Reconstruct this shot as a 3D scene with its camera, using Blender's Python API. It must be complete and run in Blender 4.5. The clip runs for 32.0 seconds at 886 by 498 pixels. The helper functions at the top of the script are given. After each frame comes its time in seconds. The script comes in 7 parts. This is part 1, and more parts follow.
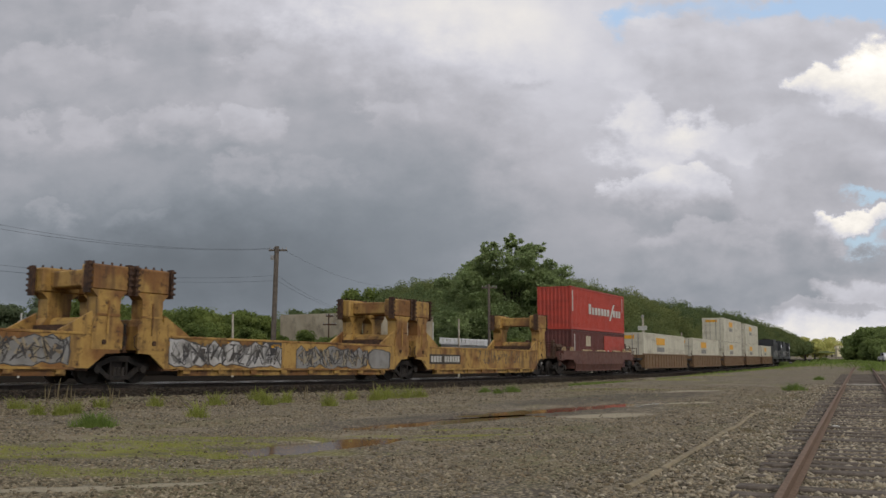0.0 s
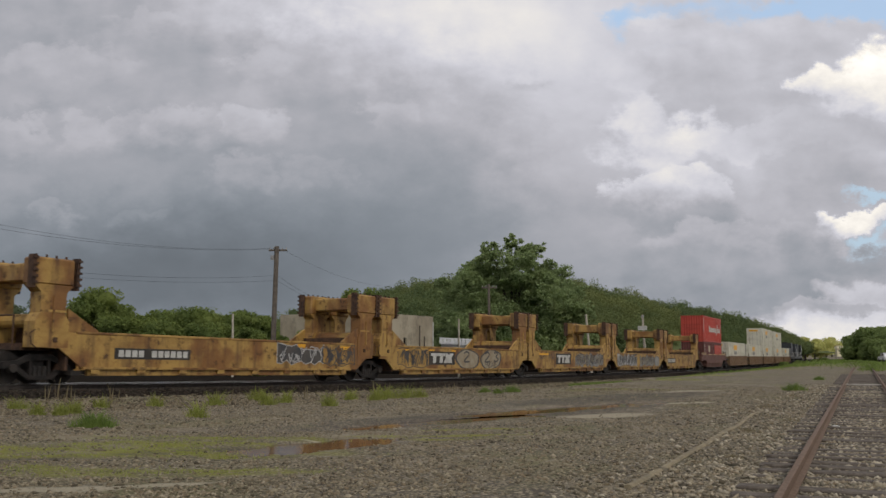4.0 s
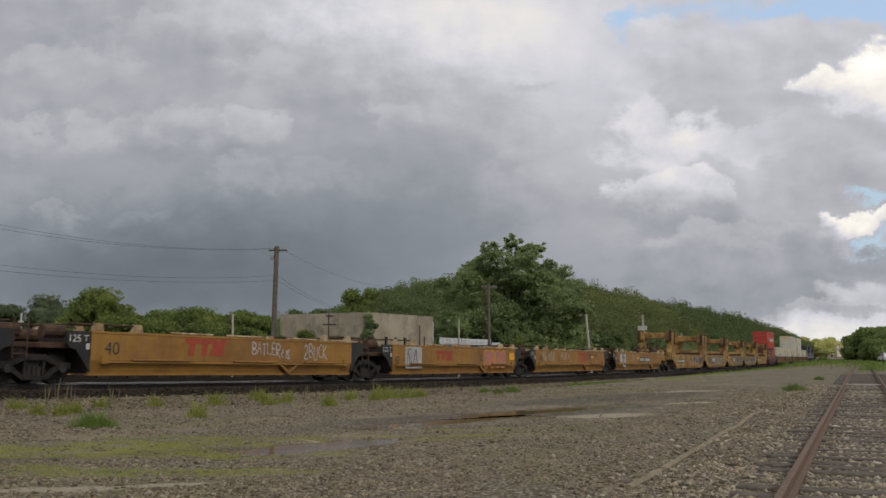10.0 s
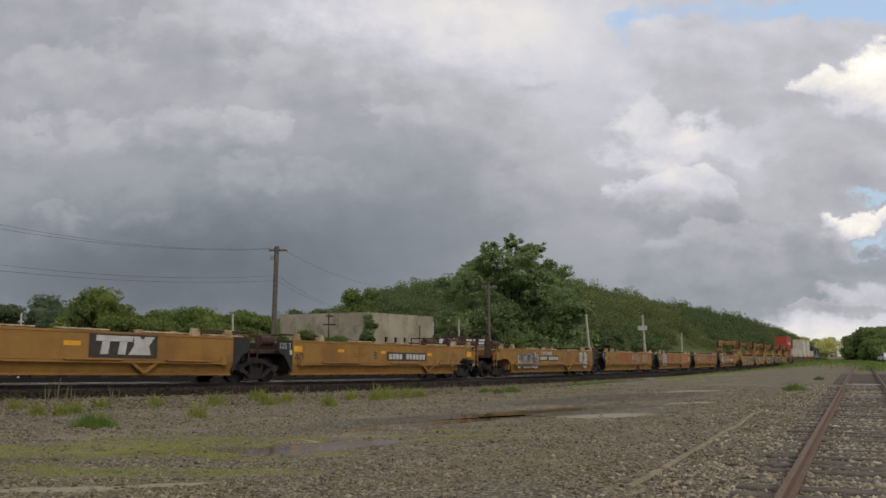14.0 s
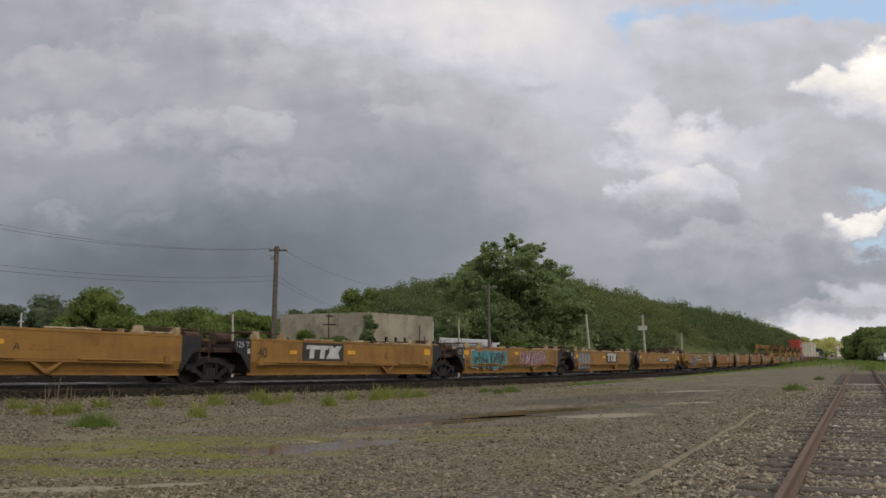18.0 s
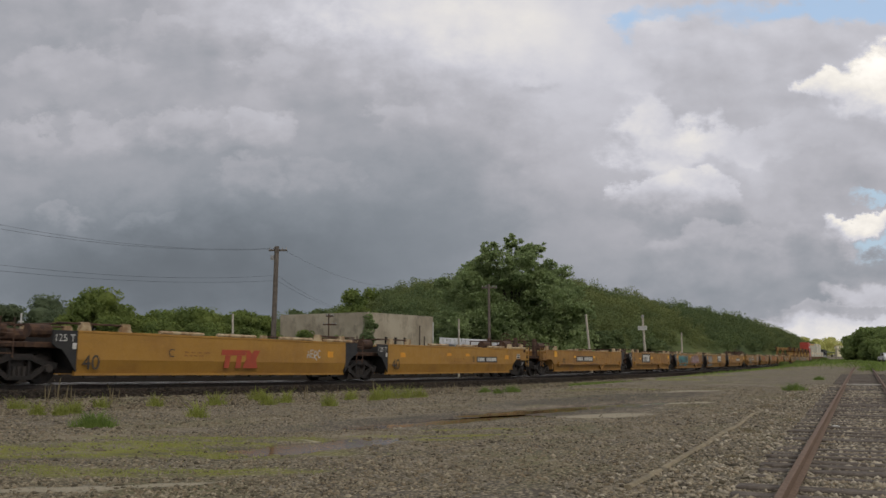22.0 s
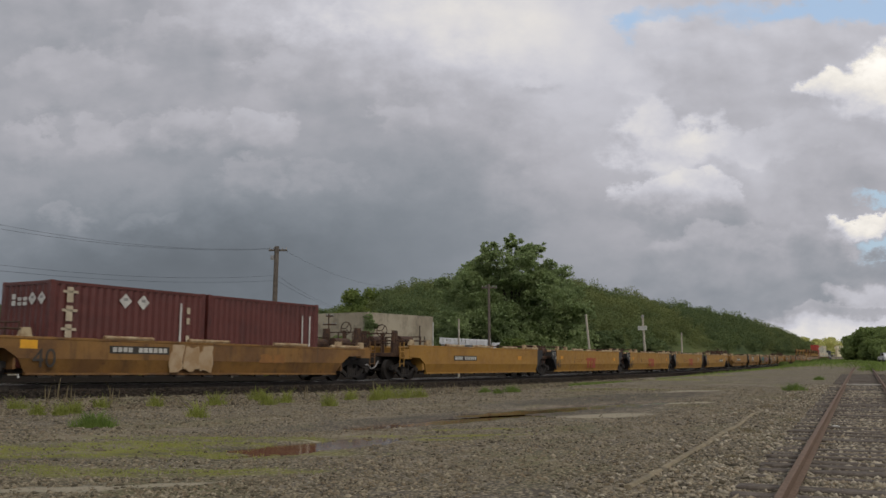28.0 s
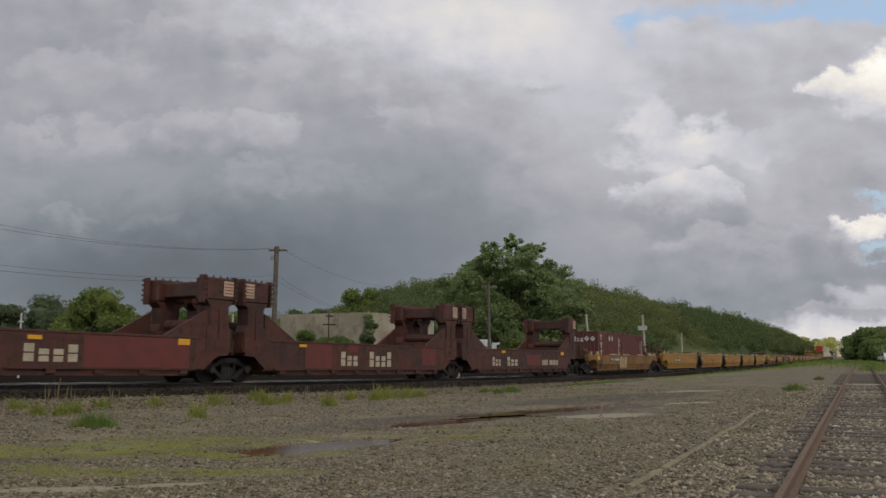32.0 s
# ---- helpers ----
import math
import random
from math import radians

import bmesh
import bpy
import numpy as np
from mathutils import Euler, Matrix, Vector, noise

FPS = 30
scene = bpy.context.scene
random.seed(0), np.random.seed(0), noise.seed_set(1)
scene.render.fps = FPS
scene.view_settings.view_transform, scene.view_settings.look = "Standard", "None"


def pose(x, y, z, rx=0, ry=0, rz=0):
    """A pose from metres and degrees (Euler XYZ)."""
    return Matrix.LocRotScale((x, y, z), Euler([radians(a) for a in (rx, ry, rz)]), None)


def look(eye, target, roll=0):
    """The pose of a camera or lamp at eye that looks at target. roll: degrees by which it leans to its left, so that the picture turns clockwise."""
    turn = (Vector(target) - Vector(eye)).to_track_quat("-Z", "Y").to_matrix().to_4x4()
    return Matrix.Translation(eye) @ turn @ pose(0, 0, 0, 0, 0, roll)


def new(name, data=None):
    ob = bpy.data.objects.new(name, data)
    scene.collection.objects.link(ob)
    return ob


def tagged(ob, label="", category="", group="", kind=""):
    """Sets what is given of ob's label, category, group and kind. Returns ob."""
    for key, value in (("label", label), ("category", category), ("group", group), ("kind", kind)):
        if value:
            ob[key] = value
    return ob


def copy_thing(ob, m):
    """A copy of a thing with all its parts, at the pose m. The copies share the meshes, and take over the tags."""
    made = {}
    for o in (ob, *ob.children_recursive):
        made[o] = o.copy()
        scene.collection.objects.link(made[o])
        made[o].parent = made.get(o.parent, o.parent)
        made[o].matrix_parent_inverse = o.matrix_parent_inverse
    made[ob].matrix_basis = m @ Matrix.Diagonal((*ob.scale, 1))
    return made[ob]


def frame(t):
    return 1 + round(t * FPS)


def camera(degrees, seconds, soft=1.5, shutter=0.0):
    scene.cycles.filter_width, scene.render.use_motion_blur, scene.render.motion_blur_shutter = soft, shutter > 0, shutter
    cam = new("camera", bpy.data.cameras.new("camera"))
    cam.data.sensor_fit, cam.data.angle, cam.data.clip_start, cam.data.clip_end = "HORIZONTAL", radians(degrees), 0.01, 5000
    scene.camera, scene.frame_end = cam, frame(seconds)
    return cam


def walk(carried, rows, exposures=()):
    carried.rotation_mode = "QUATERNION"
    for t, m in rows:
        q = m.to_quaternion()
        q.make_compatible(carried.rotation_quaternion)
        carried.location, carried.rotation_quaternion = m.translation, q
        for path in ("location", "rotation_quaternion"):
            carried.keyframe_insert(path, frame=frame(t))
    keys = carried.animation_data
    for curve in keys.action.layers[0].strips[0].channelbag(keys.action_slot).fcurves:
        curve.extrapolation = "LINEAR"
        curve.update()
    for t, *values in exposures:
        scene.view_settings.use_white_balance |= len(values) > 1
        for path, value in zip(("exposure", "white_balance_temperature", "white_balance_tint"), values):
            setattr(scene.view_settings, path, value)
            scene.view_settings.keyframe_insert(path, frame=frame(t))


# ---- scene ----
cam = camera(51.23, 32.0, soft=1.45, shutter=0.14)
EYE = Vector((0.0, 0.0, 1.435))
YAW, PITCH = radians(22.28), radians(6.383)
FWD = Vector((-math.sin(YAW) * math.cos(PITCH), math.cos(YAW) * math.cos(PITCH), math.sin(PITCH)))
walk(cam, [(0.0, look(EYE, EYE + FWD)), (32.0, look(EYE, EYE + FWD))], [(0.0, 0.06), (14.0, 0.06), (24.0, -0.02), (32.0, -0.07)])

# ---- world, sun, exposure ----
scene.view_settings.exposure = 0.0
SUN_ELEVATION, SUN_AZIMUTH = radians(42), radians(128)
world = bpy.data.worlds.new("overcast_sky")
scene.world = world
world.use_nodes = True
wt = world.node_tree
wt.nodes.clear()
w_sky = wt.nodes.new("ShaderNodeTexSky")
w_sky.sky_type, w_sky.sun_disc = "NISHITA", False
w_sky.sun_elevation, w_sky.sun_rotation = SUN_ELEVATION, SUN_AZIMUTH
w_dim = wt.nodes.new("ShaderNodeMix")
w_dim.data_type, w_dim.blend_type = "RGBA", "MULTIPLY"
w_dim.inputs[0].default_value = 1.0
w_dim.inputs[7].default_value = (0.1, 0.1, 0.1, 1)
w_noise = wt.nodes.new("ShaderNodeTexNoise")
w_noise.inputs["Scale"].default_value, w_noise.inputs["Detail"].default_value = 3.0, 5.0
w_coord = wt.nodes.new("ShaderNodeTexCoord")
w_ramp = wt.nodes.new("ShaderNodeValToRGB")
w_ramp.color_ramp.elements[0].color, w_ramp.color_ramp.elements[1].color = (0.48, 0.50, 0.54, 1), (0.84, 0.83, 0.83, 1)
w_mix = wt.nodes.new("ShaderNodeMix")
w_mix.data_type = "RGBA"
w_mix.inputs[0].default_value = 0.8
w_back = wt.nodes.new("ShaderNodeBackground")
w_back.inputs["Strength"].default_value = 1.0
w_out = wt.nodes.new("ShaderNodeOutputWorld")
wt.links.new(w_coord.outputs["Generated"], w_noise.inputs["Vector"])
wt.links.new(w_noise.outputs["Fac"], w_ramp.inputs[0])
wt.links.new(w_sky.outputs[0], w_dim.inputs[6])
wt.links.new(w_dim.outputs[2], w_mix.inputs[6])
wt.links.new(w_ramp.outputs[0], w_mix.inputs[7])
wt.links.new(w_mix.outputs[2], w_back.inputs[0])
wt.links.new(w_back.outputs[0], w_out.inputs[0])

sun = new("sun", bpy.data.lights.new("sun", "SUN"))
sun.data.energy, sun.data.angle, sun.data.color = 1.15, radians(14), (1.0, 0.93, 0.83)
sun_way = Vector((math.sin(SUN_AZIMUTH) * math.cos(SUN_ELEVATION), math.cos(SUN_AZIMUTH) * math.cos(SUN_ELEVATION), math.sin(SUN_ELEVATION)))
sun.matrix_basis = look(sun_way * 50, (0, 0, 0))


# ---- materials ----
class Nodes:
    """Short hand for building a node tree."""

    def __init__(self, name):
        self.m = bpy.data.materials.new(name)
        self.m.use_nodes = True
        self.t = self.m.node_tree
        self.t.nodes.clear()

    def add(self, kind, **inputs):
        n = self.t.nodes.new(kind)
        return n

    def put(self, a, socket):
        if isinstance(a, bpy.types.NodeSocket):
            self.t.links.new(a, socket)
        elif a is not None:
            socket.default_value = a

    def math(self, op, a, b=None, clamp=False):
        n = self.t.nodes.new("ShaderNodeMath")
        n.operation, n.use_clamp = op, clamp
        self.put(a, n.inputs[0])
        self.put(b, n.inputs[1])
        return n.outputs[0]

    def dot(self, a, v):
        n = self.t.nodes.new("ShaderNodeVectorMath")
        n.operation = "DOT_PRODUCT"
        self.put(a, n.inputs[0])
        n.inputs[1].default_value = v
        return n.outputs["Value"]

    def coord(self, which="Object", scale=(1, 1, 1), random=False):
        c = self.t.nodes.new("ShaderNodeTexCoord").outputs[which]
        m = self.t.nodes.new("ShaderNodeMapping")
        m.inputs["Scale"].default_value = scale
        if random:
            r = self.t.nodes.new("ShaderNodeObjectInfo").outputs["Random"]
            k = self.t.nodes.new("ShaderNodeVectorMath")
            k.operation = "SCALE"
            k.inputs[0].default_value = (37, 19, 23)
            self.put(r, k.inputs["Scale"])
            self.put(k.outputs[0], m.inputs["Location"])
        self.put(c, m.inputs["Vector"])
        return m.outputs[0]

    def noise(self, vec, scale=1.0, detail=4.0, rough=0.55, distort=0.0):
        n = self.t.nodes.new("ShaderNodeTexNoise")
        self.put(vec, n.inputs["Vector"])
        n.inputs["Scale"].default_value, n.inputs["Detail"].default_value = scale, detail
        n.inputs["Roughness"].default_value, n.inputs["Distortion"].default_value = rough, distort
        return n.outputs["Fac"]

    def ramp(self, a, lo, hi, low=0.0, high=1.0):
        n = self.t.nodes.new("ShaderNodeMapRange")
        n.interpolation_type = "SMOOTHSTEP"
        self.put(a, n.inputs["Value"])
        for k, v in (("From Min", lo), ("From Max", hi), ("To Min", low), ("To Max", high)):
            self.put(v, n.inputs[k])
        return n.outputs[0]

    def mix(self, f, a, b, blend="MIX"):
        n = self.t.nodes.new("ShaderNodeMix")
        n.data_type, n.blend_type = "RGBA", blend
        self.put(f, n.inputs[0])
        self.put(a if isinstance(a, bpy.types.NodeSocket) else (*a, 1), n.inputs[6])
        self.put(b if isinstance(b, bpy.types.NodeSocket) else (*b, 1), n.inputs[7])
        return n.outputs[2]

    def shade(self, color, rough=0.7, metal=0.0, bump=None, depth=0.01, spec=0.5):
        b = self.t.nodes.new("ShaderNodeBsdfPrincipled")
        self.put(color if isinstance(color, bpy.types.NodeSocket) else (*color, 1), b.inputs["Base Color"])
        self.put(rough, b.inputs["Roughness"])
        self.put(metal, b.inputs["Metallic"])
        b.inputs["Specular IOR Level"].default_value = spec
        if bump is not None:
            k = self.t.nodes.new("ShaderNodeBump")
            k.inputs["Distance"].default_value = depth
            self.put(bump, k.inputs["Height"])
            self.put(k.outputs[0], b.inputs["Normal"])
        return b.outputs[0]

    def done(self, shader):
        o = self.t.nodes.new("ShaderNodeOutputMaterial")
        self.put(shader, o.inputs[0])
        return self.m


def paint(name, base, stain, streak, rough=0.62, stain_at=(0.5, 0.72), streak_at=(0.52, 0.75), rust=(0.10, 0.045, 0.02), rust_at=(0.62, 0.7), metal=0.0, dirt=0.55):
    """Weathered paint: broad fading, runs down the sheet, rust spots."""
    n = Nodes(name)
    c = n.coord(random=True)
    broad = n.noise(c, 0.55, 4)
    runs = n.noise(n.coord(scale=(2.6, 2.6, 0.35), random=True), 1.0, 5, 0.6)
    spots = n.noise(c, 3.2, 7, 0.68)
    fine = n.noise(c, 22.0, 3)
    col = n.mix(n.ramp(broad, *stain_at), base, stain)
    col = n.mix(n.math("MULTIPLY", n.ramp(runs, *streak_at), 1.36 * dirt), col, streak)
    grime = n.noise(n.coord(scale=(0.22, 0.22, 1.5), random=True), 1.0, 6, 0.62)
    col = n.mix(n.ramp(grime, 0.46, 0.72, 0.0, dirt), col, n.mix(1.0, col, (0.42, 0.36, 0.32), "MULTIPLY"))
    col = n.mix(n.ramp(spots, *rust_at), col, rust)
    col = n.mix(n.ramp(fine, 0.2, 0.8, 0.0, 0.28), col, n.mix(1.0, col, (0.45, 0.42, 0.4), "MULTIPLY"))
    return n.done(n.shade(col, n.ramp(spots, 0.3, 0.8, rough - 0.1, rough + 0.2), metal, n.math("ADD", n.math("MULTIPLY", spots, 0.5), n.math("MULTIPLY", broad, 2.0)), 0.012))


def plain(name, base, second=None, scale=4.0, rough=0.8, metal=0.0, bump=0.006, lo=0.35, hi=0.65, spec=0.4):
    n = Nodes(name)
    c = n.coord(random=True)
    f = n.noise(c, scale, 6, 0.62)
    col = n.mix(n.ramp(f, lo, hi), base, second or tuple(0.6 * v for v in base))
    return n.done(n.shade(col, rough, metal, f, bump, spec))


YELLOW = paint("faded_yellow_paint", (0.305, 0.155, 0.028), (0.225, 0.108, 0.024), (0.135, 0.066, 0.022), stain_at=(0.42, 0.66), streak_at=(0.46, 0.76), rust_at=(0.63, 0.78), dirt=0.28)
YELLOW_NEW = paint("yellow_paint", (0.345, 0.18, 0.028), (0.275, 0.138, 0.025), (0.185, 0.09, 0.025), stain_at=(0.44, 0.68), streak_at=(0.48, 0.78), rust_at=(0.68, 0.82), dirt=0.2)
YELLOW_DIM = paint("dirty_yellow_paint", (0.24, 0.12, 0.028), (0.15, 0.072, 0.022), (0.075, 0.038, 0.018), stain_at=(0.42, 0.62), streak_at=(0.46, 0.74), rust_at=(0.58, 0.74), dirt=0.5)
YELLOW_OLD = paint("rusty_yellow_paint", (0.41, 0.25, 0.065), (0.215, 0.098, 0.025), (0.095, 0.044, 0.019), stain_at=(0.45, 0.60), streak_at=(0.48, 0.70), rust=(0.068, 0.032, 0.016), rust_at=(0.53, 0.70))
MAROON = paint("rusty_maroon_paint", (0.092, 0.026, 0.015), (0.060, 0.023, 0.014), (0.030, 0.017, 0.012), stain_at=(0.42, 0.62), streak_at=(0.44, 0.70), rust=(0.032, 0.020, 0.015), rust_at=(0.56, 0.68))
BROWN_CAR = paint("brown_car_paint", (0.17, 0.10, 0.045), (0.16, 0.075, 0.03), (0.11, 0.055, 0.03))
OXIDE_CAR = paint("oxide_red_car_paint", (0.13, 0.055, 0.04), (0.11, 0.045, 0.035), (0.08, 0.04, 0.03))
RED_BOX = paint("red_container_paint", (0.40, 0.042, 0.022), (0.36, 0.038, 0.021), (0.30, 0.035, 0.022), rough=0.5, rust_at=(0.75, 0.85))
MAROON_BOX = paint("maroon_container_paint", (0.105, 0.024, 0.018), (0.088, 0.022, 0.017), (0.07, 0.019, 0.015), rough=0.5, rust_at=(0.75, 0.85))
WHITE_BOX = paint("white_container_paint", (0.57, 0.54, 0.43), (0.48, 0.45, 0.35), (0.35, 0.325, 0.25), rough=0.5, rust_at=(0.78, 0.86), rust=(0.25, 0.2, 0.16))
LOCO_BLACK = paint("black_locomotive_paint", (0.028, 0.030, 0.034), (0.035, 0.035, 0.036), (0.05, 0.045, 0.04), rough=0.45, rust_at=(0.75, 0.85))
BLACK = plain("grimy_black_steel", (0.017, 0.015, 0.014), (0.034, 0.027, 0.022), 3.0, 0.75)
END_BLACK = plain("black_end_paint", (0.016, 0.016, 0.017), (0.028, 0.026, 0.024), 2.0, 0.6)
TRUCK = plain("greasy_truck_steel", (0.010, 0.009, 0.008), (0.024, 0.018, 0.015), 5.0, 0.8)
WHEEL = plain("wheel_steel", (0.014, 0.012, 0.011), (0.028, 0.022, 0.018), 6.0, 0.7, 0.2)
RUSTY = plain("rusted_brown_steel", (0.085, 0.044, 0.024), (0.036, 0.020, 0.014), 5.0, 0.85)
GUIDE = plain("worn_pale_guide_paint", (0.42, 0.33, 0.20), (0.22, 0.13, 0.06), 3.0, 0.7)
STRIPE = plain("reflective_yellow_sheet", (0.72, 0.36, 0.02), (0.62, 0.30, 0.02), 3.0, 0.5)
ORANGE_STRIPE = plain("faded_orange_sheet", (0.60, 0.27, 0.02), (0.52, 0.22, 0.02), 3.0, 0.55)
WHITE = plain("white_lettering_paint", (0.52, 0.51, 0.47), (0.40, 0.385, 0.35), 3.0, 0.65)
CREAM = plain("cream_lettering_paint", (0.46, 0.39, 0.28), (0.36, 0.30, 0.215), 3.0, 0.65)
DARK_INK = plain("black_lettering_paint", (0.030, 0.026, 0.022), (0.05, 0.042, 0.034), 3.0, 0.65)
RED_INK = plain("red_lettering_paint", (0.33, 0.055, 0.025), (0.27, 0.05, 0.025), 3.0, 0.6)
FADED_INK = plain("faded_brown_lettering", (0.21, 0.095, 0.03), (0.26, 0.12, 0.03), 3.0, 0.65)
GREY_SPRAY = plain("grey_spray_paint", (0.24, 0.235, 0.225), (0.18, 0.172, 0.16), 2.0, 0.6)
WHITE_SPRAY = plain("white_spray_paint", (0.44, 0.43, 0.42), (0.31, 0.295, 0.275), 2.0, 0.6)
TAN_SPRAY = plain("tan_spray_paint", (0.30, 0.265, 0.19), (0.24, 0.18, 0.11), 2.0, 0.6)
DARK_SPRAY = plain("dark_spray_paint", (0.045, 0.044, 0.048), (0.08, 0.07, 0.06), 2.0, 0.6)
TEAL_SPRAY = plain("teal_spray_paint", (0.055, 0.235, 0.25), (0.075, 0.27, 0.265), 2.0, 0.6)
MAGENTA_SPRAY = plain("magenta_spray_paint", (0.33, 0.12, 0.15), (0.36, 0.17, 0.12), 2.0, 0.6)
VIOLET_SPRAY = plain("violet_spray_paint", (0.20, 0.075, 0.115), (0.22, 0.10, 0.09), 2.0, 0.6)
PATCH_RED = plain("fresh_red_patch_paint", (0.14, 0.034, 0.027), (0.115, 0.031, 0.025), 2.0, 0.6)
PATCH_TAN = plain("peeled_primer", (0.40, 0.30, 0.19), (0.31, 0.20, 0.10), 2.0, 0.7)
POLE_WOOD = plain("weathered_pole_wood", (0.135, 0.112, 0.09), (0.09, 0.074, 0.06), 3.0, 0.9)
PALE_POLE = plain("pale_pole", (0.42, 0.38, 0.31), (0.33, 0.29, 0.23), 3.0, 0.8)
CABLE = plain("black_cable", (0.04, 0.04, 0.043), None, 1.0, 0.7)
PORCELAIN = plain("grey_insulator", (0.30, 0.29, 0.28), None, 3.0, 0.3)
TIE = plain("weathered_tie_wood", (0.135, 0.112, 0.09), (0.075, 0.06, 0.048), 9.0, 0.92, 0.0, 0.02)
RAIL_RUST = plain("rusty_rail", (0.185, 0.122, 0.080), (0.125, 0.078, 0.050), 14.0, 0.75, 0.2)
RAIL_DARK = plain("dark_rail_web", (0.045, 0.036, 0.030), None, 8.0, 0.8)
RAIL_TOP = plain("polished_rail_head", (0.80, 0.79, 0.77), (0.68, 0.67, 0.65), 3.0, 0.45, 1.0)
PLANK = plain("bleached_plank", (0.46, 0.43, 0.38), (0.33, 0.30, 0.26), 8.0, 0.85)
METAL_ROOF = plain("white_metal_roof", (0.62, 0.62, 0.62), (0.50, 0.50, 0.50), 0.8, 0.5)
CAR_PAINT = plain("white_car_paint", (0.65, 0.65, 0.66), None, 1.0, 0.3)
CAR_GLASS = plain("dark_car_glass", (0.02, 0.02, 0.025), None, 1.0, 0.1)
TRUNK = plain("tree_bark", (0.075, 0.060, 0.048), (0.045, 0.036, 0.030), 6.0, 0.95)
# pale concrete of the far building, with sunlight put into the colour
PALE_STONE = plain("pale_concrete_sun_painted", (0.80, 0.72, 0.50), (0.72, 0.64, 0.44), 1.0, 0.8)


def concrete():
    n = Nodes("stained_concrete")
    c = n.coord()
    broad = n.noise(c, 0.35, 5)
    runs = n.noise(n.coord(scale=(0.9, 0.9, 0.7)), 1.0, 7, 0.68)
    spots = n.noise(c, 2.5, 7, 0.7)
    col = n.mix(n.ramp(broad, 0.35, 0.65), (0.385, 0.335, 0.245), (0.27, 0.228, 0.162))
    col = n.mix(n.ramp(runs, 0.48, 0.68, 0.0, 0.6), col, (0.14, 0.12, 0.085))
    col = n.mix(n.ramp(spots, 0.62, 0.72, 0.0, 0.7), col, (0.20, 0.165, 0.13))
    return n.done(n.shade(col, 0.9, 0.0, spots, 0.03))


CONCRETE = concrete()


def foliage(name, dark, light, tip, drift=0.16, crowns=0.5):
    """Leaves: each a little different, drifting in tone from crown to crown and over the whole stand."""
    n = Nodes(name)
    g = n.t.nodes.new("ShaderNodeNewGeometry")
    rnd = g.outputs["Random Per Island"]
    c = n.coord()
    big = n.noise(c, drift, 4)
    mid = n.noise(c, crowns, 2)
    col = n.mix(n.ramp(n.math("ADD", n.math("MULTIPLY", rnd, 0.35), n.math("MULTIPLY", n.ramp(mid, 0.3, 0.7), 0.65)), 0.0, 1.0), dark, light)
    col = n.mix(n.ramp(big, 0.45, 0.70, 0.0, 0.75), col, tip)
    d = n.shade(col, 0.75, 0.0, None, 0.0, 0.15)
    tr = n.t.nodes.new("ShaderNodeBsdfTranslucent")
    n.put(col, tr.inputs[0])
    m = n.t.nodes.new("ShaderNodeMixShader")
    m.inputs[0].default_value = 0.5
    n.put(d, m.inputs[1])
    n.put(tr.outputs[0], m.inputs[2])
    return n.done(m.outputs[0])


LEAF_DARK = foliage("dark_tree_leaves", (0.25, 0.32, 0.145), (0.28, 0.345, 0.15), (0.30, 0.36, 0.15))
LEAF_BUSH = foliage("bright_bush_leaves", (0.112, 0.155, 0.048), (0.21, 0.26, 0.072), (0.275, 0.31, 0.08))
LEAF_GREY = foliage("grey_green_leaves", (0.10, 0.132, 0.075), (0.15, 0.187, 0.10), (0.165, 0.195, 0.10))
LEAF_HILL = foliage("hill_forest_leaves", (0.108, 0.148, 0.068), (0.172, 0.212, 0.082), (0.235, 0.252, 0.09), 0.02, 0.11)
# far leaves: a distant patch of sunlight is put into this pale yellow
LEAF_FAR = foliage("far_leaves_sun_painted", (0.46, 0.47, 0.15), (0.62, 0.60, 0.22), (0.66, 0.62, 0.28))
LEAF_RIGHT = foliage("deep_green_leaves", (0.16, 0.215, 0.075), (0.245, 0.305, 0.105), (0.27, 0.325, 0.11))
GRASS = foliage("yellow_green_grass", (0.21, 0.24, 0.055), (0.33, 0.355, 0.085), (0.37, 0.37, 0.11), 0.16, 3.0)
GRASS_DARK = foliage("green_grass", (0.12, 0.18, 0.045), (0.20, 0.27, 0.065), (0.24, 0.30, 0.075), 0.16, 3.0)
STRAW = foliage("dry_weed_stalks", (0.15, 0.12, 0.065), (0.25, 0.205, 0.12), (0.21, 0.175, 0.10))


GREENS = [(-10.8, 10.3, 9.0, 1.0), (-10.7, 11.2, 5.0, 0.6), (-9.9, 11.6, 5.0, 0.6), (-9.7, 13.2, 4.0, 0.5), (-9.7, 12.2, 4.0, 0.5), (-8.3, 9.1, 5.0, 0.5), (-7.6, 9.4, 4.0, 0.3), (-9.3, 8.7, 3.0, 0.6), (-6.4, 15.4, 3.0, 0.3), (-6.6, 14.5, 3.0, 0.3), (-6.3, 16.9, 2.0, 0.3), (-7.3, 36.1, 4.0, 1.0), (-7.7, 61.1, 5.0, 1.5), (-6.2, 89.2, 9.0, 2.0), (-3.8, 120.6, 12.0, 2.5), (-8.4, 10.9, 3.0, 0.3), (-7.8, 50.4, 4.0, 1.0)]
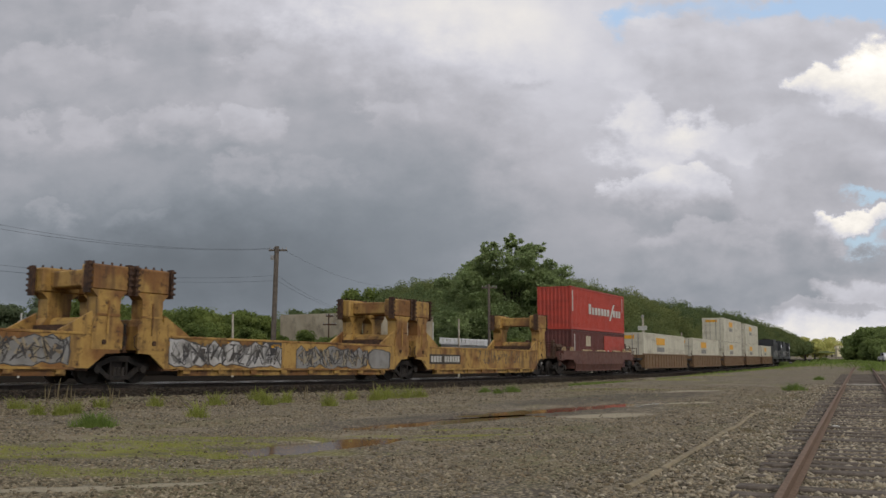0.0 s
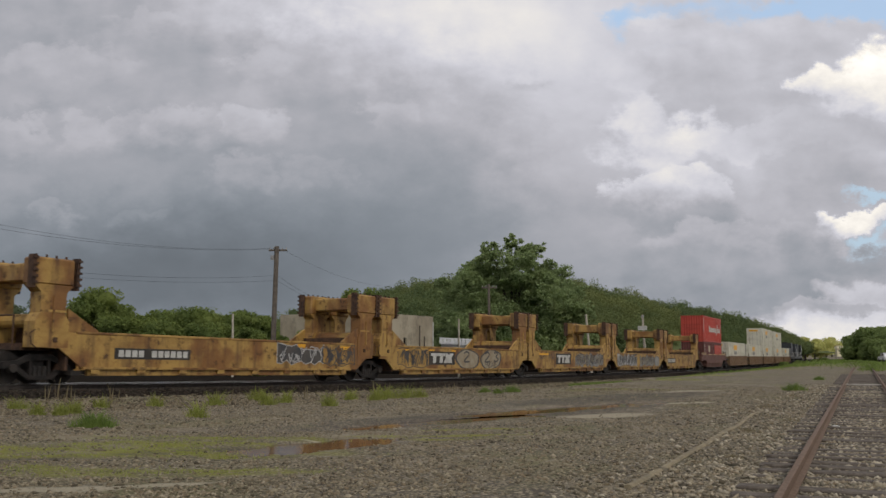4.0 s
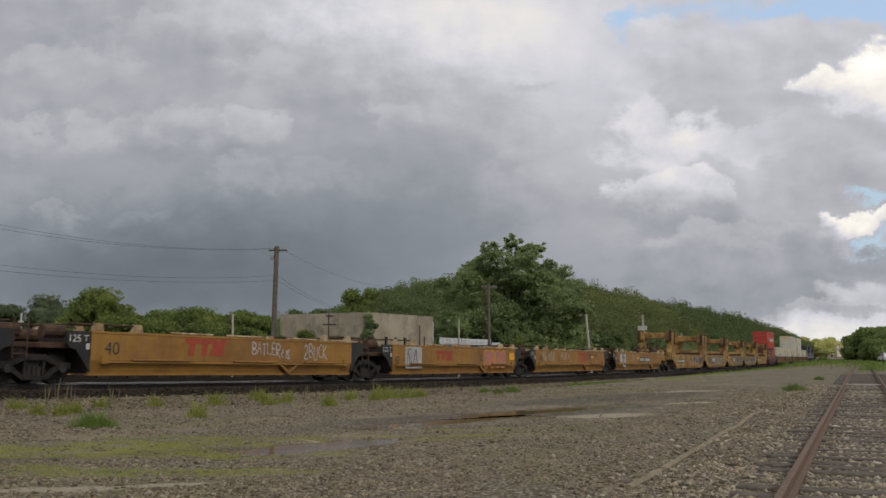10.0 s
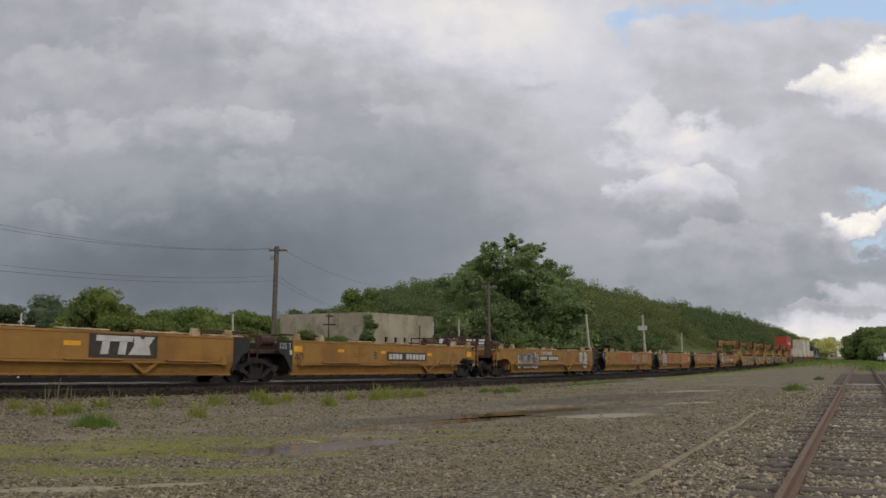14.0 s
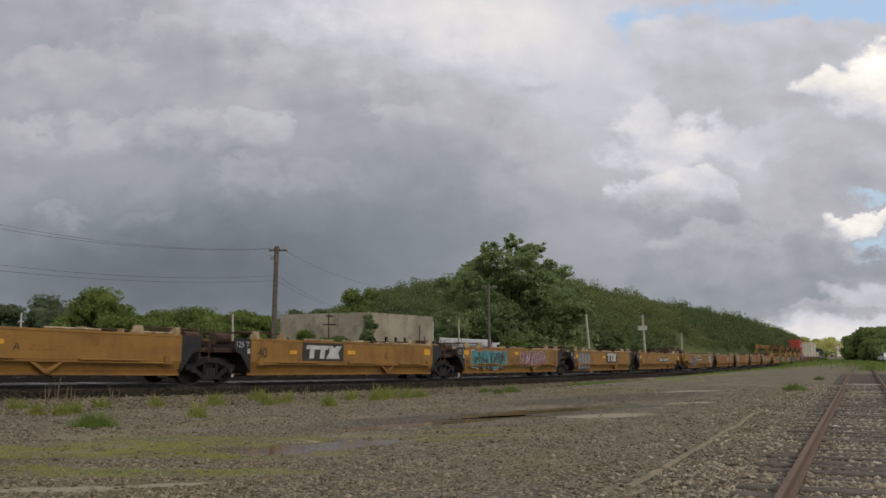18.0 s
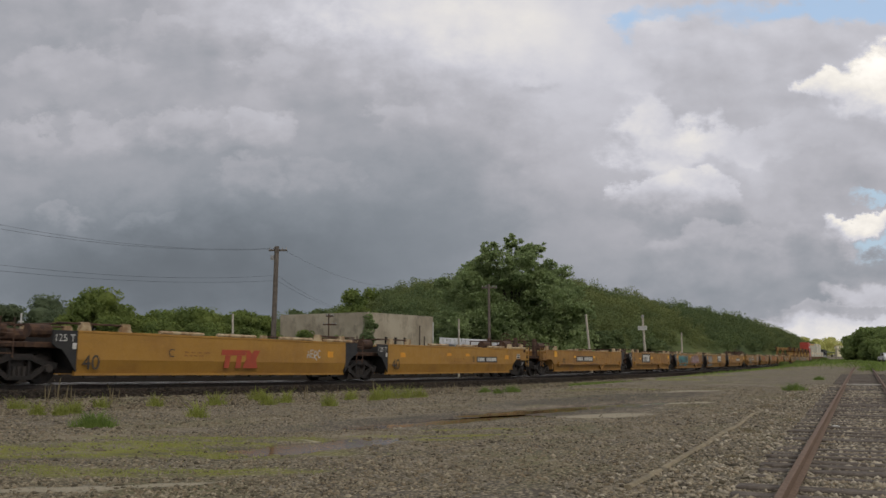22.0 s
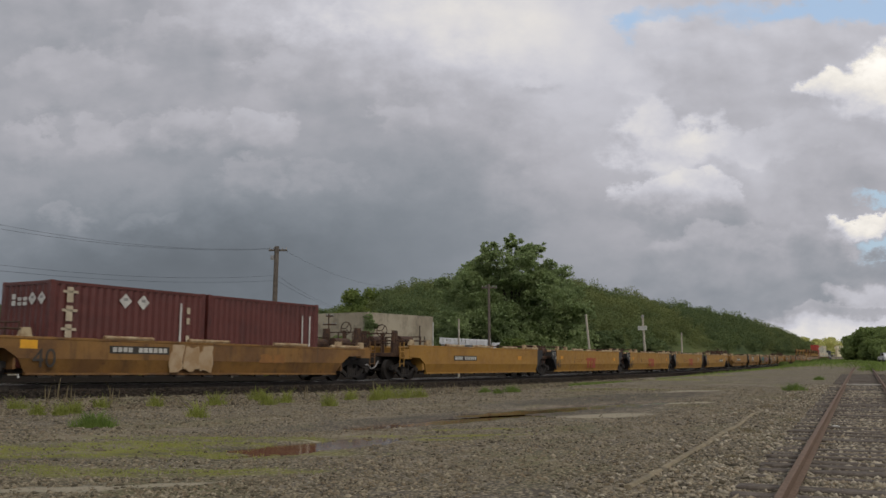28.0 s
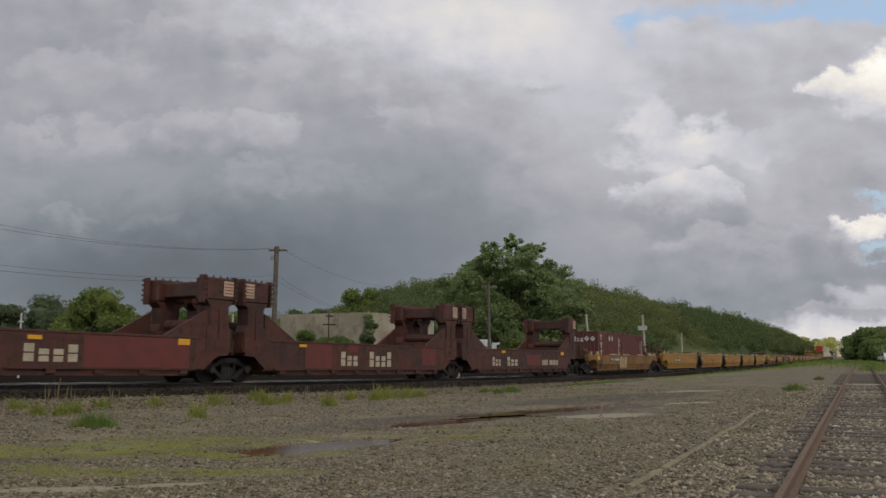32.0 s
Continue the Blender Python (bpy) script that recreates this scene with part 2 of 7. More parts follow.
# silt, mud and moss on the yard: x, y, half length, half width, turn
MUDS = [(-8.7, 11.4, 3.2, 0.42, 50), (-10.2, 9.7, 1.9, 0.34, 40), (-6.9, 21.5, 6.0, 1.2, 67), (-6.2, 30.0, 6.0, 1.5, 70)]
SILTS = [(-4.8, 21.7, 1.3, 0.55, 48), (-7.6, 7.9, 0.85, 0.2, 45), (-6.9, 8.6, 0.6, 0.13, 45), (-3.75, 27.8, 0.9, 0.45, 50), (-7.5, 13.75, 0.9, 0.07, 6), (-4.6, 36.0, 1.6, 0.5, 60)]


def gravel_ground():
    n = Nodes("gravel_ground")
    c = n.coord()
    v = n.t.nodes.new("ShaderNodeTexVoronoi")
    v.inputs["Scale"].default_value = 19.0
    n.put(c, v.inputs["Vector"])
    cell = n.t.nodes.new("ShaderNodeSeparateColor")
    n.put(v.outputs["Color"], cell.inputs[0])
    stone = n.mix(n.ramp(cell.outputs[0], 0.0, 1.0), (0.195, 0.163, 0.115), (0.42, 0.355, 0.25))
    stone = n.mix(n.ramp(v.outputs["Distance"], 0.25, 0.62), stone, (0.115, 0.099, 0.077))
    fine = n.noise(c, 60.0, 4, 0.7)
    silt = n.mix(n.ramp(fine, 0.3, 0.7), (0.225, 0.188, 0.132), (0.325, 0.274, 0.193))
    wet = n.noise(n.coord(scale=(1.0, 0.5, 1)), 0.28, 5, 0.55)
    where = n.noise(c, 0.55, 5, 0.6)
    col = n.mix(n.ramp(where, 0.50, 0.68, 0.0, 0.75), stone, silt)
    tan = n.noise(n.coord(scale=(1.0, 0.7, 1.0)), 0.22, 5, 0.6)
    col = n.mix(n.ramp(tan, 0.60, 0.72, 0.0, 0.55), col, (0.30, 0.265, 0.205))
    col = n.mix(n.ramp(wet, 0.54, 0.70, 0.0, 0.30), col, (0.085, 0.076, 0.066))
    moss = n.noise(n.coord(scale=(1.0, 0.6, 1.0)), 0.35, 7, 0.7)
    col = n.mix(n.ramp(moss, 0.48, 0.70, 0.0, 0.6), col, (0.165, 0.162, 0.066))
    clods = n.noise(n.coord(scale=(1.0, 0.45, 1.0)), 2.6, 8, 0.72)
    col = n.mix(n.ramp(clods, 0.50, 0.68, 0.0, 0.5), col, (0.30, 0.27, 0.215))
    col = n.mix(n.ramp(clods, 0.46, 0.32, 0.0, 0.45), col, (0.10, 0.088, 0.068))
    ragged = n.math("MULTIPLY", n.math("SUBTRACT", n.noise(c, 1.7, 8, 0.68), 0.5), 1.7)

    def stain(cx, cy, a, b, turn):
        k, q = math.cos(radians(turn)), math.sin(radians(turn))
        u = n.math("SUBTRACT", n.dot(c, (k / a, q / a, 0)), (cx * k + cy * q) / a)
        v = n.math("SUBTRACT", n.dot(c, (-q / b, k / b, 0)), (cy * k - cx * q) / b)
        r = n.math("ADD", n.math("ADD", n.math("MULTIPLY", u, u), n.math("MULTIPLY", v, v)), ragged)
        return n.ramp(r, 0.35, 1.55, 1.0, 0.0)

    def any_of(rows):
        f = 0.0
        for r in rows:
            f = n.math("MAXIMUM", f, stain(*r))
        return f

    col = n.mix(n.math("MULTIPLY", any_of(MUDS), 0.55), col, n.mix(n.ramp(fine, 0.3, 0.7), (0.060, 0.053, 0.046), (0.105, 0.092, 0.079)))
    tufty = n.ramp(n.noise(n.coord(scale=(1.0, 1.6, 1.0)), 0.9, 7, 0.68), 0.40, 0.60, 0.12, 1.0)
    green = n.math("MULTIPLY", tufty, any_of([(x, y, a * 0.55, b * 0.8, 22.3) for x, y, a, b in GREENS]))
    col = n.mix(n.math("MULTIPLY", green, n.ramp(fine, 0.3, 0.6, 0.45, 1.0)), col, (0.215, 0.215, 0.045))
    col = n.mix(n.math("MULTIPLY", any_of(SILTS), n.ramp(fine, 0.3, 0.6, 0.6, 1.0)), col, (0.35, 0.31, 0.225))
    return n.done(n.shade(col, 0.93, 0.0, n.math("SUBTRACT", n.math("MULTIPLY", fine, 0.4), v.outputs["Distance"]), 0.03, 0.06))


def stones_material(name, dark, light, warm):
    n = Nodes(name)
    g = n.t.nodes.new("ShaderNodeNewGeometry")
    rnd = g.outputs["Random Per Island"]
    c = n.coord()
    col = n.mix(rnd, dark, light)
    col = n.mix(n.ramp(n.math("FRACT", n.math("MULTIPLY", rnd, 13.0)), 0.6, 1.0, 0.0, 0.8), col, warm)
    f = n.noise(c, 45.0, 3)
    col = n.mix(n.ramp(f, 0.3, 0.7, 0.0, 0.35), col, tuple(0.5 * k for k in dark))
    return n.done(n.shade(col, 0.95, 0.0, f, 0.004, 0.1))


GRAVEL = gravel_ground()
STONES = stones_material("crushed_stone", (0.076, 0.063, 0.043), (0.38, 0.325, 0.226), (0.25, 0.19, 0.12))
# oily stones, darkened further by the train's shade put into their colour
BALLAST_DARK = stones_material("oily_shaded_stones", (0.015, 0.013, 0.011), (0.075, 0.062, 0.048), (0.055, 0.038, 0.027))
SPUR_STONE = stones_material("spur_ballast", (0.09, 0.077, 0.057), (0.53, 0.465, 0.35), (0.33, 0.26, 0.175))
BALLAST = stones_material("track_ballast", (0.058, 0.047, 0.032), (0.30, 0.255, 0.176), (0.20, 0.15, 0.095))


def water():
    n = Nodes("puddle_water")
    c = n.coord()
    f = n.noise(c, 1.2, 3)
    col = n.mix(n.ramp(f, 0.35, 0.65), (0.10, 0.052, 0.022), (0.16, 0.088, 0.038))
    return n.done(n.shade(col, 0.07, 0.0, n.noise(c, 9.0, 4, 0.6), 0.0015, 0.35))


WATER = water()
# near black: oil plus the shade under the cars, both in one colour
OILY_SHADED = plain("oily_ballast_with_train_shade", (0.012, 0.010, 0.009), (0.030, 0.025, 0.020), 9.0, 1.0, 0.0, 0.03, 0.35, 0.65, 0.0)
HOSE = plain("dusty_tan_rubber", (0.27, 0.22, 0.135), (0.17, 0.14, 0.09), 3.0, 0.9)


def sky_material():
    """Clouds on a far dome: broad masses in the view's own slopes, layered, with billowing rims."""
    n = Nodes("cloud_sky")
    c = n.coord()
    right = Vector((math.cos(YAW), math.sin(YAW), 0))
    up = right.cross(FWD)
    depth = n.dot(c, FWD)
    x = n.math("ADD", n.math("MULTIPLY", n.math("DIVIDE", n.dot(c, right), depth), 1635.0), 784.0)
    y = n.math("SUBTRACT", 441.0, n.math("MULTIPLY", n.math("DIVIDE", n.dot(c, up), depth), 1635.0))
    v = n.t.nodes.new("ShaderNodeCombineXYZ")
    n.put(n.math("MULTIPLY", x, 0.001), v.inputs[0])
    n.put(n.math("MULTIPLY", y, 0.0014), v.inputs[1])
    p = v.outputs[0]

    def moved(dx, dy, dz=0.0):
        a = n.t.nodes.new("ShaderNodeVectorMath")
        a.operation = "ADD"
        n.put(p, a.inputs[0])
        a.inputs[1].default_value = (dx, dy, dz)
        return a.outputs[0]

    def swing(vec, scale, detail, rough, amp):
        return n.math("MULTIPLY", n.math("SUBTRACT", n.noise(vec, scale, detail, rough), 0.5), amp)

    def billow(vec, scale):
        """Cauliflower lumps, about 0 in the mean."""
        k = n.t.nodes.new("ShaderNodeTexVoronoi")
        k.feature, k.normalize = "F1", True
        n.put(vec, k.inputs["Vector"])
        for name, value in (("Scale", scale), ("Detail", 3.0), ("Roughness", 0.6), ("Lacunarity", 2.2)):
            k.inputs[name].default_value = value
        return n.math("SUBTRACT", k.outputs["Distance"], 0.32)

    xw = n.math("ADD", x, n.math("ADD", swing(p, 4.2, 3, 0.5, 130.0), swing(p, 11.0, 9, 0.62, 190.0)))
    yw = n.math("ADD", y, n.math("ADD", swing(moved(7.3, 2.1, 4.4), 4.2, 3, 0.5, 90.0), swing(moved(3.3, 5.1, 1.4), 11.0, 9, 0.62, 130.0)))
    lump = billow(moved(1.7, 0.4), 17.0)

    def reach(cx, cy, sx, sy):
        a = n.math("DIVIDE", n.math("SUBTRACT", xw, cx), sx)
        b = n.math("DIVIDE", n.math("SUBTRACT", yw, cy), sy)
        return n.math("ADD", n.math("MULTIPLY", a, a), n.math("MULTIPLY", b, b))

    def blob(cx, cy, sx, sy, amp):
        return n.math("MULTIPLY", n.math("EXPONENT", n.math("MULTIPLY", reach(cx, cy, sx, sy), -1.0)), amp)

    # lumps lit from the upper right
    lumps = n.math("SUBTRACT", n.noise(p, 5.5, 7, 0.50), n.noise(moved(0.022, -0.026), 5.5, 7, 0.50))
    broad = n.math("SUBTRACT", n.noise(p, 2.3, 4, 0.5, 0.2), 0.5)
    calm = n.math("MULTIPLY", n.ramp(y, 180.0, 430.0, 0.7, 0.14), n.ramp(x, 500.0, 800.0, 1.0, 0.7))
    calm = n.math("MAXIMUM", calm, n.ramp(x, 950.0, 1150.0, 0.0, 0.8))
    lum = n.math("ADD", 0.415, n.math("MULTIPLY", broad, 0.11))
    for b in SKY_BLOBS:
        lum = n.math("ADD", lum, blob(*b))
    for cx, cy, sx, sy, amp in SKY_PUFFS:
        m = n.ramp(n.math("ADD", reach(cx, cy, sx, sy), n.math("MULTIPLY", lump, 1.0)), 0.55, 1.35, amp, 0.0)
        lum = n.math("ADD", lum, n.math("MULTIPLY", m, n.ramp(yw, cy - 0.6 * sy, cy + 1.0 * sy, 1.0, 0.0)))
    val = n.t.nodes.new("ShaderNodeCombineColor")
    clear = 0.0
    for b in SKY_GAPS:
        clear = n.math("ADD", clear, blob(*b))
    clear = n.ramp(clear, 0.30, 0.90, 0.0, 0.9)
    for ellipses, top, low, lit, shade, edge, cover in SKY_CLOUDS:
        r = None
        for e in ellipses:
            q = reach(*e)
            r = q if r is None else n.math("MINIMUM", r, q)
        r = n.math("ADD", r, n.math("MULTIPLY", lump, 0.7 if edge < 0.5 else 0.4))
        mask = n.ramp(r, 1.0 - edge * 1.25, 1.0 + edge * 1.6, cover, 0.0)
        own = n.ramp(yw, top, low, lit, shade)
        lum = n.math("ADD", lum, n.math("MULTIPLY", mask, n.math("SUBTRACT", own, lum)))
        clear = n.math("MULTIPLY", clear, n.math("SUBTRACT", 1.0, mask)) if edge < 0.5 else clear
    puff = n.math("MULTIPLY", lump, n.ramp(x, 900.0, 1200.0, -0.05, -0.16))
    relief = n.math("ADD", n.math("MULTIPLY", lumps, 1.0), puff)
    lum = n.math("MULTIPLY", lum, n.math("ADD", 1.0, n.math("MULTIPLY", relief, calm)))
    lum = n.math("MAXIMUM", lum, 0.10)
    cool = n.mix(n.ramp(lum, 0.18, 0.46), (0.86, 0.97, 1.10), (0.99, 0.985, 1.07))
    cool = n.mix(n.ramp(lum, 0.58, 0.86), cool, (1.05, 1.0, 0.93))
    for k in range(3):
        n.put(lum, val.inputs[k])
    col = n.mix(1.0, cool, val.outputs[0], "MULTIPLY")
    col = n.mix(clear, col, n.mix(n.ramp(y, 0.0, 420.0), (0.40, 0.56, 0.78), (0.46, 0.60, 0.72)))
    e = n.t.nodes.new("ShaderNodeEmission")
    n.put(col, e.inputs[0])
    return n.done(e.outputs[0])


# brighter and darker masses: centre, half widths, strength
SKY_BLOBS = [
    (560, 500, 620, 190, -0.165), (740, 345, 330, 100, -0.045), (60, 470, 420, 130, -0.14), (650, 170, 150, 50, -0.05), (60, 75, 90, 30, -0.05),
    (880, 30, 300, 120, 0.32), (520, 10, 200, 50, 0.13), (1010, 190, 120, 110, 0.12), (335, 105, 70, 34, -0.035), (250, 268, 100, 22, -0.05),
    (20, 275, 60, 18, -0.04), (70, 186, 70, 11, -0.04), (430, 272, 70, 14, -0.03), (920, 135, 34, 13, -0.10), (1055, 200, 28, 16, -0.06),
]
# heaped clouds, bright along the upper rim and fading down: centre, half widths, strength
SKY_PUFFS = [
    (310, 218, 85, 36, 0.065), (440, 218, 62, 42, 0.085), (700, 205, 75, 34, 0.06), (120, 120, 130, 36, 0.05), (165, 225, 70, 24, 0.045), (30, 215, 50, 26, 0.05),
    (85, 378, 44, 20, 0.045), (430, 318, 70, 34, 0.05), (560, 300, 60, 22, 0.03), (240, 390, 60, 18, 0.03), (460, 120, 60, 34, 0.045), (560, 60, 110, 34, 0.05), (260, 45, 90, 22, 0.04),
]
# clouds in front of one another, the farthest first: ellipses, top, foot, brightness there, softness of edge, cover
SKY_CLOUDS = [
    ([(1400, 300, 420, 330)], 0, 560, 0.60, 0.39, 0.6, 0.9),
    ([(1430, 600, 190, 44), (1540, 570, 100, 46)], 540, 630, 0.60, 0.80, 0.6, 1.0),
    ([(1270, 120, 165, 95), (1370, 100, 100, 75), (1460, 110, 100, 66), (1190, 155, 90, 60)], 20, 230, 0.56, 0.47, 0.36, 0.9),
    ([(1152, 46, 46, 17)], 26, 66, 0.70, 0.60, 0.6, 0.5),
    ([(1105, 130, 46, 40), (1110, 205, 40, 44), (1155, 245, 70, 36)], 100, 300, 0.64, 0.66, 0.8, 0.7),
    ([(1120, 195, 40, 34), (1165, 248, 70, 26)], 150, 290, 0.80, 0.68, 0.75, 0.5),
    ([(1340, 248, 150, 26), (1235, 245, 70, 30)], 215, 290, 0.78, 0.58, 0.8, 0.8),
    ([(1565, 140, 80, 62), (1500, 160, 65, 42), (1440, 150, 50, 34)], 88, 225, 1.0, 0.56, 0.42, 1.0),
    ([(1490, 236, 200, 26)], 200, 265, 0.48, 0.44, 0.8, 0.75),
    ([(1440, 315, 150, 44)], 260, 370, 0.46, 0.42, 0.6, 0.8),
    ([(1330, 330, 130, 60)], 280, 390, 0.52, 0.42, 0.6, 0.7),
    ([(1120, 345, 60, 44), (1175, 318, 58, 46), (1250, 335, 60, 44), (1190, 372, 145, 34)], 282, 405, 0.70, 0.32, 0.24, 0.95),
    ([(1535, 392, 70, 18), (1485, 404, 40, 26)], 368, 430, 0.90, 0.54, 0.4, 0.95),
    ([(1180, 480, 280, 92), (1380, 470, 160, 64)], 385, 560, 0.40, 0.30, 0.75, 0.9),
    ([(1350, 425, 120, 26), (1230, 415, 80, 20)], 398, 455, 0.50, 0.36, 0.45, 0.6),
    ([(1535, 462, 80, 24)], 440, 490, 0.34, 0.40, 0.45, 0.9),
    ([(1545, 508, 95, 22), (1470, 545, 90, 15)], 485, 560, 0.62, 0.46, 0.6, 0.8),
    ([(1480, 545, 90, 10)], 530, 560, 0.38, 0.40, 0.6, 0.6),
]
SKY_GAPS = [(1090, 45, 45, 45, 0.75), (1200, 20, 110, 26, 0.6), (1430, 0, 170, 34, 1.0), (1560, 20, 60, 40, 1.0), (1530, 352, 70, 15, 1.0), (1560, 430, 55, 24, 1.0), (1200, 95, 60, 14, 0.5)]
CLOUDS = sky_material()


# ---- mesh helpers ----
def part(name, bm, material, parent=None, label="", kind="", smooth=False):
    """One mesh object from a bmesh, under a thing or a part."""
    me = bpy.data.meshes.new(name)
    bm.normal_update()
    bm.to_mesh(me)
    bm.free()
    return part_of(name, me, material, parent, label, kind, smooth)


def part_of(name, me, material, parent=None, label="", kind="", smooth=False):
    if material is not None and not me.materials:
        me.materials.append(material)
    if smooth:
        me.polygons.foreach_set("use_smooth", [True] * len(me.polygons))
    ob = new(name, me)
    ob.parent = parent
    return tagged(ob, label=label, kind=kind)


def thing(name, label, category, group="", kind="", m=None):
    ob = tagged(new(name), label, category, group, kind)
    ob.empty_display_size = 0.3
    if m is not None:
        ob.matrix_basis = m
    return ob


def fresh():
    return bmesh.new()


def box(bm, x0, x1, y0, y1, z0, z1, bevel=0.0):
    vs = [bm.verts.new((x, y, z)) for z in (z0, z1) for x, y in ((x0, y0), (x1, y0), (x1, y1), (x0, y1))]
    fs = [bm.faces.new([vs[i] for i in f]) for f in ((3, 2, 1, 0), (4, 5, 6, 7), (0, 1, 5, 4), (1, 2, 6, 5), (2, 3, 7, 6), (3, 0, 4, 7))]
    if bevel:
        edges = list({e for f in fs for e in f.edges})
        bmesh.ops.bevel(bm, geom=edges, offset=bevel, segments=1, affect="EDGES", profile=0.5)
    return bm


def prism(bm, poly, y0, y1):
    """A polygon in x, z drawn through from y0 to y1."""
    a = [bm.verts.new((x, y0, z)) for x, z in poly]
    b = [bm.verts.new((x, y1, z)) for x, z in poly]
    n = len(poly)
    bm.faces.new(a)
    bm.faces.new(b[::-1])
    for i in range(n):
        bm.faces.new((a[i], b[i], b[(i + 1) % n], a[(i + 1) % n]))
    bmesh.ops.recalc_face_normals(bm, faces=bm.faces)
    return bm


def rod(bm, p, q, r0, r1=None, n=8):
    """A round bar from p to q."""
    p, q = Vector(p), Vector(q)
    r1 = r0 if r1 is None else r1
    turn = (q - p).to_track_quat("Z", "Y").to_matrix()
    rings = []
    for c, r in ((p, r0), (q, r1)):
        rings.append([bm.verts.new(c + turn @ Vector((r * math.cos(k * math.tau / n), r * math.sin(k * math.tau / n), 0))) for k in range(n)])
    for k in range(n):
        bm.faces.new((rings[0][k], rings[0][(k + 1) % n], rings[1][(k + 1) % n], rings[1][k]))
    bm.faces.new(rings[0][::-1])
    bm.faces.new(rings[1])
    return bm


def sweep(bm, profile, spine, frames):
    """A closed profile (side, up) carried along points with their side vectors."""
    rings = []
    for p, s in zip(spine, frames):
        rings.append([bm.verts.new(Vector(p) + Vector(s) * a + Vector((0, 0, b))) for a, b in profile])
    n = len(profile)
    for a, b in zip(rings, rings[1:]):
        for k in range(n):
            bm.faces.new((a[k], a[(k + 1) % n], b[(k + 1) % n], b[k]))
    bm.faces.new(rings[0])
    bm.faces.new(rings[-1][::-1])
    bmesh.ops.recalc_face_normals(bm, faces=bm.faces)
    return bm


def raw_mesh(name, verts, faces):
    """A mesh out of numpy arrays, all faces of one size."""
    me = bpy.data.meshes.new(name)
    n, k = faces.shape
    me.vertices.add(len(verts))
    me.vertices.foreach_set("co", verts.astype(np.float32).ravel())
    me.loops.add(n * k)
    me.loops.foreach_set("vertex_index", faces.astype(np.int32).ravel())
    me.polygons.add(n)
    me.polygons.foreach_set("loop_start", np.arange(0, n * k, k, dtype=np.int32))
    me.polygons.foreach_set("loop_total", np.full(n, k, dtype=np.int32))
    me.update(calc_edges=True)
    return me


def leaf_mesh(name, centres, sizes, rng, flat=0.35, lie=None, stray=0.95):
    """Small pointed leaf sprays, each a bent quad, at the centres; lie gives the way they face."""
    n = len(centres)
    a = rng.normal(size=(n, 3))
    a[:, 2] *= flat
    if lie is not None:
        face = lie + rng.normal(0, stray, (n, 3)) + np.array([0, 0, 0.12])
        face /= np.linalg.norm(face, axis=1)[:, None]
        a -= face * np.sum(a * face, axis=1)[:, None]
    a /= np.linalg.norm(a, axis=1)[:, None] + 1e-9
    b = np.cross(a, rng.normal(size=(n, 3)) * np.array([0.55, 0.55, 1.0]) if lie is None else face)
    b /= np.linalg.norm(b, axis=1)[:, None] + 1e-9
    c = np.cross(a, b)
    s = sizes[:, None]
    v = np.stack([centres - a * s, centres + b * s * 0.62 + c * s * 0.18, centres + a * s, centres - b * s * 0.62 + c * s * 0.12], axis=1).reshape(-1, 3)
    return raw_mesh(name, v, np.arange(4 * n).reshape(n, 4))


def crown_points(rng, clumps, per, hollow=0.55, ways=False):
    """Points in a shell of each clump (x, y, z, rx, ry, rz), thinner inside; ways gives the outward directions too."""
    out, way = [], []
    for x, y, z, rx, ry, rz in clumps:
        d = rng.normal(size=(per, 3))
        d /= np.linalg.norm(d, axis=1)[:, None]
        r = rng.uniform(hollow, 1.05, per) ** 0.7
        out.append(np.array([x, y, z]) + d * r[:, None] * np.array([rx, ry, rz]))
        way.append(d)
    if ways:
        return np.concatenate(out), np.concatenate(way)
    return np.concatenate(out)


def lumps_mesh(name, clumps, rng, fill=0.9):
    """The dense inner foliage of clumps (x, y, z, rx, ry, rz): uneven lumps, one island each."""
    bm = fresh()
    bmesh.ops.create_icosphere(bm, subdivisions=2, radius=1.0)
    unit_v = np.array([v.co[:] for v in bm.verts])
    unit_f = np.array([[v.index for v in f.verts] for f in bm.faces])
    bm.free()
    cl = np.array(clumps)
    v = unit_v[None] * rng.uniform(0.78, 1.12, (len(cl), len(unit_v), 1)) * cl[:, None, 3:] * fill + cl[:, None, :3]
    f = (unit_f[None] + len(unit_v) * np.arange(len(cl))[:, None, None]).reshape(-1, 3)
    return raw_mesh(name, v.reshape(-1, 3), f)


# ---- the lie of the land ----
def fall(y):
    """The land drops a little down the line."""
    return -0.0043 * max(0.0, min(y, 700.0) - 70.0)


def track_x(y):
    """Where the main line's middle runs, at y metres along."""
    yc = max(y, 12.0)
    return -15.7 + 0.033 * y - 11.2 * math.exp(-yc / 46) + (11.2 / 46 * math.exp(-12 / 46) * (y - 12) if y < 12 else 0)


def track_z(y):
    """The height of its rail heads."""
    yc = max(y, 12.0)
    return fall(y) - 0.383 + 1.511 * math.exp(-yc / 40) - (0.28 * (math.exp((y - 12) / 10) - 1) if y < 12 else 0)


def track_point(y):
    return Vector((track_x(y), y, track_z(y)))


def smooth(a, b, v):
    k = min(1.0, max(0.0, (v - a) / (b - a)))
    return k * k * (3 - 2 * k)


PUDDLES = [(-7.55, 13.0, 1.25, 0.5, 70, 1.0), (-7.5, 18.9, 2.2, 0.42, 66, 2.0), (-6.2, 24.3, 3.5, 0.6, 68, 3.0)]


